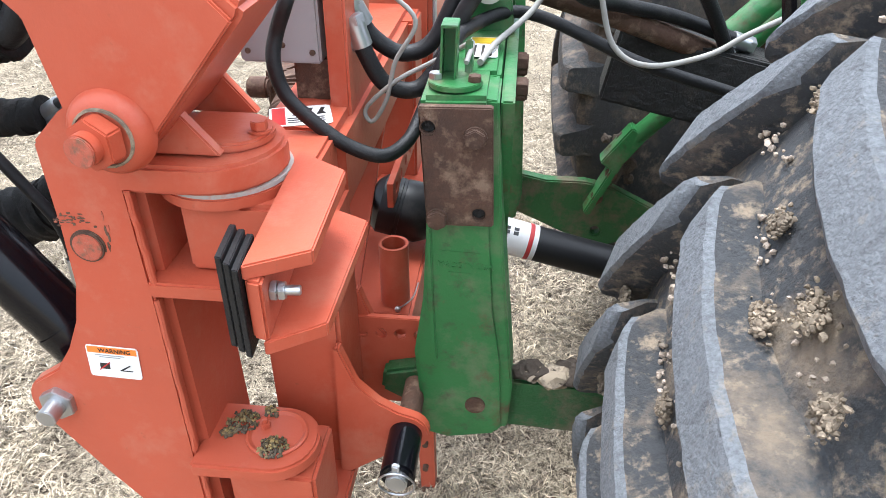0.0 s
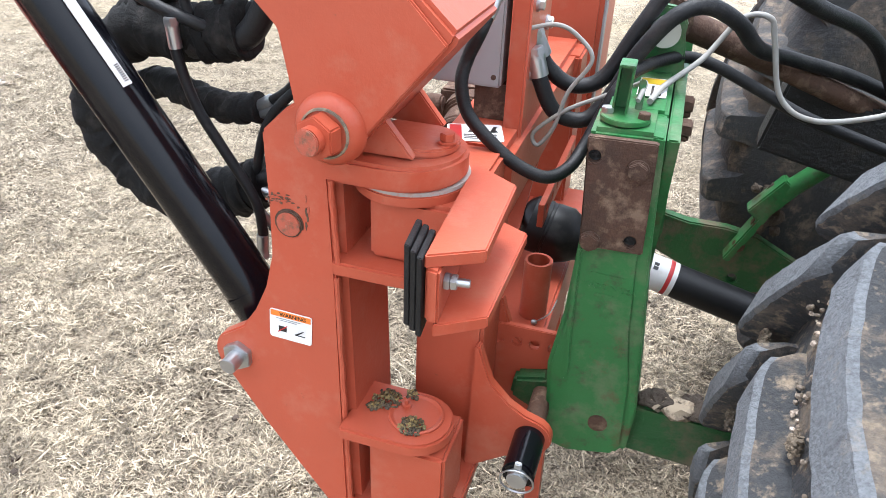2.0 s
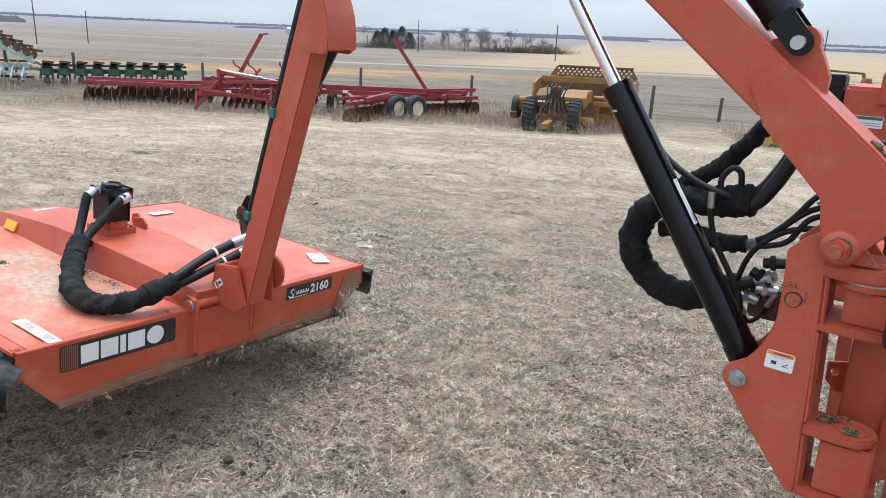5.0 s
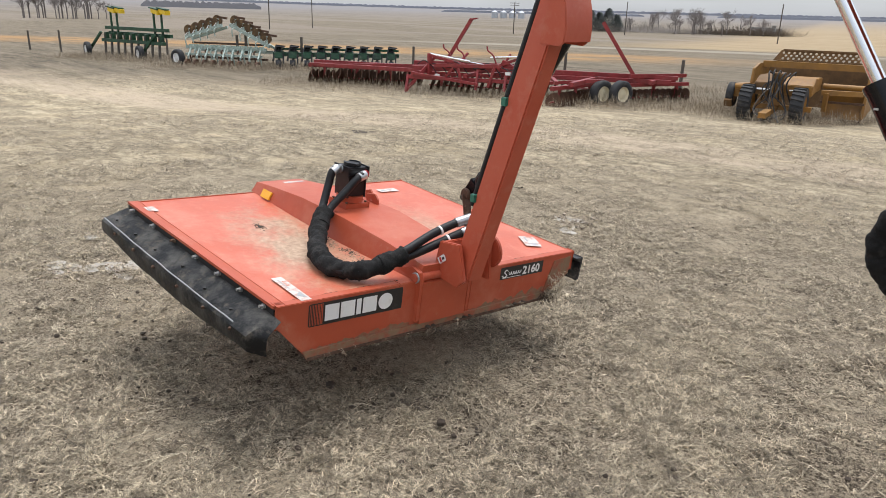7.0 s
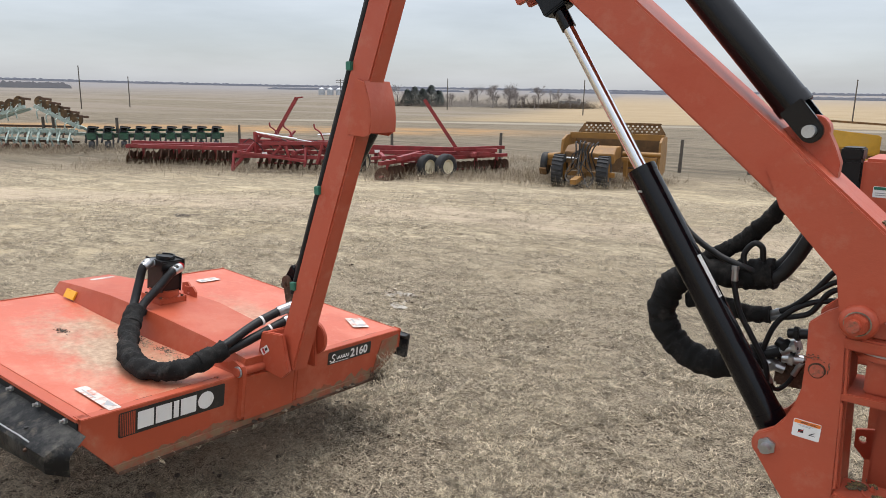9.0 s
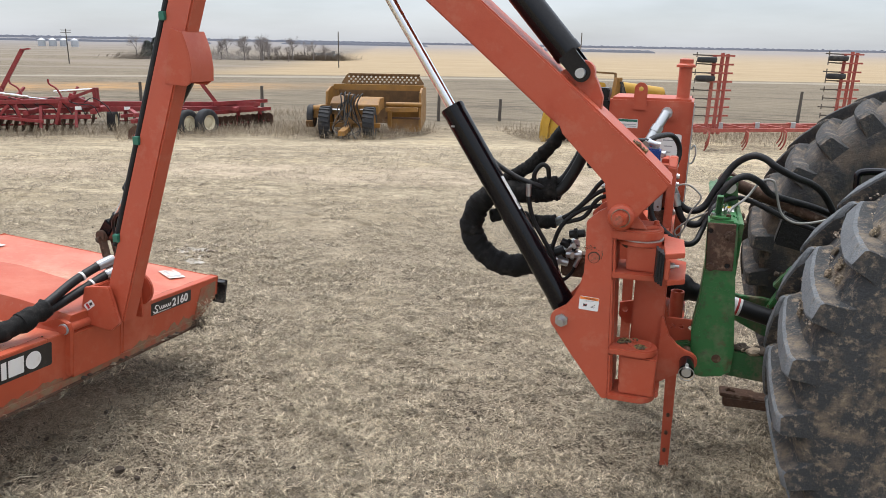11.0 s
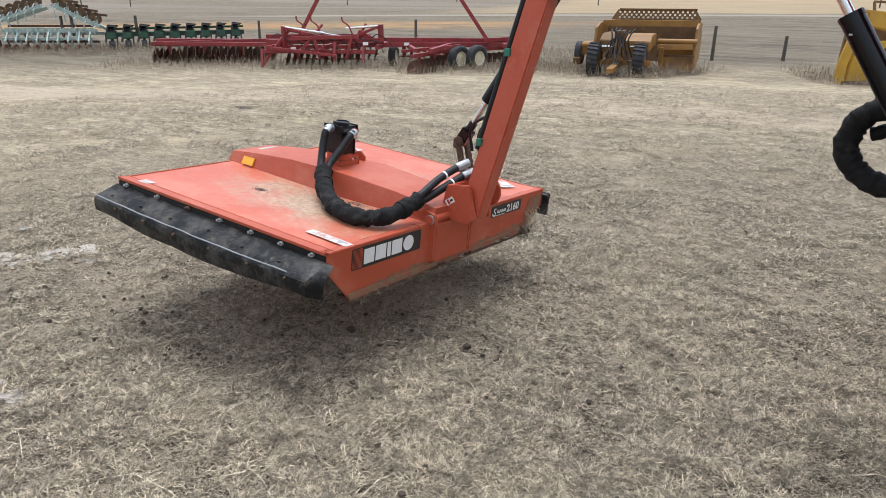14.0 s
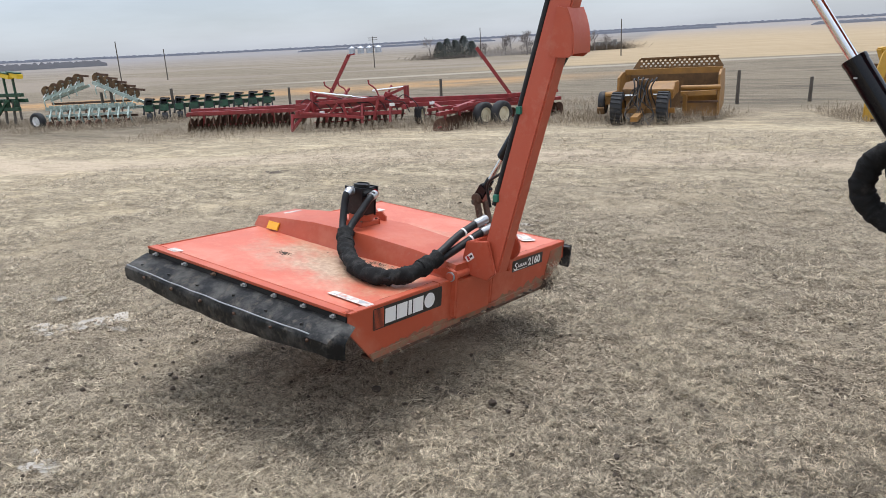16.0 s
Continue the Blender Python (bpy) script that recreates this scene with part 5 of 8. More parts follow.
for u0, v0, w, h, tn in ((0.15, 0.13, 0.26, 0.05, 88), (LU - 0.12, 0.20, 0.16, 0.09, 60), (0.95, 1.42, 0.14, 0.06, 0), (1.55, 1.30, 0.14, 0.06, 0), (0.05, 1.34, 0.05, 0.08, 0)):
    hgt = 0.007 if u0 != 0.95 else 0.068
    m = DECK_M @ Matrix.Translation((u0, v0, hgt)) @ Matrix.Rotation(radians(tn), 4, "Z")
    dd = decal("safety_decal", m, w, h, M_WORNDECAL, DECK, "scuffed white safety sticker")
    b = prism(B(), [(-w * 0.42, -h * 0.32), (-w * 0.16, -h * 0.32), (-w * 0.29, h * 0.34)], 0.0009, 0.0015, "z", m=m)
    part("decal_figure", b, M_ALU, dd)
    strip("decal_line", m, w * 0.2, h * 0.15, w * 0.4, h * 0.12, M_ALU, dd)

# ---- hoses over the deck ----
hb = lambda u, v, n: DECK_M @ Vector((u, v, n))
mp = [hb(0.800, 0.79, 0.338), hb(0.762, 0.780, 0.318), hb(0.735, 0.77, 0.24), hb(0.66, 0.74, 0.14), hb(0.52, 0.58, 0.06), hb(0.40, 0.36, 0.045), hb(0.37, 0.17, 0.045), hb(0.47, 0.06, 0.07), hb(0.66, 0.05, 0.14), hb(0.84, 0.06, 0.20), hb(0.97, 0.05, 0.245), hb(1.05, 0.035, 0.268)]
mp2 = [hb(0.925, 0.72, 0.31), hb(0.87, 0.70, 0.30), hb(0.80, 0.70, 0.23), hb(0.70, 0.66, 0.13), hb(0.57, 0.52, 0.06), hb(0.46, 0.34, 0.045), hb(0.44, 0.20, 0.045), hb(0.53, 0.09, 0.06), hb(0.70, 0.05, 0.10), hb(0.87, 0.03, 0.165), hb(0.98, 0.015, 0.205), hb(1.055, 0.0, 0.225)]
for i in range(3, 9):
    c, d = (mp[i] + mp2[i]) / 2, (mp[i] - mp2[i]).normalized() * 0.019
    mp[i], mp2[i] = c + d, c - d
for k, pts in enumerate((mp, mp2)):
    HO = thing("deck_hose", pts[0], "thick black hydraulic hose to the deck motor", "hose", "deck hoses")
    part("hose", tube(B(), pts, 0.021, 12), M_RUBBER, HO)
    for a, b2 in ((0, 1), (-1, -2)):
        p, q = pts[a], pts[a].lerp(pts[b2], 1.0)
        part("ferrule", rod(B(), p, q, 0.0245, 16), M_ZINC, HO, "crimped steel ferrule", bevel=0.002)
    w = pts[-3].lerp(pts[-2], 0.3)
    part("tie", rod(B(), w, w + (pts[-2] - pts[-3]).normalized() * 0.01, 0.0235, 16), M_WHITE, HO)
sl = [p.lerp(q, 0.5) for p, q in zip(mp[3:9], mp2[3:9])]
cloth_sleeve(sl, 0.047, 0.26, 2, "black wrinkled cloth sleeve round the deck hoses", 22, 16, 0.9)


# ---- mounting frame of the boom mower, on the tractor's hitch ----
FRAME = thing("mount_frame", (0.40, 2.2, 0.64), "orange welded mounting frame of the boom mower", "mower frame", "boom mower")
part("upper_block", box(B(), (0.297, 1.790, 1.121), (0.432, 2.02, 1.216)), M_ORANGE, FRAME, bevel=0.006)
part("bearing_ring", rod(B(), (0.336, 1.856, 1.214), (0.336, 1.856, 1.230), 0.082, 40), M_ORANGE, FRAME, bevel=0.002)
part("bearing_seal", rod(B(), (0.336, 1.856, 1.2302), (0.336, 1.856, 1.2357), 0.0808, 40), M_SCUFF, FRAME, "scuffed white bearing ring")
part("top_beam", box(B(), (0.305, 2.02, 1.075), (0.440, 2.78, 1.212)), M_ORANGE, FRAME, bevel=0.014)
part("lower_block", box(B(), (0.312, 1.738, 0.669), (0.436, 1.845, 0.816)), M_ORANGE, FRAME, bevel=0.005)
part("pivot_post", box(B(), (0.328, 1.905, 0.645), (0.443, 2.03, 1.125)), M_ORANGE, FRAME, bevel=0.006)
part("post_foot", box(B(), (0.330, 1.80, 0.640), (0.452, 2.03, 0.668)), M_ORANGE, FRAME, bevel=0.004)
ear = [(0.436, 0.928), (0.444, 0.930), (0.452, 0.905), (0.468, 0.860), (0.50, 0.826), (0.53, 0.808)] + ring(0.541, 0.766, 0.037, 9, 80, -80) + [(0.50, 0.705), (0.45, 0.668), (0.43, 0.66)]
for y0 in (1.884, 2.035):
    part("lower_ear", prism(B(), ear, y0, y0 + 0.02), M_ORANGE, FRAME, bevel=0.003)
part("pin_shaft", rod(B(), (0.541, 1.88, 0.765), (0.541, 2.10, 0.765), 0.0185, 20), M_RUST, FRAME, "worn grey hitch pin", bevel=0.002)
b = rod(B(), (0.541, 1.797, 0.765), (0.541, 1.89, 0.765), 0.0265, 24)
pin = part("lower_pin", b, M_BLACKPAINT, FRAME, "dark steel hitch pin", bevel=0.003)
part("pin_end", rod(B(), (0.541, 1.784, 0.765), (0.541, 1.80, 0.765), 0.0165, 20), M_ZINC, pin, bevel=0.002)
lr = []
for k in range(25):
    a = 2 * math.pi * k / 24
    lr.append((0.541 + 0.027 * math.cos(a), 1.789 - 0.004 * math.sin(a), 0.760 + 0.027 * math.sin(a)))
part("lynch_ring", tube(B(), lr, 0.0017, 6, 2), M_ZINC, pin, "steel lynch pin ring")
part("lynch_pin", box(B(), (0.535, 1.787, 0.762), (0.546, 1.796, 0.799)), M_ZINC, pin, bevel=0.002)
holes = [ring(x, 0.846, 0.0095, 14) for x in (0.446, 0.479, 0.511, 0.545)]
part("perforated_plate", prism(B(), [(0.405, 0.69), (0.60, 0.69), (0.60, 0.879), (0.405, 0.879)], 2.03, 2.042, holes=holes), M_ORANGE, FRAME, bevel=0.0015)
tab = [(0.27, 0.915), (0.33, 0.93), (0.33, 0.83), (0.30, 0.83), (0.272, 0.86)]
part("tab", prism(B(), tab, 2.034, 2.046, holes=[ring(0.292, 0.888, 0.011, 12)]), M_ORANGE, FRAME, bevel=0.0015)
part("cross_beam", box(B(), (0.36, 2.10, 0.70), (0.52, 2.75, 0.830)), M_ORANGE, FRAME, bevel=0.006)
pp = lathe(B(), [(0.0265, 0.78), (0.0265, 0.952), (0.021, 0.952), (0.021, 0.80)], Matrix.Translation((0.484, 2.15, 0)), 24)
part("stand_socket", pp, M_ORANGE, FRAME, "open round tube socket")
sp = [(0.53, 2.13, 0.885), (0.522, 2.118, 0.862), (0.508, 2.112, 0.848), (0.495, 2.112, 0.838)]
part("safety_pin", lump(tube(B(), sp, 0.0014, 6, 4), (0.494, 2.113, 0.836), 0.006, 1, 2, 0.0), M_ZINC, FRAME, "small wire safety pin")
# swing stop: two plates, an upright, rubber pads and a stud
part("stop_plate", prism(B(), [(0.429, 1.637), (0.491, 1.674), (0.484, 1.855), (0.412, 1.905), (0.36, 1.95), (0.36, 1.87)][:4], 1.219, 1.237, "z"), M_ORANGE, FRAME, bevel=0.002)
part("stop_plate", prism(B(), [(0.442, 1.632), (0.499, 1.672), (0.500, 1.890), (0.425, 1.93)], 1.130, 1.148, "z"), M_ORANGE, FRAME, bevel=0.002)
part("stop_upright", prism(B(), [(0.430, 1.638), (0.448, 1.634), (0.428, 1.86), (0.410, 1.86)], 1.147, 1.220, "z"), M_ORANGE, FRAME, bevel=0.003)
for k in range(3):
    o = -0.0085 * (k + 1)
    bm = prism(B(), [(0.430 + o, 1.632 + 0.003 * k), (0.4375 + o, 1.630 + 0.003 * k), (0.430 + o, 1.70), (0.4225 + o, 1.70)], 1.128 + 0.004 * k, 1.236 + 0.005 * k, "z")
    part("rubber_pad", bm, M_RUBBER, FRAME, "frayed black rubber pad", bevel=0.001)
b = hexnut(rod(B(), (0.43, 1.662, 1.192), (0.476, 1.667, 1.192), 0.0056, 14), (0.446, 1.6635, 1.192), (0.453, 1.664, 1.192), 0.0112)
hexnut(b, (0.454, 1.6642, 1.192), (0.461, 1.665, 1.192), 0.0105)
part("stud", b, M_ZINC, FRAME, "zinc stud with two nuts", bevel=0.0008)
# upright for the control valve
part("valve_upright", prism(B(), [(2.12, 1.10), (2.30, 1.10), (2.30, 1.42), (2.27, 1.475), (2.15, 1.485), (2.12, 1.45)], 0.400, 0.432, "x"), M_ORANGE, FRAME, bevel=0.004)
part("upright_web", box(B(), (0.370, 2.20, 1.20), (0.400, 2.30, 1.47)), M_ORANGE, FRAME, bevel=0.003)
for y, z in ((2.16, 1.30), (2.16, 1.41), (2.26, 1.36), (2.25, 1.25)):
    part("upright_bolt", hexnut(rod(B(), (0.430, y, z), (0.437, y, z), 0.013, 14), (0.434, y, z), (0.444, y, z), 0.0105), M_ZINC, FRAME, bevel=0.001)
part("rear_upright", box(B(), (0.335, 2.66, 0.62), (0.455, 2.78, 1.20)), M_ORANGE, FRAME, bevel=0.006)
hl = [ring(2.30 + 0.06 * k, 0.985, 0.011, 12) for k in range(6)]
part("perforated_angle", prism(B(), [(2.26, 0.96), (2.66, 0.96), (2.66, 1.01), (2.26, 1.01)], 0.455, 0.467, "x", holes=hl), M_ORANGE, FRAME, bevel=0.001)
part("brace", bar(B(), (0.40, 2.10, 0.86), (0.38, 2.68, 1.10), 0.05, 0.012), M_ORANGE, FRAME)
# sticker on the top beam
m = Matrix.Translation((0.365, 2.075, 1.2128)) @ Matrix.Rotation(radians(18), 4, "Z")
dd = decal("safety_decal", m, 0.092, 0.075, M_WHITE, FRAME, "white safety sticker with black pictures")
strip("decal_band", m, -0.032, 0, 0.02, 0.066, M_DECALRED, dd)
for k in range(3):
    bm = prism(B(), [(-0.012 + 0.018 * k, 0.0), (-0.004 + 0.018 * k, 0.026), (0.002 + 0.018 * k, 0.026), (-0.002 + 0.018 * k, 0.012), (0.002 + 0.018 * k, 0.002)], 0.001, 0.0016, "z", m=m)
    part("decal_figure", bm, M_DECALBLACK, dd)
    strip("decal_line", m, 0.008, -0.010 - 0.008 * k, 0.055, 0.003, M_DECALBLACK, dd)
pump = lathe(B(), [(0.05, 0), (0.058, 0.02), (0.058, 0.05), (0.045, 0.055), (0.045, 0.11), (0.035, 0.12)], Matrix.Translation((0.27, 2.42, 1.125)) @ Matrix.Rotation(radians(100), 4, "X"), 24)
box(pump, (0.20, 2.40, 1.06), (0.36, 2.50, 1.17))
rod(pump, (0.22, 2.36, 1.15), (0.18, 2.36, 1.15), 0.02, 14)
part("gear_pump", pump, M_RUST, FRAME, "oily rust-brown hydraulic pump", bevel=0.004)
# stand legs
for x, y, z1, w in ((0.508, 2.42, 0.79, 0.052), (0.25, 3.07, 0.80, 0.055)):
    LEG = thing("stand_leg", (x, y, 0.0), "orange parking stand leg resting on the grass", "stand leg", "stand legs")
    bm = B()
    lo = [(-w * 0.36, -0.02), (w * 0.36, -0.02), (w * 0.36, 0.02), (-w * 0.36, 0.02)]
    lv = [bm.verts.new((x + a, y + c, 0.012)) for a, c in lo]
    hv = [bm.verts.new((x - 0.02 + a * 1.4, y + c * 1.2, z1)) for a, c in lo]
    for k in range(4):
        bm.faces.new((lv[k], lv[(k + 1) % 4], hv[(k + 1) % 4], hv[k]))
    bm.faces.new(lv)
    bm.faces.new(hv[::-1])
    part("tube", bm, M_ORANGE, LEG, bevel=0.004)
    part("foot", rod(B(), (x, y, -0.004), (x, y, 0.016), 0.034, 16, 0.026), M_RUST, LEG, "rusty worn foot", bevel=0.002)
    for z in (0.10, 0.19, 0.28):
        part("peg", rod(B(), (x - 0.006, y - 0.034, z), (x - 0.006, y + 0.034, z), 0.008, 10), M_RUST, LEG)

# ---- oil tank ----
TANK = thing("oil_tank", (0.27, 3.03, 0.84), "tall orange hydraulic oil tank behind the mast", "oil tank", "boom mower")
part("body", box(B(), (0.082, 2.87, 0.84), (0.468, 3.20, 1.658)), M_ORANGE, TANK, bevel=0.012)
part("lifting_eye", prism(B(), [(0.195, 1.60), (0.255, 1.60), (0.255, 1.69)] + ring(0.225, 1.70, 0.03, 8, 0, 180) + [(0.195, 1.69)], 2.856, 2.870, holes=[ring(0.225, 1.70, 0.012, 10)]), M_ORANGE, TANK, bevel=0.003)
st = lathe(B(), [(0.034, 1.655), (0.034, 1.66), (0.030, 1.662), (0.030, 1.80), (0.044, 1.802), (0.044, 1.812), (0.032, 1.82), (0.032, 1.838), (0.020, 1.842)], Matrix.Translation((0.415, 2.96, 0)), 24)
part("breather", st, M_ORANGE, TANK, "orange filler neck with a cap")
part("port_plate", box(B(), (0.330, 2.862, 1.555), (0.405, 2.870, 1.625)), M_ORANGE, TANK, bevel=0.003)
b = rod(rod(B(), (0.352, 2.86, 1.595), (0.352, 2.80, 1.595), 0.026, 18), (0.352, 2.80, 1.60), (0.285, 2.72, 1.465), 0.022, 18)
hexnut(b, (0.322, 2.764, 1.54), (0.308, 2.748, 1.51), 0.029)
part("elbow", b, M_ZINC, TANK, "zinc elbow fitting", bevel=0.002)
m = facing(0.155 + 0.02, 2.8695, 1.535)
dd = decal("oil_decal", m, 0.095, 0.042, M_WHITE, TANK, "small white and green sticker")
strip("decal_band", m, 0, 0.014, 0.09, 0.011, M_DECALGREEN, dd)
strip("decal_line", m, 0, -0.004, 0.08, 0.003, M_ALU, dd)
strip("decal_line", m, 0, -0.012, 0.08, 0.003, M_ALU, dd)
m = facing(0.372, 2.8695, 1.415)
dd = decal("instruction_decal", m, 0.115, 0.16, M_WHITE, TANK, "faded pale instruction plate")
for k in range(3):
    strip("decal_line", m, 0.0, 0.05 - 0.028 * k, 0.05 - 0.012 * k, 0.005, M_ALU, dd)
part("edge_strip", box(B(), (0.4685, 2.885, 0.90), (0.474, 2.93, 1.64)), M_ALU, TANK, "pale grey strip along the tank edge")
b = tube(B(), [(0.475, 2.93, 1.42), (0.492, 2.93, 1.44), (0.50, 2.93, 1.40), (0.49, 2.93, 1.36), (0.476, 2.93, 1.35)], 0.004, 8)
part("wire_loop", b, M_ZINC, TANK)
CAN = thing("filter_canister", (0.036, 2.95, 1.30), "black plastic canister beside the oil tank", "canister", "boom mower")
part("body", prism(B(), [(-0.010, 1.30), (0.080, 1.30), (0.080, 1.63), (0.076, 1.645), (-0.006, 1.645), (-0.010, 1.63)], 2.90, 3.02), M_BLACKPLASTIC, CAN, bevel=0.008)
part("cap", box(B(), (-0.004, 2.905, 1.645), (0.074, 3.015, 1.695)), M_BLACKPLASTIC, CAN, bevel=0.006)

# ---- control box and blue valve on the upright ----
BOXT = thing("control_box", (0.325, 2.17, 1.212), "grey sheet metal control box on the frame", "control box", "boom mower")
part("body", box(B(), (0.262, 2.135, 1.272), (0.388, 2.20, 1.45)), M_ALU, BOXT, bevel=0.004)
part("stand", box(B(), (0.34, 2.15, 1.21), (0.40, 2.19, 1.275)), M_RUST, BOXT)
for x, z in ((0.275, 1.29), (0.375, 1.29), (0.375, 1.42), (0.33, 1.30), (0.345, 1.385)):
    part("screw", rod(B(), (x, 2.133, z), (x, 2.137, z), 0.0045, 10), M_RUST, BOXT)
VAL = thing("valve_block", (0.35, 2.17, 1.45), "blue painted hydraulic valve with zinc fittings", "valve", "boom mower")
part("body", box(B(), (0.293, 2.135, 1.452), (0.366, 2.205, 1.512)), M_BLUE, VAL, bevel=0.006)
part("bracket", box(B(), (0.28, 2.14, 1.448), (0.41, 2.20, 1.454)), M_ORANGE, VAL)
for p, q in (((0.31, 2.16, 1.512), (0.31, 2.16, 1.53)), ((0.345, 2.16, 1.512), (0.345, 2.16, 1.528)), ((0.366, 2.16, 1.49), (0.385, 2.16, 1.495))):
    part("fitting", hexnut(rod(B(), p, q, 0.011, 14), p, Vector(p).lerp(Vector(q), 0.5), 0.015), M_ZINC, VAL, bevel=0.001)

# ---- quick hitch of the tractor ----
HITCH = thing("quick_hitch", (0.62, 2.4, 0.69), "green cast quick hitch with chipped and rusty paint", "quick hitch", "tractor")
leg = [(0.560, 1.292), (0.652, 1.295), (0.661, 1.115), (0.672, 0.96), (0.688, 0.86), (0.695, 0.72), (0.680, 0.695), (0.60, 0.678), (0.556, 0.69), (0.552, 0.78), (0.545, 0.865), (0.560, 0.97), (0.567, 1.115)]
part("leg", prism(B(), leg, 1.962, 2.075), M_GREEN, HITCH, bevel=0.007)
part("leg_rib", prism(B(), [(0.568, 1.10), (0.574, 1.10), (0.577, 0.97), (0.583, 0.86), (0.575, 0.84), (0.567, 0.96)], 1.957, 1.963), M_GREEN, HITCH, bevel=0.002)
part("leg_side", prism(B(), [(0.640, 1.290), (0.662, 1.288), (0.674, 1.10), (0.704, 0.80), (0.700, 0.71), (0.670, 0.71), (0.675, 0.86), (0.650, 1.115)], 1.968, 2.07), M_GREEN, HITCH, bevel=0.003)
part("rust_plate", prism(B(), [(0.559, 1.284), (0.655, 1.286), (0.662, 1.113), (0.569, 1.111)], 1.948, 1.962, holes=[ring(0.572, 1.256, 0.0095, 14), ring(0.641, 1.131, 0.0095, 14)]), M_RUST, HITCH, "bare rusty steel plate", bevel=0.002)
for x, z in ((0.634, 1.246), (0.584, 1.124)):
    part("plate_bolt", hexnut(rod(B(), (x, 1.941, z), (x, 1.949, z), 0.0155, 16), (x, 1.935, z), (x, 1.945, z), 0.0145), M_RUST, HITCH, "rusty hexagon bolt", bevel=0.0015)
# black discs behind the holes stand in for the shade inside them
for x, z in ((0.572, 1.256), (0.641, 1.131)):
    part("hole_shade_disc", rod(B(), (x, 1.9575, z), (x, 1.9625, z), 0.0092, 16), M_GREASE, HITCH, "black disc for the shade inside a bolt hole")
part("pin_plug", rod(B(), (0.645, 1.957, 0.764), (0.645, 1.965, 0.764), 0.0165, 20), M_RUST, HITCH, "rusty pin end", bevel=0.001)
m = facing(0.582, 1.9615, 1.035, lean=2)
for k, t in enumerate((None, "MADE IN USA", None)):
    if t:
        writing(t, 0.0135, 0.0009, m @ Matrix.Translation((0.0, 0, 0)), M_GREEN, "cast_lettering", HITCH)
    else:
        strip("cast_bar", m, 0.034, 0.025 if k == 0 else -0.011, 0.055 if k == 0 else 0.034, 0.006, M_GREEN, HITCH, 0.0)
part("hook", prism(B(), [(0.485, 0.785), (0.545, 0.800), (0.575, 0.775), (0.575, 0.735), (0.515, 0.725), (0.48, 0.745)], 2.0, 2.045), M_GREEN_DIRTY, HITCH, bevel=0.006)
part("crossbar", prism(B(), [(0.570, 1.292), (0.660, 1.296), (0.672, 1.19), (0.60, 1.18)], 2.06, 2.84), M_GREEN, HITCH, bevel=0.006)
part("side_bar", prism(B(), [(1.975, 1.285), (2.42, 1.290), (2.42, 1.12), (2.25, 1.05), (2.07, 1.02)], 0.664, 0.682, "x"), M_GREEN, HITCH, bevel=0.003)
part("far_leg", prism(B(), [(0.60, 1.292), (0.69, 1.29), (0.702, 1.0), (0.715, 0.72), (0.70, 0.64), (0.63, 0.63), (0.60, 0.90)], 2.80, 2.90), M_GREEN, HITCH, bevel=0.006)
for y0 in (2.27, 2.40):
    part("hook_plate", prism(B(), [(0.575, 1.285), (0.675, 1.285), (0.668, 1.345)] + ring(0.632, 1.372, 0.034, 8, -20, 190) + [(0.59, 1.33)], y0, y0 + 0.02), M_GREEN, HITCH, bevel=0.003)
part("top_pin", rod(rod(B(), (0.632, 2.235, 1.37), (0.632, 2.45, 1.37), 0.021, 24), (0.632, 2.228, 1.37), (0.632, 2.24, 1.37), 0.025, 24), M_ZINC, HITCH, "bare steel top pin", bevel=0.003)
for k in range(4):
    y, z = 2.12 + 0.06 * k, 1.255 - 0.03 * (k % 2)
    part("side_bolt", hexnut(rod(B(), (0.68, y, z), (0.70, y, z), 0.012, 12), (0.683, y, z), (0.697, y, z), 0.015), M_RUST, HITCH)
# latch lever on the top
part("lever_base", prism(B(), ring(0.602, 2.005, 0.036, 22), 1.2955, 1.303, "z"), M_GREEN, HITCH, bevel=0.001)
lv = B()
for s in (-1, 1):
    bar(lv, (0.592 + s * 0.0095, 2.018, 1.303), (0.594 + s * 0.0095, 2.02, 1.372), 0.003, 0.034, up=(0, 1, 0))
bar(lv, (0.592, 2.036, 1.303), (0.594, 2.038, 1.372), 0.021, 0.004, up=(0, 1, 0))
bar(lv, (0.594, 2.0, 1.371), (0.594, 2.04, 1.371), 0.022, 0.004)
part("latch_lever", lv, M_GREEN, HITCH, "folded channel latch lever", bevel=0.001)
part("lever_stop", prism(B(), [(2.03, 1.30), (2.07, 1.30), (2.06, 1.34), (2.04, 1.345)], 0.612, 0.622, "x"), M_GREEN, HITCH, bevel=0.002)
for x, y, mt in ((0.576, 2.005, M_ZINC), (0.628, 1.998, M_RUST)):
    part("base_bolt", hexnut(B(), (x, y, 1.302), (x, y, 1.311), 0.0095), mt, HITCH, bevel=0.001)
m = Matrix.Translation((0.63, 2.17, 1.2968)) @ Matrix.Rotation(radians(90), 4, "Z")
dd = decal("hitch_decal", m, 0.10, 0.045, M_WHITE, HITCH, "small yellow and white sticker")
strip("decal_band", m, 0.03, 0, 0.03, 0.04, M_YELLOWPAINT, dd)
for k in range(3):
    strip("decal_line", m, -0.02, 0.012 - 0.012 * k, 0.05, 0.004, M_DECALBLACK, dd)

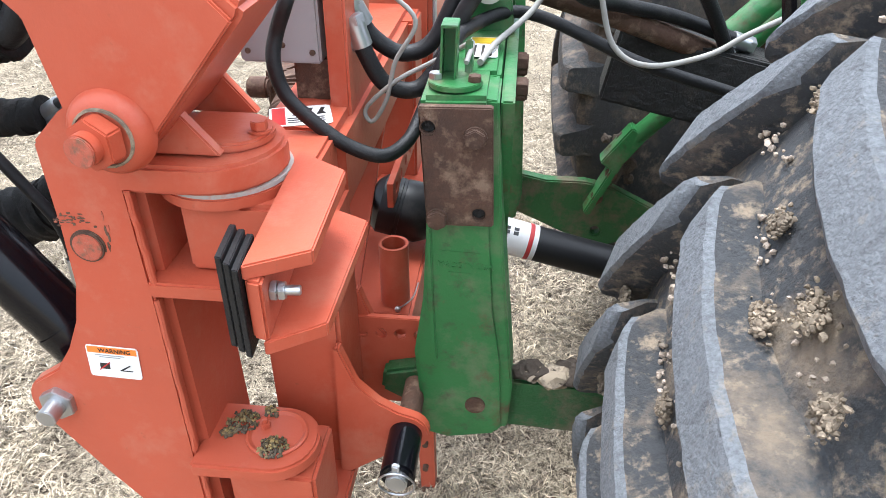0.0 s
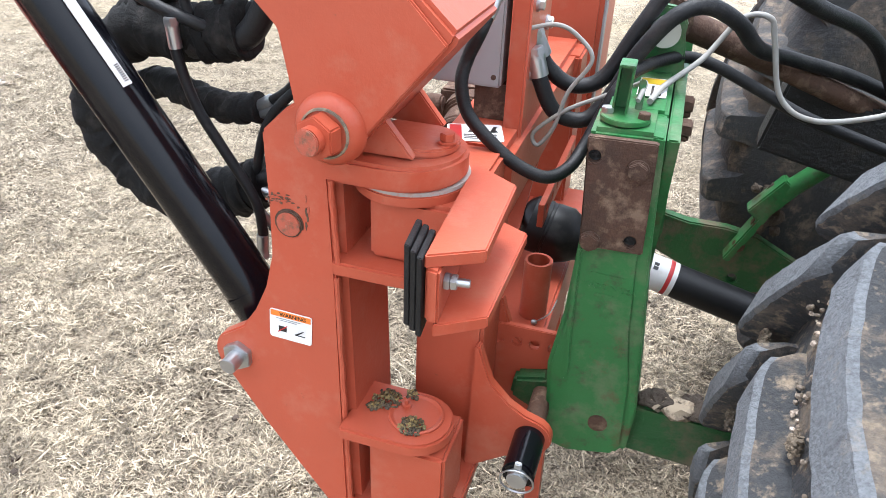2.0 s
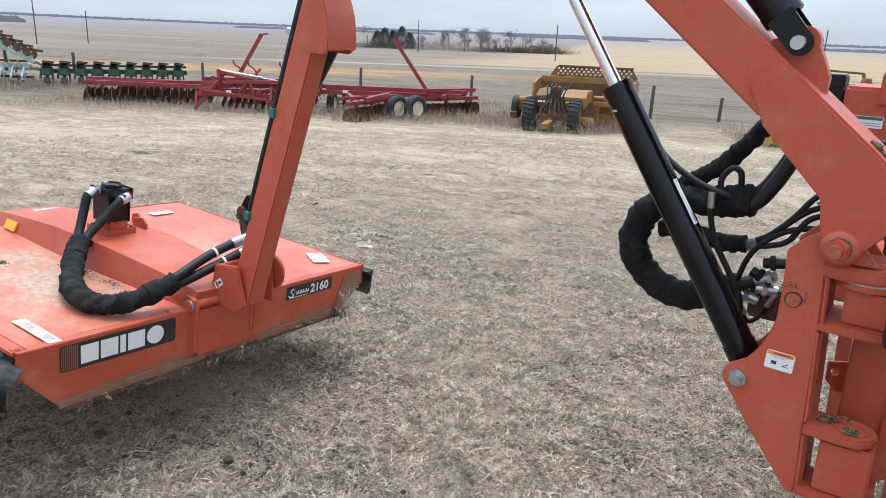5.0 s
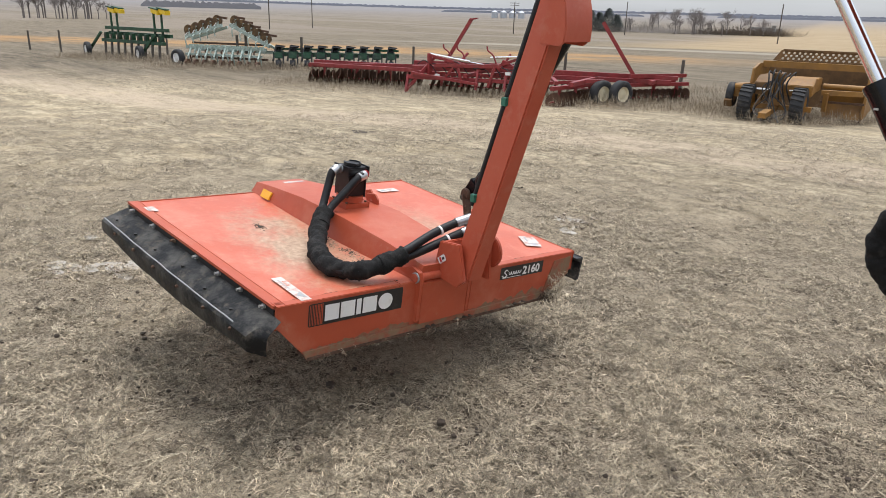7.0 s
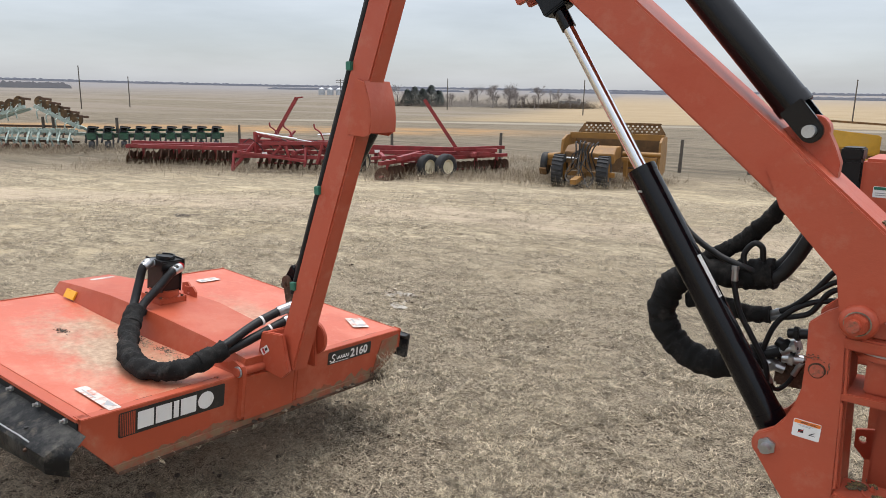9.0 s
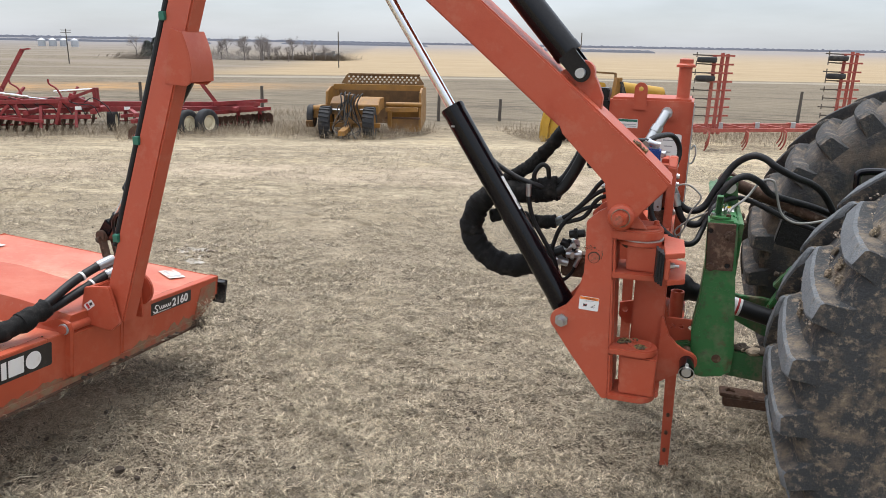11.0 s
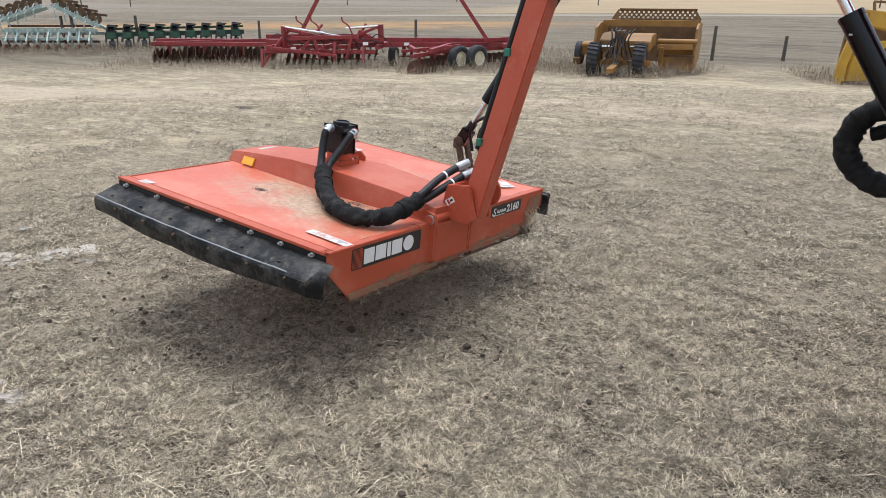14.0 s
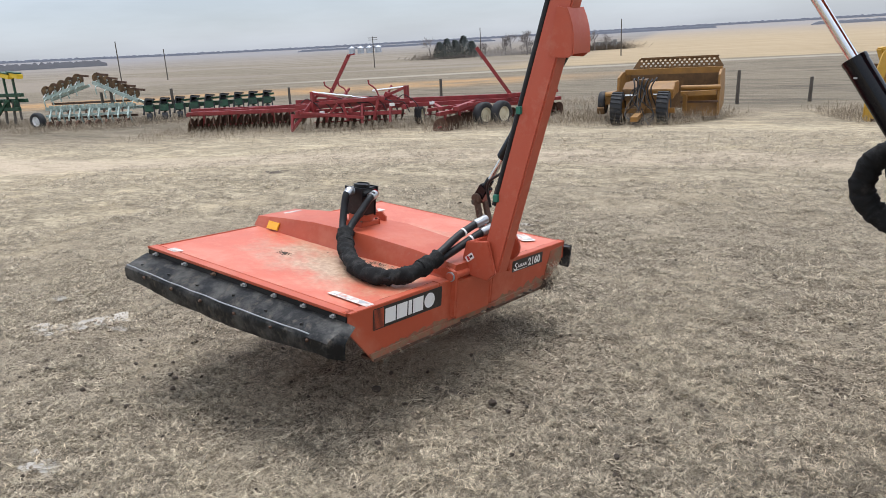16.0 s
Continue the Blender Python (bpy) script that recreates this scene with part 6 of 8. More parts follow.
# ---- drive shaft ----
PTO = thing("drive_shaft", (0.66, 2.35, 0.72), "black shielded drive shaft under the hitch", "drive shaft", "tractor")
s0, s1 = Vector((0.33, 2.35, 0.945)), Vector((1.30, 2.35, 0.71))
sx = (s1 - s0).normalized()
part("joint", rod(rod(B(), s0 - sx * 0.02, s0 + sx * 0.055, 0.034, 20), s0 + sx * 0.045, s0 + sx * 0.10, 0.026, 20), M_BLACKPLASTIC, PTO, bevel=0.004)
bell = lathe(B(), [(0.026, 0.075), (0.046, 0.085), (0.060, 0.10), (0.060, 0.135), (0.0585, 0.136), (0.0585, 0.142), (0.060, 0.143), (0.062, 0.18), (0.052, 0.20), (0.041, 0.215), (0.038, 0.24)],
             Matrix.Translation(s0) @ sx.to_track_quat("Z", "Y").to_matrix().to_4x4(), 32)
part("bell_guard", bell, M_BLACKPLASTIC, PTO, "black plastic bell guard")
part("guard_tube", rod(B(), s0 + sx * 0.22, s1 - sx * 0.38, 0.0365, 28), M_BLACKPLASTIC, PTO, bevel=0.002)
part("end_cone", rod(B(), s1 - sx * 0.40, s1 - sx * 0.30, 0.040, 24, 0.055), M_BLACKPLASTIC, PTO, bevel=0.003)
part("end_yoke", rod(B(), s1 - sx * 0.30, s1, 0.045, 20), M_BLACKPLASTIC, PTO)
wb = lathe(B(), [(0.0366, 0.315), (0.0371, 0.316), (0.0371, 0.420), (0.0366, 0.421)], Matrix.Translation(s0) @ sx.to_track_quat("Z", "Y").to_matrix().to_4x4(), 28)
wrap = part("wrap_label", wb, M_WHITE, PTO, "white wrap label")
wb = lathe(B(), [(0.0372, 0.402), (0.0375, 0.403), (0.0375, 0.410), (0.0372, 0.411)], Matrix.Translation(s0) @ sx.to_track_quat("Z", "Y").to_matrix().to_4x4(), 28)
part("label_band", wb, M_DECALRED, wrap)
for k in range(3):
    a = Vector((0.0, -0.62, 0.78)) * 0.0372
    q = s0 + sx * (0.340 + 0.018 * k) + a
    part("label_bar", bar(B(), q, q + sx * 0.010, 0.016, 0.0012, up=a), M_DECALBLACK, wrap)

# ---- tractor rear end ----
TRAC = thing("tractor", (1.675, 2.42, 0.0), "muddy green tractor seen from its rear axle", "tractor", "tractor")
TR, TW, TX = 0.885, 0.515, 1.675


def tyre_profile():
    w = TW / 2
    return [(0.46, -w * 0.72), (0.52, -w * 0.90), (0.66, -w * 1.0), (0.77, -w * 0.97), (0.822, -w * 0.86), (0.838, -w * 0.5), (0.842, 0), (0.838, w * 0.5), (0.822, w * 0.86), (0.77, w * 0.97), (0.66, w * 1.0), (0.52, w * 0.90), (0.46, w * 0.72)]


def lug_mesh(side, mat, flank):
    """One tread bar, flat and nearly crosswise at the shoulder, swept up to its nose."""
    bm = B()
    rows = []
    w = TW / 2
    n = 20
    for k in range(n + 1):
        t = k / n
        lat = -0.245 + 0.36 * t if side < 0 else 0.268 - 0.115 * t
        ang = radians(19.3 + 1.6 * t + 5.2 * t ** 3 if side < 0 else 12.0 + 12.0 * t)
        half_t = (0.030 if side < 0 else 0.042) + 0.006 * (1 - t) - (0.014 if k == n else 0.006 if k == n - 1 else 0.004 if k == 0 else 0)
        half_t += 0.003 * noise.noise(Vector((k * 0.55, side, 7)))
        up, down = half_t + 0.036 - 0.012 * t, half_t + 0.014
        edge = max(0.0, abs(lat) - w * 0.72) / (w * 0.3)
        base = 0.832 - 0.075 * edge ** 1.5
        top = TR - 0.004 * (lat / w) ** 2 - (0.014 if k in (0, n) else 0.004 if k in (1, n - 1) else 0) + 0.002 * noise.noise(Vector((k * 0.8, 3, side)))
        row = []
        for j, (r, h) in enumerate(((base - 0.012, -down), (base + 0.02, -half_t - 0.004), (top - 0.007, -half_t), (top, -half_t * 0.8), (top, half_t * 0.75), (top - 0.008, half_t), (base + 0.014, half_t + 0.018), (base - 0.012, up))):
            chip = noise.noise(Vector((k * 1.1, j * 2.7, side * 5)))
            a = ang + (h + 0.0022 * chip) / TR
            r += 0.0025 * chip if j in (2, 5) else 0.0
            row.append(bm.verts.new((-r * math.cos(a), lat, r * math.sin(a))))
        rows.append(row)
    for a, b2 in zip(rows, rows[1:]):
        for j in range(7):
            f = bm.faces.new((a[j], a[j + 1], b2[j + 1], b2[j]))
            f.material_index = 0 if j in (2, 3, 4) else 1
    for f in (bm.faces.new(rows[0]), bm.faces.new(rows[-1][::-1])):
        f.material_index = 1
    me = mesh_of("lug", bm, mat, 40)
    me.materials.append(flank)
    return me


for n, (yc, rubber, tread) in enumerate(((1.406 + TW / 2, M_TYRE, M_LUG), (2.93 + TW / 2, M_TYRE_DARK, M_TYRE_DARK))):
    M0 = Matrix.Translation((TX, yc, TR)) @ Matrix.Rotation(radians(90), 4, "X")
    ty = part("tyre", lathe(B(), tyre_profile(), M0, 96, closed=True), rubber, TRAC, "worn muddy rear tyre with deep lugs" if n == 0 else "dark muddy rear tyre", angle=60)
    rim = lathe(B(), [(0.10, -0.06), (0.34, -0.05), (0.42, -0.16), (0.475, -0.19), (0.475, 0.19), (0.42, 0.16), (0.34, 0.02), (0.10, 0.02)], M0, 48)
    part("rim", rim, M_RUST if n else M_GREEN_DIRTY, TRAC)
    for s in (-1, 1):
        me = lug_mesh(s, tread, rubber)
        for k in range(29):
            ob = new("lug", me)
            ob.parent = ty
            ob.matrix_basis = Matrix.Translation(Vector((TX, yc, TR)) - ROOTS[TRAC]) @ Matrix.Rotation(2 * math.pi * k / 29, 4, "Y")
part("axle", rod(B(), (TX, 1.9, TR), (TX, 2.96, TR), 0.14, 28), M_GREEN_DIRTY, TRAC, bevel=0.01)
part("gear_case", box(B(), (1.50, 2.12, 0.55), (2.6, 2.72, 1.30)), M_GREEN_DIRTY, TRAC, bevel=0.03)
part("lower_link", bar(B(), (0.66, 2.015, 0.745), (1.60, 2.03, 0.68), 0.045, 0.112), M_GREEN_DIRTY, TRAC, "mud-caked green lower link", bevel=0.008)
part("drawbar", bar(B(), (0.715, 2.34, 0.435), (1.6, 2.34, 0.47), 0.09, 0.045), M_RUST, TRAC, "rusty drawbar", bevel=0.006)
part("drawbar_hammer_strap", prism(B(), [(0.70, 2.30), (0.84, 2.30), (0.84, 2.38), (0.70, 2.38)], 0.455, 0.47, "z", holes=[ring(0.745, 2.34, 0.019, 14)]), M_RUST, TRAC, bevel=0.003)
fl2 = [(0.66, 0.76), (0.78, 0.735), (0.88, 0.735), (0.96, 0.72), (1.08, 0.66), (1.30, 0.60), (1.32, 0.53), (1.06, 0.58), (0.96, 0.54), (0.90, 0.545), (0.78, 0.60), (0.68, 0.645)]
part("far_lower_link", prism(B(), fl2, 2.86, 2.895, holes=[ring(0.925, 0.585, 0.014, 12)]), M_GREEN_DIRTY, TRAC, "green plate lower link", bevel=0.004)
part("link_strap", bar(bar(B(), (0.89, 2.845, 0.66), (0.985, 2.845, 0.87), 0.02, 0.06, up=(0, 1, 0)), (0.93, 2.84, 0.80), (1.0, 2.84, 0.90), 0.05, 0.05, up=(0, 1, 0)), M_GREEN, TRAC, bevel=0.004)
for x, z in ((0.915, 0.705), (0.945, 0.775)):
    part("strap_bolt", hexnut(rod(B(), (x, 2.825, z), (x, 2.84, z), 0.016, 14), (x, 2.818, z), (x, 2.832, z), 0.014), M_RUST, TRAC)
part("lift_rod", rod(B(), (0.985, 2.84, 0.87), (1.33, 2.76, 1.30), 0.024, 18), M_GREEN, TRAC, "green lift rod", bevel=0.002)
la = bar(B(), (0.87, 2.58, 1.165), (1.50, 2.52, 1.045), 0.12, 0.15)
bar(la, (0.88, 2.54, 1.232), (1.5, 2.48, 1.118), 0.025, 0.012)
part("lift_arm", la, M_GREASE, TRAC, "oily black lift arm", bevel=0.012)
part("top_link", rod(rod(B(), (0.64, 2.345, 1.37), (0.84, 2.46, 1.285), 0.026, 16), (0.80, 2.437, 1.30), (1.55, 2.74, 0.98), 0.021, 16), M_RUST, TRAC, "rusty top link", bevel=0.003)
part("top_link_eye", rod(B(), (0.632, 2.315, 1.37), (0.632, 2.375, 1.37), 0.042, 20), M_RUST, TRAC, bevel=0.004)
part("support_tube", rod(B(), (1.05, 2.62, 1.14), (1.38, 2.62, 1.50), 0.026, 16), M_GREEN, TRAC, "green support tube", bevel=0.002)
part("hand_rail", tube(B(), [(1.16, 2.2, 1.0), (1.10, 2.2, 1.25), (1.06, 2.2, 1.42), (1.10, 2.2, 1.47), (1.4, 2.2, 1.45)], 0.013, 10), M_BLACKPAINT, TRAC, "black bent bar")
# mud on the link, the far tyre and the lugs
random.seed(4)
for i in range(34):
    x = 0.72 + 0.30 * random.random()
    bm = lump(B(), (x, 2.0 + 0.035 * random.random(), 0.803 - 0.07 * (x - 0.66) + 0.004 * random.random()), 0.011 + 0.012 * random.random(), i, 2, 0.6, (1.2, 1, 0.7))
    part("mud_clod", bm, M_MUD_DARK if i % 3 else M_MUD, TRAC)
for i in range(16):
    bm = lump(B(), (0.90 + 0.10 * random.random(), 2.845 + 0.03 * random.random(), 0.74 + 0.14 * random.random()), 0.012 + 0.012 * random.random(), i + 50, 2, 0.6)
    part("mud_clod", bm, M_MUD_DARK, TRAC)


def on_tyre(deg, lat, r):
    a = radians(deg)
    return Vector((TX - r * math.cos(a), 1.406 + TW / 2 + lat, TR + r * math.sin(a)))


grit = B()
for i in range(240):
    k = random.choice((-1, 0, 0, 1, 1, 2))
    lat = random.uniform(0.02, 0.24) if i % 3 else random.uniform(-0.2, 0.1)
    deg = 11.6 * k + 21.0 - 6.2 + 0.02 * 0 + (4.0 if lat > 0.1 else 0.0) + random.gauss(0, 0.7)
    lump(grit, on_tyre(deg, lat, 0.842 + 0.005 * random.random()), random.choice((0.0012, 0.002, 0.003)) + 0.0015 * random.random(), i, 1, 0.4)
tagged(part("grit", grit, M_GRAIN, TRAC, "pale pebbles and grain stuck between the lugs"), kind="stuff")
for i, (deg, lat, spread) in enumerate(((24.5, -0.06, 1.0), (27.5, -0.10, 1.0), (28.5, 0.02, 0.7), (22.0, 0.20, 1.0), (35.0, 0.12, 0.9), (14.0, -0.02, 0.6), (11.5, 0.22, 0.8), (26.0, -0.19, 0.8), (36.5, -0.12, 0.9), (3.0, 0.20, 0.9))):
    cake = B()
    for j in range(260):
        c = on_tyre(deg + random.gauss(0, 0.5) * spread, lat + random.gauss(0, 0.010) * spread, 0.847 + 0.007 * random.random())
        lump(cake, c, random.choice((0.0008, 0.0012, 0.0016, 0.0026)) + 0.0010 * random.random(), i * 50 + j, 1, 0.7)
    part("mud_cake", cake, M_MUD, TRAC, "crumbled dried mud on the tread")

# ---- hydraulic hoses and cables ----
def hose(name, pts, r, mat, label, group="hydraulic hoses", ends=True, wrinkle=0.0, n=12, seed=0):
    h = thing(name, pts[0], label, "hose" if "cable" not in name else "cable", group)
    part("jacket", tube(B(), pts, r, n, 8 if not wrinkle else 14, wrinkle, seed), mat, h, angle=70)
    if ends:
        for a, b2 in ((0, 1), (-1, -2)):
            p = Vector(pts[a])
            d = (Vector(pts[b2]) - p).normalized()
            part("ferrule", hexnut(rod(B(), p - d * 0.008, p + d * 0.032, r * 1.2, 14), p - d * 0.016, p - d * 0.002, r * 1.35), M_ZINC, h, bevel=0.001)
    return h


BL = "black rubber hydraulic hose between tractor and mower"
hose("hydraulic_hose", [(0.428, 2.20, 1.345), (0.449, 2.21, 1.300), (0.495, 2.22, 1.268), (0.546, 2.23, 1.286), (0.590, 2.24, 1.37), (0.640, 2.25, 1.455), (0.697, 2.23, 1.497), (0.745, 2.22, 1.49), (0.785, 2.22, 1.462), (0.86, 2.28, 1.42), (0.94, 2.38, 1.38), (1.0, 2.45, 1.33), (1.06, 2.50, 1.24), (1.10, 2.54, 1.17)], 0.0135, M_RUBBER, BL)
hose("hydraulic_hose", [(0.437, 2.16, 1.325), (0.449, 2.16, 1.288), (0.478, 2.165, 1.236), (0.528, 2.175, 1.226), (0.565, 2.19, 1.270), (0.60, 2.2, 1.345), (0.645, 2.2, 1.405), (0.690, 2.22, 1.419), (0.742, 2.25, 1.392), (0.785, 2.30, 1.345), (0.86, 2.42, 1.305), (0.98, 2.50, 1.265), (1.12, 2.54, 1.21)], 0.0135, M_RUBBER, BL)
hose("hydraulic_hose", [(0.385, 2.06, 1.43), (0.377, 2.03, 1.392), (0.358, 2.03, 1.347), (0.353, 2.02, 1.312), (0.366, 2.015, 1.268), (0.403, 2.01, 1.232), (0.452, 2.01, 1.197), (0.499, 2.02, 1.180), (0.527, 2.06, 1.186), (0.541, 2.10, 1.208), (0.558, 2.13, 1.25), (0.58, 2.15, 1.30), (0.607, 2.20, 1.318), (0.663, 2.28, 1.322), (0.72, 2.30, 1.310), (0.80, 2.31, 1.275), (0.893, 2.31, 1.235), (1.05, 2.33, 1.185), (1.2, 2.36, 1.13)], 0.0105, M_RUBBER, BL)
hose("grey_cable", [(1.10, 2.3, 1.32), (1.046, 2.3, 1.29), (0.991, 2.3, 1.256), (0.90, 2.3, 1.236), (0.838, 2.3, 1.268), (0.806, 2.3, 1.36), (0.79, 2.3, 1.396), (0.747, 2.3, 1.390), (0.70, 2.26, 1.330), (0.648, 2.16, 1.306), (0.63, 2.08, 1.302)], 0.0048, M_CABLE, "grey electric cable looped to the hitch", "cables", False)
hose("grey_cable", [(0.42, 2.13, 1.375), (0.47, 2.14, 1.385), (0.505, 2.15, 1.367), (0.530, 2.15, 1.333), (0.498, 2.15, 1.276), (0.482, 2.15, 1.215), (0.458, 2.15, 1.178), (0.449, 2.15, 1.20), (0.497, 2.15, 1.245), (0.55, 2.15, 1.275), (0.60, 2.12, 1.31), (0.62, 2.06, 1.335), (0.615, 2.02, 1.32)], 0.0036, M_CABLE, "thin grey cable hanging from the frame", "cables", False)
hose("hydraulic_hose", [(0.31, 2.16, 1.53), (0.335, 2.25, 1.545), (0.39, 2.45, 1.535), (0.425, 2.5, 1.49), (0.428, 2.5, 1.43), (0.395, 2.46, 1.36), (0.36, 2.40, 1.30)], 0.011, M_RUBBER, "black hose from the valve past the tank")
hose("hydraulic_hose", [(0.345, 2.16, 1.528), (0.30, 2.16, 1.54), (0.255, 2.15, 1.525), (0.21, 2.10, 1.45), (0.18, 2.04, 1.38)], 0.010, M_RUBBER, "short black hose over the blue valve")
SLV = "black wrinkled cloth hose sleeve looping behind the boom"
S2 = [(0.10, 2.0, 1.52), (0.055, 2.0, 1.425), (0.005, 2.0, 1.362), (-0.10, 2.01, 1.335), (-0.23, 2.02, 1.325), (-0.325, 2.03, 1.25), (-0.345, 2.03, 1.145), (-0.29, 2.03, 1.06), (-0.18, 2.02, 1.022), (-0.075, 2.02, 1.050), (0.005, 2.02, 1.085)]
cloth_sleeve(S2[2:], 0.046, 0.17, 5, SLV, 22, 20)
for k, dy in enumerate((-0.018, 0.02)):
    hose("hydraulic_hose", [(a, b + dy, c + 0.014 * (1 if k else -1)) for a, b, c in S2[:4]], 0.021, M_RUBBER, "thick black hose leaving the boom", ends=False)
    hose("hydraulic_hose", [(-0.10, 2.02 + dy, 1.045), (-0.03, 2.02 + dy, 1.08), (0.03, 2.02 + dy, 1.11), (0.075, 2.02 + dy, 1.135)], 0.016, M_RUBBER, "black hose end at the valve fittings")
S1 = [(0.03, 2.0, 1.60), (-0.015, 2.0, 1.545), (-0.07, 2.01, 1.475), (-0.135, 2.02, 1.42), (-0.20, 2.03, 1.375), (-0.27, 2.04, 1.335)]
cloth_sleeve(S1, 0.026, 0.24, 9, "narrow black cloth hose sleeve under the boom", 16, 18)
S3 = [(-0.27, 2.06, 1.21), (-0.21, 2.05, 1.232), (-0.14, 2.03, 1.222), (-0.07, 2.02, 1.212), (0.0, 2.02, 1.222)]
cloth_sleeve(S3, 0.027, 0.24, 13, "narrow black cloth hose sleeve beside the mast", 16, 18)
for k, pts in enumerate(([(0.0, 2.02, 1.225), (0.06, 2.01, 1.262), (0.117, 2.0, 1.324), (0.165, 2.0, 1.392), (0.22, 2.0, 1.43)], [(0.0, 2.03, 1.22), (0.05, 2.02, 1.245), (0.096, 2.0, 1.296), (0.16, 2.0, 1.355), (0.23, 2.0, 1.38)],
                         [(0.01, 2.02, 1.215), (0.07, 2.0, 1.235), (0.116, 2.0, 1.259), (0.163, 2.0, 1.331), (0.24, 2.01, 1.35)], [(-0.01, 2.0, 1.10), (0.017, 2.0, 1.191), (0.06, 2.0, 1.25), (0.12, 2.0, 1.29), (0.2, 2.0, 1.31)])):
    hose("hydraulic_hose", pts, 0.0085, M_RUBBER, "thin black hose fanning out to the boom", ends=k < 3)
hose("hydraulic_hose", [(-0.31, 1.98, 1.52), (-0.254, 1.97, 1.455), (-0.159, 1.96, 1.40), (-0.075, 1.96, 1.372), (-0.03, 1.98, 1.352)], 0.010, M_RUBBER, "black hose lying over the sleeve", ends=False)
hose("hydraulic_hose", [(-0.075, 1.97, 1.36), (-0.085, 1.97, 1.41), (-0.06, 1.97, 1.448), (-0.035, 1.97, 1.44), (-0.03, 1.98, 1.40)], 0.009, M_RUBBER, "small black hose loop on the sleeve", ends=False)
hose("hydraulic_hose", [(-0.10, 1.95, 1.36), (-0.098, 1.95, 1.315), (-0.075, 1.95, 1.235), (-0.03, 1.95, 1.16), (0.015, 1.95, 1.085), (0.025, 1.95, 1.03), (0.022, 1.95, 0.985)], 0.009, M_RUBBER, "black hose hanging down beside the cylinder")
hose("hydraulic_hose", [(0.022, 1.96, 1.05), (0.045, 1.98, 1.0), (0.075, 2.0, 1.02), (0.10, 2.0, 1.08)], 0.007, M_RUBBER, "thin black hose at the fittings")
FIT = thing("valve_fittings", (0.07, 2.04, 1.06), "black and zinc hydraulic valve fittings beside the mast", "fittings", "boom mower")
part("body", box(B(), (0.03, 2.02, 1.0), (0.16, 2.09, 1.095)), M_RUST, FIT, "rusty block", bevel=0.008)
for k, (p, q) in enumerate((((0.03, 2.0, 1.15), (0.09, 2.0, 1.125)), ((0.05, 2.0, 1.10), (0.11, 2.01, 1.10)), ((0.06, 2.0, 1.18), (0.12, 2.0, 1.19)), ((0.0, 2.0, 1.075), (0.06, 2.01, 1.06)))):
    part("fitting", hexnut(rod(B(), p, q, 0.016, 14), Vector(p).lerp(Vector(q), 0.3), Vector(p).lerp(Vector(q), 0.55), 0.023), M_ZINC if k % 2 else M_BLACKPLASTIC, FIT, bevel=0.002)


# ---- parked implements along the field edge ----
def gz(x, y):
    return ground_z(x, y)


class Row:
    """A local frame on the ground: s along the machine, g away from the yard, z up."""

    def __init__(self, x, y, ex, ey):
        k = math.hypot(ex, ey)
        self.o, self.e, self.g = Vector((x, y, 0)), Vector((ex / k, ey / k, 0)), Vector((-ey / k, ex / k, 0))
        self.z = gz(x, y) - 0.02

    def at(self, s, g, z):
        return self.o + self.e * s + self.g * g + Vector((0, 0, self.z + z))

    def m(self):
        m = Matrix((self.e, self.g, Vector((0, 0, 1)))).transposed().to_4x4()
        m.translation = self.o + Vector((0, 0, self.z))
        return m


def wheel(parent, c, axis, r, w, rim, label="", tread=M_FARTYRE):
    c, axis = Vector(c), Vector(axis).normalized()
    m = Matrix.Translation(c) @ axis.to_track_quat("Z", "Y").to_matrix().to_4x4()
    t = part("tyre", lathe(B(), [(r * 0.55, -w * 0.4), (r * 0.75, -w * 0.5), (r * 0.93, -w * 0.46), (r, -w * 0.3), (r, w * 0.3), (r * 0.93, w * 0.46), (r * 0.75, w * 0.5), (r * 0.55, w * 0.4)], m, 28, closed=True), tread, parent, label, angle=50)
    part("rim", lathe(B(), [(r * 0.12, -w * 0.30), (r * 0.4, -w * 0.22), (r * 0.56, -w * 0.42), (r * 0.56, w * 0.42), (r * 0.4, w * 0.22), (r * 0.12, w * 0.30)], m, 24), rim, t)
    return t


def disc_mesh(r):
    bm = B()
    n = 18
    c = bm.verts.new((0, 0, r * 0.2))
    mid = [bm.verts.new((r * 0.6 * math.cos(2 * math.pi * k / n), r * 0.6 * math.sin(2 * math.pi * k / n), r * 0.11)) for k in range(n)]
    out = [bm.verts.new((r * math.cos(2 * math.pi * k / n), r * math.sin(2 * math.pi * k / n), 0)) for k in range(n)]
    for k in range(n):
        j = (k + 1) % n
        bm.faces.new((c, mid[k], mid[j]))
        bm.faces.new((mid[k], out[k], out[j], mid[j]))
    bmesh.ops.solidify(bm, geom=bm.faces[:], thickness=0.012)
    return mesh_of("disc", bm, M_DISC, 60)


DISC = disc_mesh(0.29)


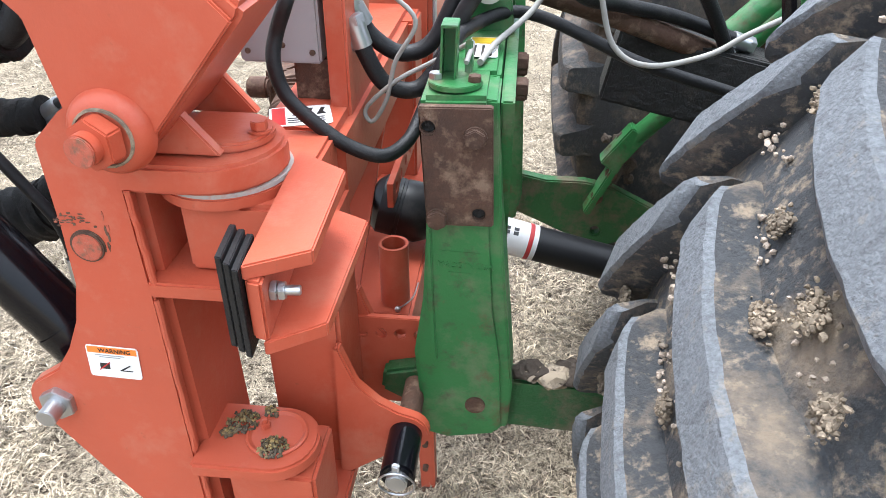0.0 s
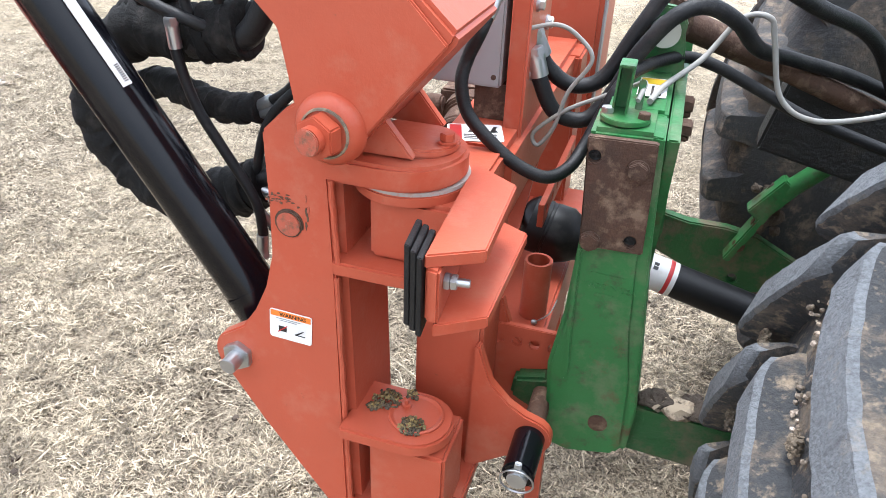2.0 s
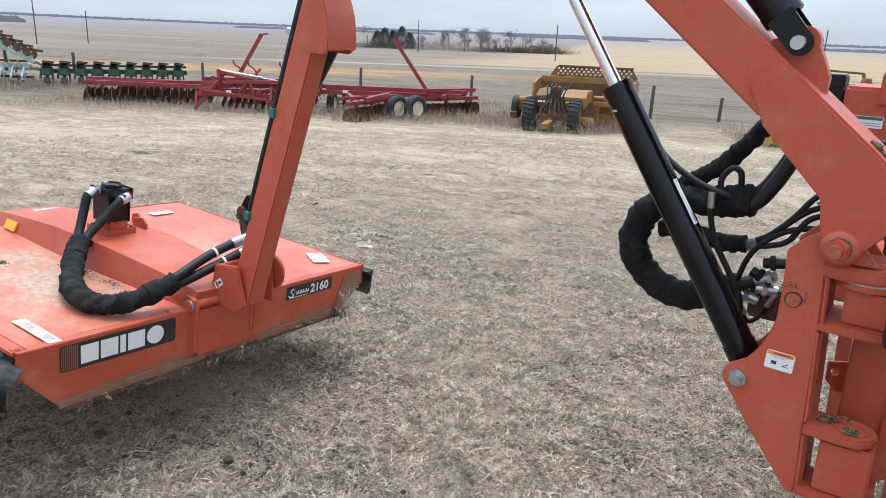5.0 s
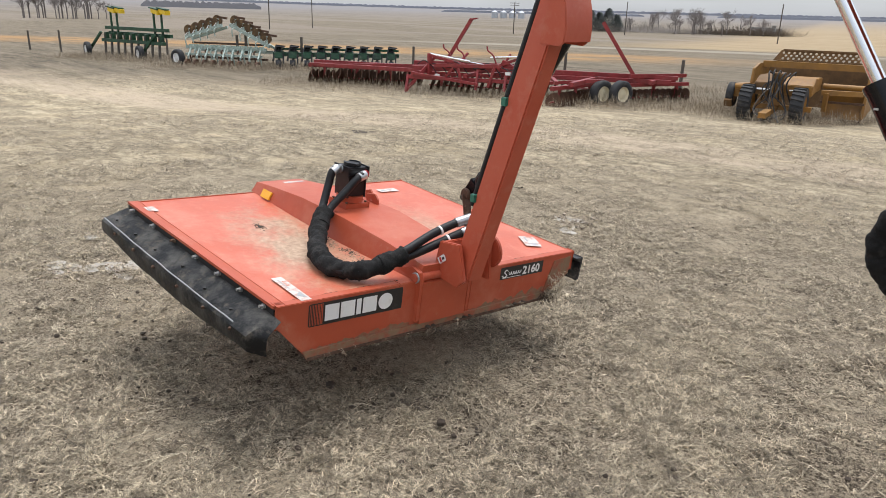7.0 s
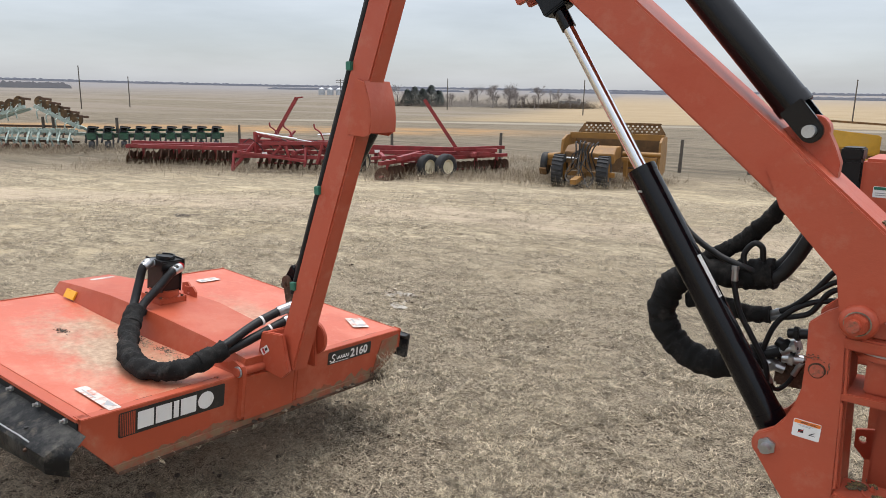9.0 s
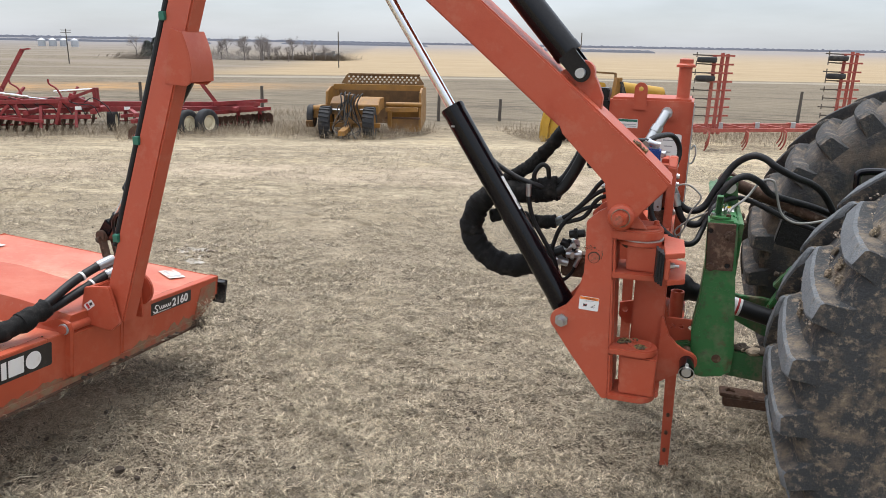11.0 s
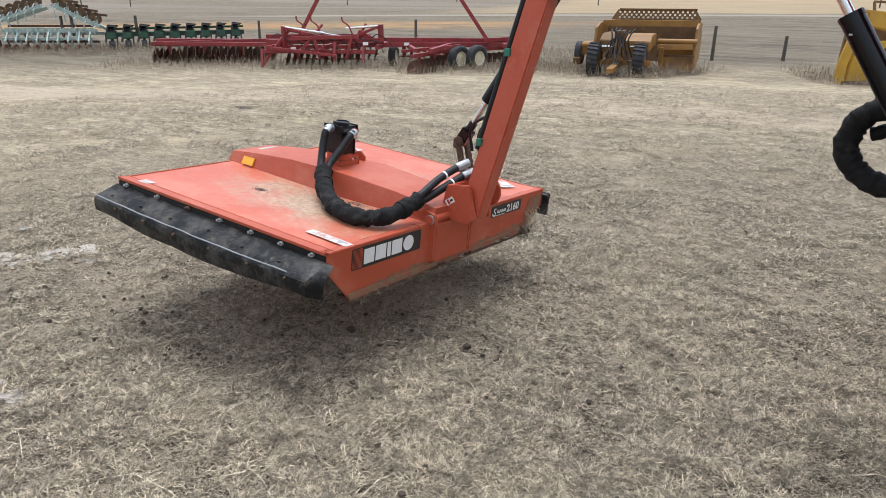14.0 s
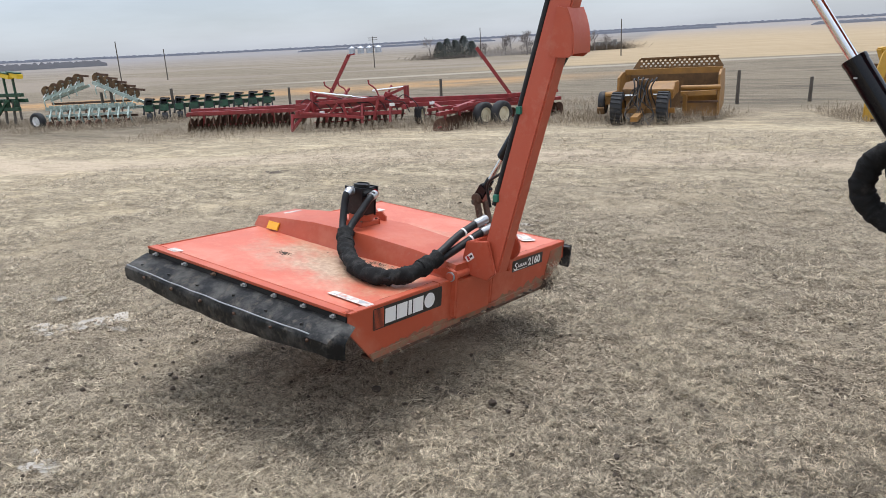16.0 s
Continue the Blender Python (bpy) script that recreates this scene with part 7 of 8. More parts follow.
def gang(parent, f, s0, g0, s1, g1, count, h=0.27):
    """A row of discs on one shaft, below a beam."""
    a, b = f.at(s0, g0, h), f.at(s1, g1, h)
    d = (b - a).normalized()
    g = part("gang_shaft", bar(rod(B(), a, b, 0.03, 8), f.at(s0, g0, h + 0.42), f.at(s1, g1, h + 0.42), 0.12, 0.12), M_RED, parent)
    for k in range(count):
        ob = new("disc", DISC)
        ob.parent = g
        m = Matrix.Translation(a.lerp(b, (k + 0.5) / count) - ROOTS[parent]) @ d.to_track_quat("Z", "Y").to_matrix().to_4x4() @ Matrix.Rotation(0.25, 4, "X")
        ob.matrix_basis = m
    for k in range(3):
        p = a.lerp(b, (k + 0.5) / 3)
        part("hanger", bar(B(), p, p + Vector((0, 0, 0.42)), 0.05, 0.12, up=d), M_RED, parent)
    return g


F = Row(-26.5, 14.6, 0.866, 0.5)
DH = thing("disc_harrow", F.at(7, 0, 0), "dark red folding disc harrow parked in dry weeds", "disc harrow", "parked implements")
for s0, g0, s1, g1, z, w in ((0.0, 0.4, 6.0, 0.4, 0.80, 0.16), (1.0, -0.9, 5.6, -0.9, 0.78, 0.14), (5.4, 0.2, 14.3, 0.4, 0.82, 0.2), (8.2, -1.2, 14.2, -0.6, 0.80, 0.16), (5.2, -1.9, 9.2, -1.7, 0.62, 0.14),
                             (5.4, -2.0, 5.6, 1.4, 0.75, 0.14), (7.4, -2.0, 7.2, 1.6, 0.75, 0.14), (9.3, -1.8, 9.2, 1.6, 0.78, 0.16), (11.4, -3.4, 11.9, 0.6, 0.80, 0.16), (13.6, -1.2, 13.9, 1.2, 0.80, 0.14), (3.0, -0.9, 3.0, 0.6, 0.78, 0.12)):
    part("frame_beam", bar(B(), F.at(s0, g0, z), F.at(s1, g1, z), w, w * 0.9), M_RED, DH, bevel=0.01)
for a in ((0.1, -0.2, 4.4, -0.1, 19), (0.6, 1.2, 4.6, 1.0, 16), (5.2, 1.2, 8.6, 1.4, 14), (5.6, -0.8, 8.4, -0.6, 12), (10.9, -3.9, 11.9, -1.3, 11), (9.4, 0.4, 11.6, 1.2, 9), (12.6, -1.4, 14.7, 0.6, 12)):
    gang(DH, F, *a)
for s0, g0, z0, s1, g1, z1, w in ((5.2, -2.1, 0.15, 6.0, -1.4, 1.3, 0.10), (6.0, -1.4, 1.3, 7.4, 0.2, 0.9, 0.08), (6.6, -1.8, 0.7, 7.0, -0.6, 1.45, 0.07), (8.4, -1.4, 0.8, 8.7, -0.9, 1.5, 0.06), (5.9, -1.6, 0.7, 5.9, -1.6, 1.45, 0.12), (9.3, -1.2, 0.8, 9.3, -1.2, 1.5, 0.14),
                                  (5.2, -2.1, 0.1, 5.2, -1.9, 0.7, 0.09), (8.8, -1.9, 0.3, 8.8, -1.7, 0.9, 0.08), (7.8, -2.0, 0.3, 7.8, -1.8, 0.95, 0.08)):
    part("strut", bar(B(), F.at(s0, g0, z0), F.at(s1, g1, z1), w, w), M_RED, DH)
part("hydraulic_ram", rod(rod(B(), F.at(5.9, -1.6, 1.42), F.at(7.2, -1.0, 1.18), 0.05, 10), F.at(7.0, -1.1, 1.2), F.at(8.0, -0.6, 1.02), 0.03, 10), M_CHROME, DH, "bright hydraulic ram")
part("hydraulic_ram", rod(B(), F.at(9.3, -1.2, 1.45), F.at(8.0, -1.0, 1.35), 0.04, 10), M_CHROME, DH)
part("raised_tongue", bar(bar(B(), (-21.05, 17.1, -0.3), (-20.18, 17.75, 1.52), 0.12, 0.12), (-20.22, 17.72, 1.50), (-20.0, 17.88, 1.54), 0.18, 0.05), M_RED, DH, "red pole standing up")
part("raised_tongue", bar(B(), (-14.75, 20.5, -0.35), (-15.71, 19.63, 1.54), 0.12, 0.12), M_RED, DH, "red pole standing up")
for s0, g0, z0, s1, g1, z1, w in ((0.2, -0.3, 0.74, 5.4, -0.5, 0.92, 0.11), (4.6, 0.1, 0.98, 8.6, 0.1, 1.02, 0.16), (5.2, -1.5, 0.92, 9.4, -1.3, 0.98, 0.14), (9.2, -0.9, 0.98, 14.4, -0.3, 0.92, 0.13), (10.3, -2.6, 0.72, 12.2, -2.0, 0.86, 0.10),
                                  (6.5, -2.0, 0.5, 6.9, -1.9, 1.0, 0.07), (7.3, -2.0, 0.4, 7.1, -1.9, 1.0, 0.07), (8.2, -1.9, 0.4, 8.4, -1.8, 1.1, 0.08), (5.9, -1.6, 1.4, 7.6, -1.5, 1.0, 0.08), (9.3, -1.2, 1.45, 8.1, -1.4, 1.0, 0.09), (9.3, -1.2, 0.85, 8.5, -1.2, 1.25, 0.16),
                                  (5.5, -2.0, 0.75, 7.9, -2.05, 0.5, 0.09), (6.2, -1.7, 1.05, 8.6, -1.7, 1.12, 0.12), (10.2, -0.8, 0.75, 10.9, -3.2, 0.8, 0.12), (12.9, -1.0, 0.98, 14.6, 0.4, 0.98, 0.12)):
    part("frame_beam", bar(B(), F.at(s0, g0, z0), F.at(s1, g1, z1), w, w), M_RED, DH)
for s0, g0 in ((7.1, -1.0), (8.3, -1.2), (6.5, -0.8)):
    part("crank_lever", tube(B(), [F.at(s0, g0, 1.1), F.at(s0 - 0.15, g0, 1.45), F.at(s0 - 0.35, g0, 1.60), F.at(s0 - 0.38, g0, 1.75)], 0.03, 6, 4), M_RED, DH)
for k in range(10):
    s0 = 5.4 + 0.4 * k
    part("hose", tube(B(), [F.at(s0, -1.5, 1.05), F.at(s0 + 0.3, -1.6, 1.2 - 0.1 * (k % 3)), F.at(s0 + 0.7, -1.7, 0.95), F.at(s0 + 0.9, -1.75, 0.6)], 0.016, 6, 4), M_RUBBER, DH)
for k in range(16):
    s0 = 0.3 + 0.32 * k
    part("scraper_arm", bar(B(), F.at(s0, -0.25, 0.78), F.at(s0 + 0.1, -0.55, 0.35), 0.03, 0.05), M_DISC, DH)
for k, s in enumerate((12.15, 12.75)):
    wheel(DH, F.at(s, -2.0 + 0.2 * k, 0.44), F.e * 0.8 - F.g * 0.6, 0.44, 0.30, M_RIM, "black implement tyre on a cream rim")
wheel(DH, F.at(9.6, -0.6, 0.38), F.e, 0.38, 0.26, M_RIM)
for s, g, z in ((6.3, -1.75, 0.72), (8.9, -1.75, 0.9), (10.2, -1.05, 0.84)):
    part("white_plate", box(B(), (-0.09, -0.012, -0.05), (0.09, 0.012, 0.05), Matrix.Translation(F.at(s, g - 0.1, z)) @ F.m().to_3x3().to_4x4()), M_WHITE, DH)

# ---- pull scraper ----
F = Row(-10.3, 19.6, 0.96, 0.28)
SC = thing("pull_scraper", F.at(1.2, 2.2, 0), "weathered yellow earth scraper with a perforated top guard", "earth scraper", "parked implements")
for s in (0.0, 1.36):
    wheel(SC, F.at(s, 0.1, 0.49), F.e, 0.49, 0.36, M_CONSTR, "lugged black scraper tyre")
    for k in range(22):
        a = 2 * math.pi * k / 22
        c = F.at(s, 0.1, 0.49) + (F.g * math.cos(a) + Vector((0, 0, 1)) * math.sin(a)) * 0.49
        t = F.g * -math.sin(a) + Vector((0, 0, 1)) * math.cos(a)
        part("tread_bar", bar(B(), c - F.e * 0.16, c + F.e * 0.16 + t * 0.05, 0.07, 0.05, up=(c - F.at(s, 0.1, 0.49))), M_FARTYRE, SC)
part("axle", bar(B(), F.at(-0.3, 0.1, 0.49), F.at(1.7, 0.1, 0.49), 0.16, 0.16), M_CONSTR, SC)
sh = lambda pts, s0, s1: prism(B(), pts, s0, s1, "x", m=F.m())
side_o = [(1.7, 0.12), (4.2, 0.25), (4.5, 0.7), (4.3, 1.65), (2.6, 1.70), (1.9, 1.55), (1.7, 0.6)]
part("side_plate", sh(side_o, -0.45, -0.38), M_CONSTR, SC)
part("side_plate", sh(side_o, 2.85, 2.92), M_CONSTR, SC)
# shade of the open bowl is in this darker yellow
part("bowl_back", sh([(3.9, 0.15), (4.1, 0.15), (4.35, 1.7), (4.2, 1.7)], -0.38, 2.85), M_CONSTR_DARK, SC)
part("apron", sh([(1.75, 0.08), (1.85, 0.08), (2.2, 0.55), (1.95, 0.98), (1.88, 0.98), (2.05, 0.55)], 1.75, 2.85), M_CONSTR, SC)
part("blade", sh([(1.6, 0.03), (2.1, 0.03), (2.1, 0.08), (1.6, 0.06)], -0.38, 2.85), M_RUST, SC)
part("cross_tube", rod(B(), F.at(1.7, 1.7, 1.12), F.at(2.95, 1.7, 1.12), 0.09, 14), M_CONSTR, SC, bevel=0.01)
holes = [ring(0.17 + 0.165 * k + (0.08 if r % 2 else 0), 0.085 + 0.10 * r, 0.043, 8) for k in range(16) for r in range(3)]
guard = prism(B(), [(-0.12, 0), (2.97, 0), (2.76, 0.37), (0.09, 0.37)], 0, 0.04, "y", holes=holes, m=F.m() @ Matrix.Translation((-0.05, 3.4, 1.78)) @ Matrix.Rotation(radians(-8), 4, "X"))
part("perforated_guard", guard, M_CONSTR_DARK, SC, "top guard with rows of round holes")
part("guard_rail", bar(bar(B(), F.at(-0.05, 3.38, 1.76), F.at(2.9, 3.38, 1.76), 0.1, 0.1), F.at(0.1, 3.45, 2.16), F.at(2.75, 3.45, 2.16), 0.08, 0.06), M_CONSTR_DARK, SC)
part("top_beam", bar(B(), F.at(-0.4, 3.2, 1.66), F.at(2.9, 3.2, 1.66), 0.2, 0.22), M_CONSTR, SC)
neck = sh([(0.1, 0.85), (0.9, 1.05), (1.9, 1.05), (1.9, 1.42), (0.6, 1.45), (0.1, 1.25)], 0.05, 0.62)
part("neck_box", neck, M_CONSTR_DARK, SC, bevel=0.02)
part("neck_box", sh([(0.3, 0.85), (1.0, 0.95), (1.9, 0.95), (1.9, 1.38), (0.7, 1.40), (0.3, 1.20)], 0.80, 1.62), M_CONSTR, SC, bevel=0.02)
part("neck_post", sh([(-0.1, 0.55), (0.15, 0.55), (0.25, 1.45), (0.05, 1.45)], 0.58, 0.84), M_CONSTR, SC, bevel=0.02)
for s in (0.33, 1.2):
    part("white_plate", sh([(0.06 if s < 1 else 0.27, 1.02), (0.08 if s < 1 else 0.29, 1.02), (0.24 if s < 1 else 0.45, 1.22), (0.22 if s < 1 else 0.43, 1.22)], s - 0.2, s + 0.2), M_WHITE, SC)
part("hitch_tongue", bar(B(), F.at(0.7, 0.0, 0.45), F.at(0.65, -1.3, 0.35), 0.2, 0.16), M_CONSTR, SC)
for k in range(9):
    a = k * 0.7
    pts = [F.at(0.7 + 0.1 * math.sin(a), -0.1, 1.45), F.at(0.62 + 0.25 * math.sin(a * 1.7), -0.35, 1.1), F.at(0.7 + 0.45 * math.sin(a * 2.3), -0.6, 0.45), F.at(0.8 + 0.3 * math.cos(a), -0.9, 0.12)]
    part("hose", tube(B(), pts, 0.016, 6, 5), M_RUBBER if k % 3 else M_POST, SC)
for k in range(6):
    a = k * 1.3
    pts = [F.at(0.5 + 0.12 * k, 0.3, 1.5), F.at(0.45 + 0.14 * k, -0.1, 1.62 + 0.05 * math.sin(a)), F.at(0.5 + 0.1 * k, -0.3, 1.25), F.at(0.35 + 0.16 * k, -0.2, 0.7)]
    part("hose", tube(B(), pts, 0.022, 6, 5), M_RUBBER, SC)
part("valve_box", sh([(-0.15, 1.30), (0.25, 1.30), (0.25, 1.60), (-0.15, 1.58)], 0.55, 0.88), M_CONSTR_DARK, SC, "dirty valve box on the neck", bevel=0.02)
wheel(SC, F.at(-0.62, 0.85, 0.62), F.e, 0.36, 0.22, M_CONSTR_DARK, "dark spare tyre on the side arm")
part("tilt_arm", bar(bar(B(), F.at(1.75, 1.2, 0.95), F.at(2.85, 1.2, 0.98), 0.14, 0.16), F.at(1.9, 1.1, 0.35), F.at(1.9, 1.1, 0.95), 0.12, 0.1), M_CONSTR, SC)
part("rub_rail", bar(B(), F.at(1.7, 1.55, 0.62), F.at(2.9, 1.55, 0.62), 0.07, 0.07), M_RUST, SC)
part("side_arm", bar(B(), F.at(-0.5, 0.6, 0.9), F.at(-0.5, 2.4, 0.8), 0.25, 0.45), M_CONSTR, SC)
part("side_ram", rod(B(), F.at(-0.55, 0.4, 1.05), F.at(0.5, 0.35, 1.05), 0.09, 10), M_CONSTR, SC)
part("push_block", bar(B(), F.at(-0.72, 0.4, 0.45), F.at(-0.72, 1.2, 0.85), 0.22, 0.26), M_CONSTR_DARK, SC)

for ob in SC.children:
    if not ob.name.startswith(("tyre", "tread", "rim")):
        ob.data.transform(Matrix.Diagonal((0.95, 0.95, 0.86, 1)))

F = Row(-4.05, 22.0, 0.79, 0.61)
SC2 = thing("pull_scraper", F.at(2.0, 1.0, 0), "dull yellow earth scraper with an open bowl and hoses", "earth scraper", "parked implements")
for s0, g0, w in ((0.0, -0.1, 0.10), (0.16, 0.1, 0.14)):
    part("side_blade", prism(B(), [(s0, 0.15), (s0 + 0.08, 0.0), (s0 + 0.30, 0.0), (s0 + 0.28, 0.5), (s0 + 0.62, 1.92), (s0 + 0.46, 1.98), (s0 + 0.36, 1.85), (s0 + 0.02, 0.6)], g0, g0 + w, m=F.m()), M_CONSTR if s0 else M_CONSTR2, SC2, bevel=0.02)
part("top_beam", prism(B(), [(0.45, 1.98), (0.62, 2.02), (2.45, 1.82), (2.45, 1.20), (1.9, 1.32), (0.6, 1.60)], 0.25, 0.55, m=F.m()), M_CONSTR2, SC2, bevel=0.04)
# back wall in the shaded yellow, dark as the bowl's recess
part("bowl_back", prism(B(), [(0.9, 0.15), (4.1, 0.15), (4.1, 1.25), (1.0, 1.5)], 1.6, 1.7, m=F.m()), M_CONSTR_DARK, SC2)
part("mid_beam", box(B(), (0.5, -0.05, 0.98), (2.45, 0.15, 1.18), F.m()), M_CONSTR2, SC2, bevel=0.02)
part("apron", prism(B(), [(0.30, 0.10), (1.45, 0.10), (1.55, 0.82), (0.42, 0.82)], -0.10, 0.05, m=F.m()), M_CONSTR2, SC2, bevel=0.02)
part("blade", box(B(), (0.2, -0.16, 0.02), (2.4, -0.06, 0.10), F.m()), M_RUST, SC2)
part("neck_post", prism(B(), [(2.22, 0.6), (2.42, 0.6), (2.58, 2.02), (2.40, 2.02)], -0.5, -0.25, m=F.m()), M_CONSTR, SC2, bevel=0.02)
part("yoke_tube", rod(B(), F.at(2.72, 0.0, 1.70), F.at(4.5, 0.1, 1.50), 0.19, 18), M_CONSTR2, SC2, bevel=0.05)
part("yoke_gusset", prism(B(), [(2.62, 1.15), (3.9, 1.40), (3.9, 1.52), (2.75, 1.74)], -0.02, 0.06, m=F.m()), M_CONSTR2, SC2)
part("lower_beam", box(B(), (2.55, -0.1, 0.78), (4.05, 0.1, 0.98), F.m()), M_CONSTR2, SC2, bevel=0.02)
part("lower_beam", box(B(), (3.2, -0.05, 0.34), (4.1, 0.1, 0.64), F.m()), M_CONSTR2, SC2, bevel=0.02)
part("end_leg", bar(bar(B(), F.at(4.5, 0.0, 1.5), F.at(4.02, 0.0, 0.72), 0.14, 0.12), F.at(4.05, -0.05, 1.45), F.at(4.0, -0.05, 0.7), 0.10, 0.10), M_CONSTR, SC2)
part("top_rail", bar(bar(bar(B(), F.at(1.2, 0.8, 2.2), F.at(3.1, 0.8, 2.1), 0.06, 0.06), F.at(3.1, 0.8, 2.1), F.at(3.1, 0.7, 1.75), 0.06, 0.06), F.at(1.2, 0.8, 2.2), F.at(1.2, 0.7, 1.9), 0.06, 0.06), M_CONSTR_DARK, SC2)
for s0, r in ((3.25, 0.50), (1.35, 0.42)):
    wheel(SC2, F.at(s0, -0.55, r), F.e, r, 0.42, M_CONSTR2, "black scraper tyre")
for k in range(9):
    a = k * 0.9
    pts = [F.at(2.5 + 0.05 * math.sin(a), -0.55, 1.9), F.at(2.62 + 0.12 * math.sin(a * 1.7), -0.6, 1.3), F.at(2.65 + 0.2 * math.sin(a * 2.3), -0.65, 0.7), F.at(2.7 + 0.25 * math.cos(a), -0.6, 0.25)]
    part("hose", tube(B(), pts, 0.018, 6, 5), M_RUBBER if k % 2 else M_POST, SC2)

# ---- red field cultivators with folded wings ----
def folded_cultivator(x, y, ex, ey, length, wings, label):
    f = Row(x, y, ex, ey)
    c = thing("field_cultivator", f.at(length / 2, 0, 0), label, "cultivator", "parked implements")
    for g in (0.0, 0.7, 1.4):
        part("frame_bar", bar(B(), f.at(-0.2, g, 0.62), f.at(length, g, 0.62), 0.1, 0.1), M_RED2, c)
    n = int(length / 0.42)
    for k in range(n):
        s = 0.2 + k * 0.42
        g = (0.0, 0.7, 1.4)[k % 3]
        part("shank", tube(B(), [f.at(s, g, 0.62), f.at(s, g - 0.16, 0.55), f.at(s, g - 0.14, 0.25), f.at(s, g + 0.02, 0.03)], 0.022, 6, 4), M_RED2, c)
    for k in range(int(length / 1.2)):
        part("cross_bar", bar(B(), f.at(0.3 + 1.2 * k, -0.05, 0.66), f.at(0.3 + 1.2 * k, 1.5, 0.66), 0.07, 0.07), M_RED2, c)
        part("spring_clamp", box(B(), (-0.06, -0.05, 0), (0.06, 0.05, 0.2), Matrix.Translation(f.at(0.7 + 1.2 * k, 0.1, 0.64))), M_ALU, c)
    for s, tall in wings:
        for ds in (-0.30, -0.05, 0.12):
            part("wing_post", bar(B(), f.at(s + ds, 0.5, 0.45), f.at(s + ds + 0.10, 0.6, tall - abs(ds) * 0.4), 0.09, 0.09), M_RED2, c)
        for k in range(8):
            z = 1.0 + (tall - 1.1) * k / 7
            part("wing_bar", bar(B(), f.at(s - 0.38, 0.52, z), f.at(s + 0.42, 0.58, z), 0.06, 0.05), M_RED2, c)
            part("wing_shank", bar(bar(B(), f.at(s - 0.35, 0.5, z), f.at(s - 0.85 - 0.12 * (k % 2), 0.48, z + 0.02), 0.035, 0.035), f.at(s - 0.85, 0.48, z - 0.05), f.at(s - 0.85, 0.48, z + 0.1), 0.03, 0.03), M_POST, c)
        for z in (tall - 0.22, tall - 0.75):
            wheel(c, f.at(s - 0.5, 0.5, z), (0, 0, 1), 0.28, 0.16, M_RED2, "folded black gauge tyre")
    return c


M_RED2 = material("faded_implement_red", (0.36, 0.075, 0.055), 0.6, shade=0.75, dust=((0.3, 0.2, 0.14), 0.4, 2, 0.5))
folded_cultivator(0.75, 22.0, 0.87, 0.49, 5.6, ((0.75, 2.85), (5.1, 2.95)), "faded red field cultivator with its wings folded up")

# ---- green tool bar with yellow markers ----
F = Row(-48.4, 11.9, 0.962, 0.273)
TB = thing("ridge_cultivator", F.at(3.8, 0, 0), "dark green tool bar cultivator with yellow row markers", "cultivator", "parked implements")
for z, g in ((1.05, 0.0), (1.45, 0.5), (1.75, 0.3)):
    part("tool_bar", bar(B(), F.at(1.3, g, z), F.at(7.3, g, z), 0.18, 0.18), M_DGREEN, TB)
for k in range(9):
    s = 1.6 + 0.66 * k
    part("shank", bar(B(), F.at(s, 0.0, 1.4), F.at(s, -0.1, 0.08), 0.07, 0.12), M_POST, TB)
    part("clamp_plate", box(B(), (-0.16, -0.1, -0.25), (0.16, 0.1, 0.25), Matrix.Translation(F.at(s, 0.1, 1.25))), M_DGREEN, TB)
    part("sweep", bar(B(), F.at(s - 0.12, -0.2, 0.1), F.at(s + 0.12, 0.1, 0.06), 0.16, 0.04), M_CONSTR2, TB)
for s in (1.9, 2.5, 6.1, 6.8):
    part("marker_post", bar(B(), F.at(s, 0.3, 1.0), F.at(s, 0.3, 2.85), 0.1, 0.1), M_DGREEN, TB)
    part("marker_flag", bar(B(), F.at(s, 0.3, 2.80), F.at(s + 0.75, 0.2, 2.68), 0.3, 0.22), M_YELLOWPAINT, TB, "yellow marker")
    part("marker_blade", bar(B(), F.at(s - 0.2, 0.3, 2.95), F.at(s + 0.7, 0.2, 2.85), 0.3, 0.06), M_DGREEN, TB)
for s in (0.0, 5.3):
    wheel(TB, F.at(s + 0.2, -0.4, 0.45), F.g + F.e * 0.3, 0.45, 0.3, M_WHITERIM, "black gauge tyre on a white rim")
    part("wheel_arm", bar(B(), F.at(s + 0.2, -0.2, 0.5), F.at(s + 1.2, 0.0, 1.5), 0.12, 0.12), M_DGREEN, TB)

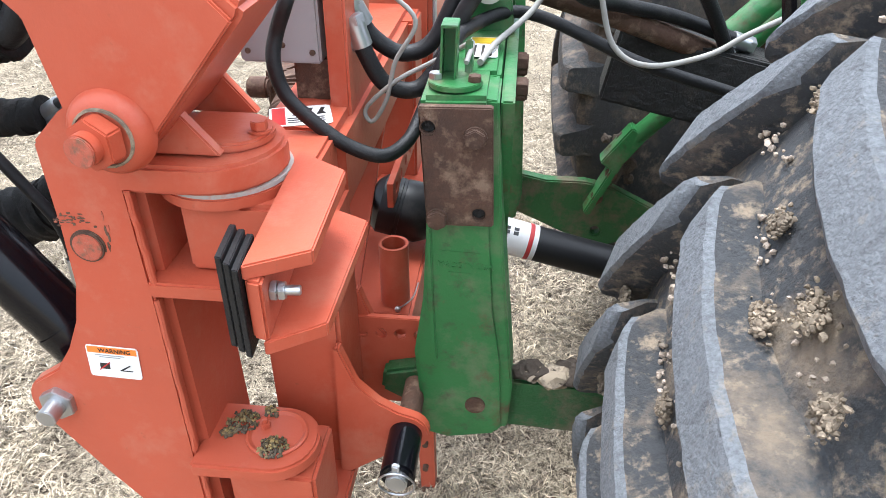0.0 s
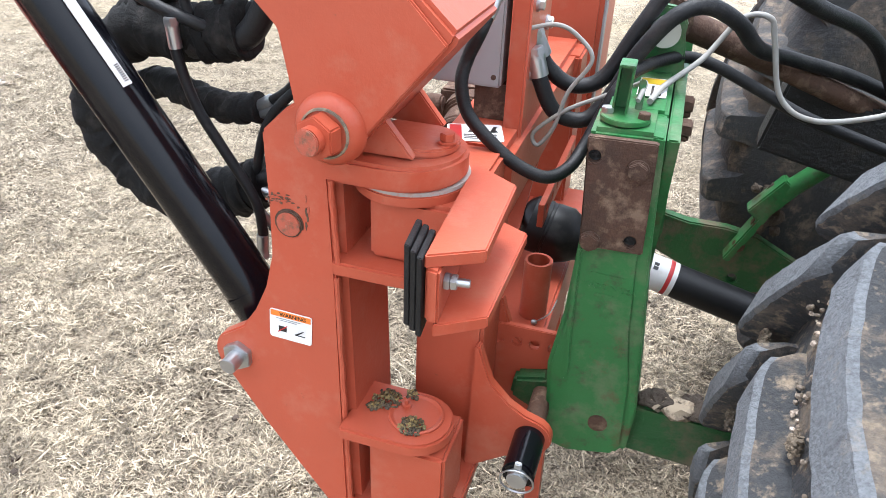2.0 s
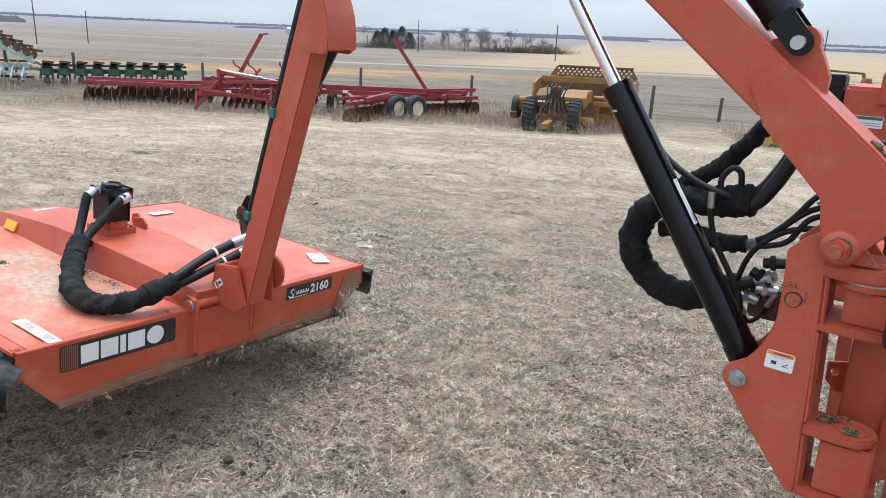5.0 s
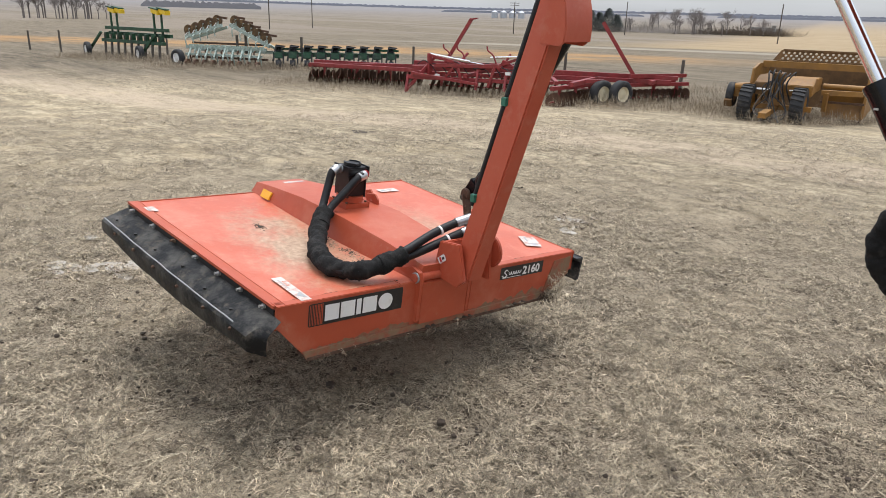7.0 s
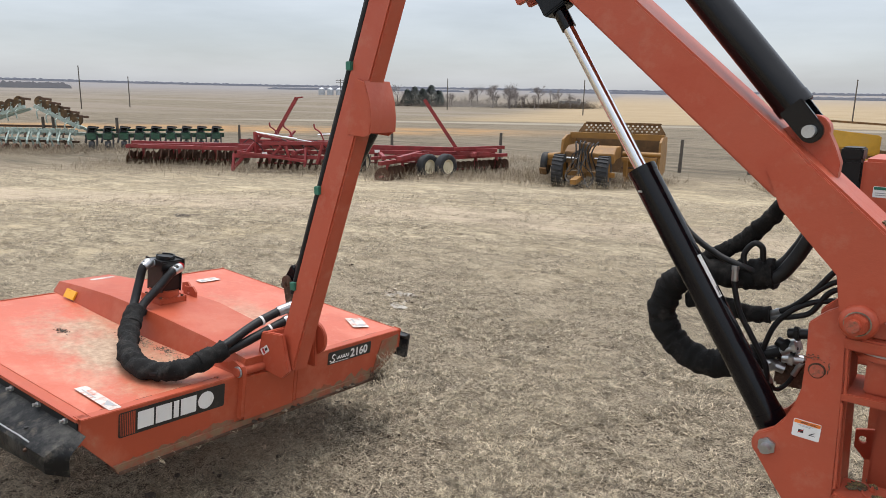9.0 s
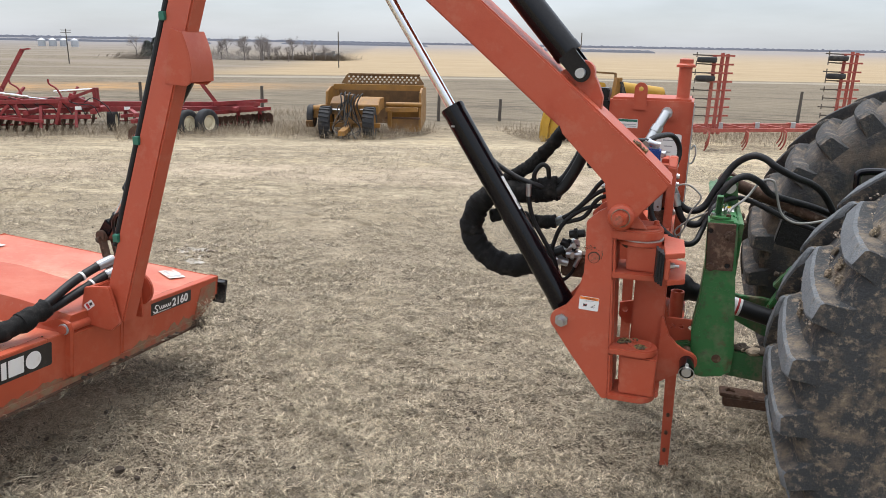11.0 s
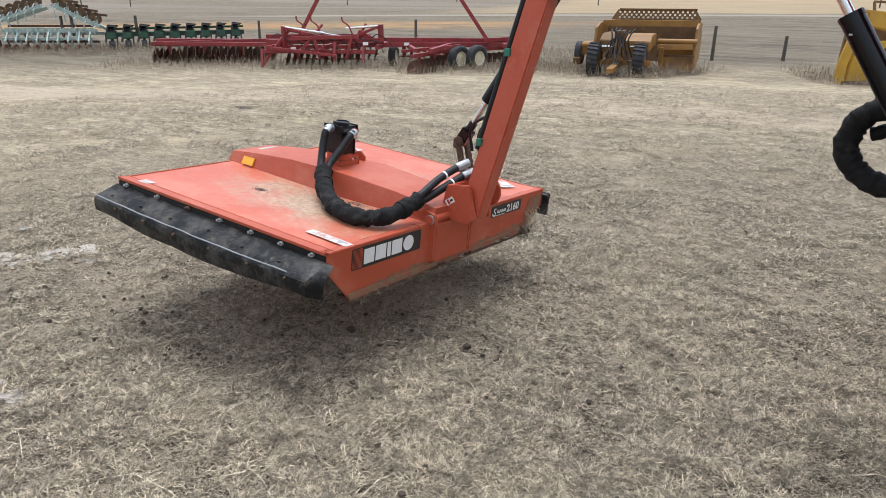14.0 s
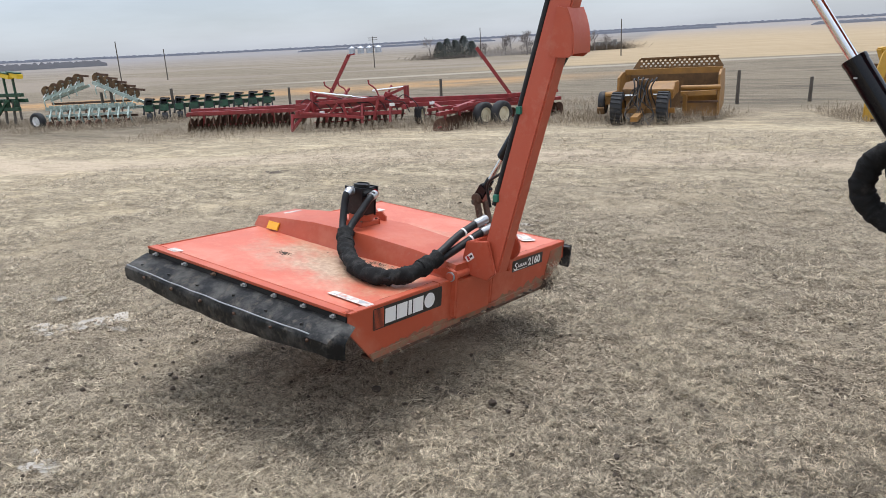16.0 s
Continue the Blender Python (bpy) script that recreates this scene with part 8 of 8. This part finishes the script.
# ---- pale green folding cultivator ----
F = Row(-37.85, 13.5, 0.83, 0.56)
PC = thing("folding_cultivator", F.at(2.5, 0, 0), "faded pale green folding cultivator with rusty cutting discs", "cultivator", "parked implements")
for z, g in ((0.95, 0.2), (0.8, 0.9)):
    part("tool_bar", bar(B(), F.at(0.2, g, z), F.at(4.8, g, z), 0.14, 0.14), M_PALEGREEN, PC)
for a, b2, n in (((0.15, 1.42), (2.3, 2.05), 5), ((4.95, 1.12), (2.8, 2.10), 5)):
    part("folded_wing", bar(bar(B(), F.at(a[0], 0.3, a[1]), F.at(b2[0], 0.3, b2[1]), 0.18, 0.16), F.at(a[0], 0.8, a[1] - 0.1), F.at(b2[0], 0.8, b2[1] - 0.1), 0.12, 0.12), M_PALEGREEN, PC)
    for k in range(n):
        t = (k + 0.4) / n
        p = F.at(a[0] + (b2[0] - a[0]) * t, 0.35, a[1] + (b2[1] - a[1]) * t + 0.30)
        part("cutting_disc", rod(rod(B(), p - F.g * 0.04, p + F.g * 0.04, 0.27, 18), p - F.g * 0.1, p + F.g * 0.1, 0.1, 12), M_OCHRE, PC)
        part("spring", rod(B(), p - F.e * 0.25 - Vector((0, 0, 0.32)), p - F.e * 0.02 - Vector((0, 0, 0.05)), 0.05, 8), M_WHITE, PC)
        part("wing_tine", tube(B(), [p - Vector((0, 0, 0.3)), p + F.g * -0.35 - Vector((0, 0, 0.42)), p + F.g * -0.3 - Vector((0, 0, 0.75))], 0.03, 6, 3), M_PALEGREEN, PC)
        part("tooth", bar(B(), p + Vector((0, 0, 0.18)), p + F.e * 0.55 + Vector((0, 0, 0.12)), 0.08, 0.1), M_RUST, PC)
        part("wing_plate", box(B(), (-0.1, -0.06, -0.3), (0.1, 0.06, 0.1), Matrix.Translation(p)), M_PALEGREEN, PC)
for k in range(14):
    s = 0.5 + 0.31 * k
    part("tine", tube(B(), [F.at(s, 0.2, 0.9), F.at(s, 0.0, 0.75), F.at(s + 0.05, 0.05, 0.3), F.at(s, 0.2, 0.05)], 0.04, 6, 4), M_PALEGREEN if k % 3 else M_RUST, PC)
    part("tine_clamp", box(B(), (-0.07, -0.1, -0.1), (0.07, 0.1, 0.14), Matrix.Translation(F.at(s, 0.2, 0.95))), M_PALEGREEN, PC)
for z, g in ((0.62, -0.05), (0.45, 0.5), (1.15, 0.6)):
    part("lower_bar", bar(B(), F.at(0.3, g, z), F.at(4.7, g, z), 0.08, 0.10), M_PALEGREEN if g < 0.3 else M_RUST, PC)
for k in range(9):
    s = 0.5 + 0.5 * k
    part("row_link", bar(bar(B(), F.at(s, 0.2, 0.95), F.at(s + 0.15, -0.35, 0.5), 0.07, 0.08), F.at(s + 0.15, -0.35, 0.55), F.at(s + 0.15, -0.35, 0.15), 0.06, 0.06), M_PALEGREEN, PC)
    part("gauge_wheel", rod(B(), F.at(s + 0.10, -0.45, 0.2), F.at(s + 0.22, -0.45, 0.2), 0.2, 14), M_DISC, PC)
wheel(PC, F.at(0.0, -0.3, 0.42), F.g + F.e * 0.3, 0.42, 0.3, M_WHITERIM, "black gauge tyre on a white rim")
part("post", bar(bar(B(), F.at(3.5, 0.5, 0.7), F.at(3.5, 0.5, 1.75), 0.1, 0.1), F.at(3.0, 0.5, 0.7), F.at(3.0, 0.5, 1.6), 0.1, 0.1), M_POST, PC)

# ---- dark green row unit bar ----
F = Row(-33.9, 16.9, 0.56, 0.83)
PB = thing("row_planter", F.at(2.8, 0, 0), "dark green row planter half hidden by the harrow", "planter", "parked implements")
part("tool_bar", bar(bar(B(), F.at(-0.2, 0, 0.72), F.at(6.1, 0, 0.72), 0.2, 0.2), F.at(-0.2, 0.5, 0.95), F.at(6.1, 0.5, 0.95), 0.1, 0.1), M_DGREEN, PB)
for k in range(9):
    s = 0.1 + 0.70 * k
    part("row_unit", prism(B(), [(-0.45, 0.55), (0.4, 0.48), (0.45, 0.86), (0.1, 0.92), (-0.4, 0.84)], s - 0.20, s + 0.20, "x", m=F.m()), M_DGREEN, PB, bevel=0.03)
    part("unit_arm", bar(bar(B(), F.at(s - 0.26, -0.45, 0.42), F.at(s - 0.10, -0.1, 1.16), 0.07, 0.07), F.at(s - 0.10, -0.1, 1.16), F.at(s + 0.30, 0.1, 1.10), 0.06, 0.06), M_FARTYRE, PB)
    part("unit_shank", bar(bar(B(), F.at(s + 0.22, -0.5, 0.12), F.at(s + 0.24, -0.2, 0.75), 0.06, 0.1), F.at(s + 0.30, -0.62, 0.06), F.at(s + 0.22, -0.5, 0.2), 0.1, 0.06), M_FARTYRE, PB)
    part("unit_lid", prism(B(), [(-0.45, 1.10), (0.26, 1.02), (0.28, 1.06), (-0.42, 1.15)], s - 0.12, s + 0.24, "x", m=F.m()), M_FARTYRE, PB)
    part("unit_hopper", prism(B(), [(-0.2, 0.84), (0.3, 0.9), (0.25, 1.06), (-0.1, 1.0)], s - 0.14, s + 0.12, "x", m=F.m()), M_FARTYRE, PB)
    part("unit_wheel", rod(B(), F.at(s - 0.12, -0.4, 0.24), F.at(s + 0.12, -0.4, 0.24), 0.24, 16), M_FARTYRE, PB)
    part("unit_leg", bar(B(), F.at(s, -0.1, 0.6), F.at(s, -0.4, 0.2), 0.12, 0.1), M_POST, PB)
part("post", bar(B(), F.at(1.2, 0.2, 0.7), F.at(1.2, 0.2, 1.55), 0.1, 0.1), M_POST, PB)

# ---- fence posts and utility poles ----
def post(x, y, h, r, label, group, cross=False):
    z = gz(x, y)
    t = thing("utility_pole" if cross or h > 3 else "fence_post", (x, y, z), label, "pole" if h > 3 else "post", group)
    b = rod(B(), (x, y, z - 0.2), (x + 0.03, y, z + h), r, 10, r * 0.8)
    part("shaft", b, M_POST, t)
    if cross:
        part("cross_arm", bar(bar(B(), (x - 0.9, y - 0.7, z + h - 0.3), (x + 0.9, y + 0.7, z + h - 0.3), 0.12, 0.12), (x - 0.9, y - 0.7, z + h - 0.8), (x + 0.9, y + 0.7, z + h - 0.8), 0.12, 0.12), M_POST, t)
        for k in (-1, 1):
            part("insulator", rod(B(), (x + 0.8 * k, y + 0.62 * k, z + h - 0.24), (x + 0.8 * k, y + 0.62 * k, z + h - 0.08), 0.05, 8), M_WHITE, t)


for x, y, h in ((-9.3, 27.4, 1.25), (-7.1, 28.8, 0.9), (4.85, 34.5, 1.4), (0.05, 29.6, 1.3), (-59.2, 10.5, 1.3), (-55.1, 11.6, 1.4), (-48.6, 16.5, 1.1), (-12.6, 33.5, 1.2), (-22.0, 25.0, 1.3), (-16.4, 25.6, 1.25), (-30.0, 22.5, 1.2)):
    post(x, y, h, 0.075, "grey weathered wooden fence post", "fence posts")
for x, y, h, c in ((-162.8, 80.1, 9.4, False), (-173.9, 97.7, 7.5, False), (-135.1, 132.8, 7.6, True), (-126.8, 166.7, 8.6, False), (-76.3, 151.3, 7.8, False), (-23.4, 160.0, 8.2, False), (-280, 60, 9, False)):
    post(x, y, h, 0.13, "dark wooden utility pole in the fields", "utility poles", c)

# ---- bare trees, evergreens, far woods ----
def bare_tree(x, y, h, seed):
    rnd = random.Random(seed)
    z = gz(x, y)
    t = thing("bare_tree", (x, y, z), "leafless grey-brown tree in the far field", "tree", "bare trees")
    trunk = tube(B(), [(x, y, z - 0.2), (x + 0.1, y, z + h * 0.2), (x + rnd.uniform(-0.2, 0.2), y, z + h * 0.45)], 0.04 * h * 0.55, 7, 3)
    part("trunk", trunk, M_BARK, t)
    cr = B()

    def grow(p, d, ln, r, depth):
        q = p + d * ln
        rod(cr, p, q, r, 3, r * 0.6)
        if depth == 0:
            return
        for _ in range(4 if depth > 1 else 5):
            nd = (d + Vector((rnd.gauss(0, 0.5), rnd.gauss(0, 0.5), rnd.gauss(0.08, 0.35)))).normalized()
            grow(p + d * ln * rnd.uniform(0.5, 1.0), nd, ln * rnd.uniform(0.55, 0.8), r * 0.6, depth - 1)

    for _ in range(5):
        d = Vector((rnd.gauss(0, 0.5), rnd.gauss(0, 0.5), 1)).normalized()
        grow(Vector((x, y, z + h * rnd.uniform(0.25, 0.45))), d, h * 0.26, 0.02 * h * 0.5, 3)
    part("crown", cr, M_BARK, t)


for i, (x, y, h) in enumerate(((-144.4, 203.4, 6.0), (-138.5, 207.5, 9.0), (-137.1, 220.3, 6.0), (-125.5, 215.6, 8.5), (-124.5, 221.9, 6.5), (-166.0, 190.0, 7.5), (-130.0, 214.0, 5.5), (-150.5, 199.0, 5.0), (-119.0, 225.0, 5.0))):
    bare_tree(x, y, h, i)
for i in range(18):
    bare_tree(-150 + 34 * random.random(), 196 + 28 * random.random(), 4.0 + 4.5 * random.random(), 80 + i)

for i in range(20):
    t = i / 19
    bare_tree(-274 + 4 * t + random.uniform(-5, 5), 49 + 23 * t, 9.5 + random.uniform(-3, 2), 40 + i)


def evergreen(x, y, h, seed):
    rnd = random.Random(seed)
    z = gz(x, y)
    t = thing("evergreen_tree", (x, y, z), "dark evergreen tree beside the bare trees", "tree", "evergreens")
    part("trunk", rod(B(), (x, y, z - 0.2), (x, y, z + h * 0.8), 0.16, 7, 0.05), M_BARK, t)
    cr = B()
    for k in range(1100):
        f = rnd.random() ** 0.8
        r = (1 - f ** 1.5) * h * 0.42 * rnd.uniform(0.35, 1.0) + 0.1
        a = rnd.uniform(0, 2 * math.pi)
        c = Vector((x + r * math.cos(a), y + r * math.sin(a), z + h * (0.1 + 0.9 * f)))
        o = Vector((math.cos(a), math.sin(a), -0.3)) * 0.9
        s = Vector((-math.sin(a), math.cos(a), 0.2)) * 0.16
        cr.faces.new([cr.verts.new(v) for v in (c - s, c + s, c + o)])
    part("crown", cr, M_EVERGREEN, t)


for i, (x, y, h) in enumerate(((-159.6, 191.6, 6.6), (-157.2, 193.0, 6.0), (-155.3, 195.2, 7.2), (-153.4, 197.0, 5.4), (-161.5, 190.0, 5.6))):
    evergreen(x, y, h, i)


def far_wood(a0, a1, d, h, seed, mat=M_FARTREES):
    """A distant belt of trees: an uneven band with depth."""
    n = max(20, int(abs(a1 - a0) * 14))
    bm = B()
    rows = []
    for k in range(n + 1):
        a = radians(a0 + (a1 - a0) * k / n)
        end = min(1.0, min(k, n - k) / 6)
        top = h * (0.35 + 0.65 * end) * (0.72 + 0.28 * noise.noise(Vector((k * 0.33, seed, 0))) + 0.22 * noise.noise(Vector((k * 1.7, seed, 5))))
        row = []
        for dd, hh in ((0, -3), (0, top * 0.96), (d * 0.001, top), (d * 0.02, top * 0.5), (d * 0.03, -3)):
            r = d + dd
            x, y = r * math.cos(a), r * math.sin(a)
            row.append(bm.verts.new((x, y, gz(x, y) + hh)))
        rows.append(row)
    for a, b in zip(rows, rows[1:]):
        for j in range(4):
            bm.faces.new((a[j], a[j + 1], b[j + 1], b[j]))
    tagged(lone("far_wood", bm, mat, (0, 0, 0), "bluish grey belt of distant trees on the horizon", "trees", "far woods", angle=20), kind="stuff")


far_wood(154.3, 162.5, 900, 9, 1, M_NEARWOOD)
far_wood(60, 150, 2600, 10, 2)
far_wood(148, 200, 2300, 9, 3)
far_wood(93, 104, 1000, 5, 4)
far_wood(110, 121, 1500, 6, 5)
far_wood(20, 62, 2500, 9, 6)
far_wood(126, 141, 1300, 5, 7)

HOUSE = thing("farm_ruin", (-121.5, 229.2, gz(-121.5, 229.2)), "roofless grey concrete ruin among the far trees", "building")
hz = gz(-121.5, 229.2)
part("wall", prism(B(), [(-125.5, hz - 0.5), (-117.0, hz - 0.5), (-117.0, hz + 3.2), (-118.2, hz + 3.2), (-118.2, hz + 2.6), (-125.5, hz + 2.5)], 229, 229.5,
                   holes=[[(a, hz + 0.9), (a + 0.8, hz + 0.9), (a + 0.8, hz + 1.9), (a, hz + 1.9)] for a in (-124.6, -123.1, -121.6, -120.1)]), M_HOUSE, HOUSE)
part("back_wall", box(B(), (-125.5, 233, hz - 0.5), (-117.0, 233.4, hz + 2.3)), M_HOUSE, HOUSE)
for k in range(4):
    x, y = -512 + 6.0 * k, 478 + 5.5 * k
    z = gz(x, y)
    t = thing("grain_bin", (x, y, z), "round galvanised grain bin far across the fields", "grain bin", "grain bins")
    part("wall", rod(B(), (x, y, z - 1), (x, y, z + 5), 3.0, 20), M_BIN, t)
    part("roof", rod(B(), (x, y, z + 5), (x, y, z + 6.8), 3.1, 20, 0.3), M_BIN, t)
x, y = -300, 38
z = gz(x, y)
SHED = thing("farm_shed", (x, y, z), "white farm shed with a grey roof by the far trees", "building")
part("wall", box(B(), (x - 4, y - 5, z - 0.5), (x + 4, y + 5, z + 3)), M_WHITE, SHED)
part("roof", prism(B(), [(x - 4.4, z + 3), (x + 4.4, z + 3), (x, z + 5)], y - 5.4, y + 5.4), M_HOUSE, SHED)


def weedy(rng, count):
    out = []
    spots = [(-20.5, 16.6, 7.5, 0.5), (-14.5, 20.0, 3.2, 0.9), (-10.2, 21.5, 2.2, -0.2), (-2.5, 24.5, 3, 0.6), (-34, 17, 5, 0.6), (-45, 13, 5, 0.3), (3.5, 27.5, 4, 0.5), (-20, 24.5, 9, 0.52), (-32.6, 18.4, 3.6, 1.48), (-35.6, 14.4, 3.0, 0.67), (-44.5, 12.4, 4.0, 0.28)]
    while len(out) < count:
        x, y, ln, sl = spots[int(rng.integers(len(spots)))]
        u, v = rng.uniform(-ln, ln), rng.normal(0, 1.3)
        k = math.hypot(1, sl)
        out.append((x + u / k - v * sl / k, y + u * sl / k + v / k))
    return np.array(out)


def thicket(rng, count):
    """Brush under the far trees."""
    t = rng.random(count)
    return np.stack([-168 + 54 * t + rng.normal(0, 3, count), 187 + 44 * t + rng.normal(0, 3, count)], 1)


M_BRUSH = straw_material("grey_brown_brush", (0.15, 0.13, 0.12), (0.34, 0.30, 0.27))
far_brush = blades("far_brush", M_BRUSH, thicket(np.random.default_rng(5), 9000), (0.8, 2.0), (0.06, 0.16), (0.8, 2.4), "grey-brown leafless brush under the far trees", 5)
tall_weeds = blades("tall_weeds", M_WEED, weedy(np.random.default_rng(8), 150000), (0.07, 0.20), (0.005, 0.012), (0.6, 3.2), "tall dry weeds round the parked implements", 8)
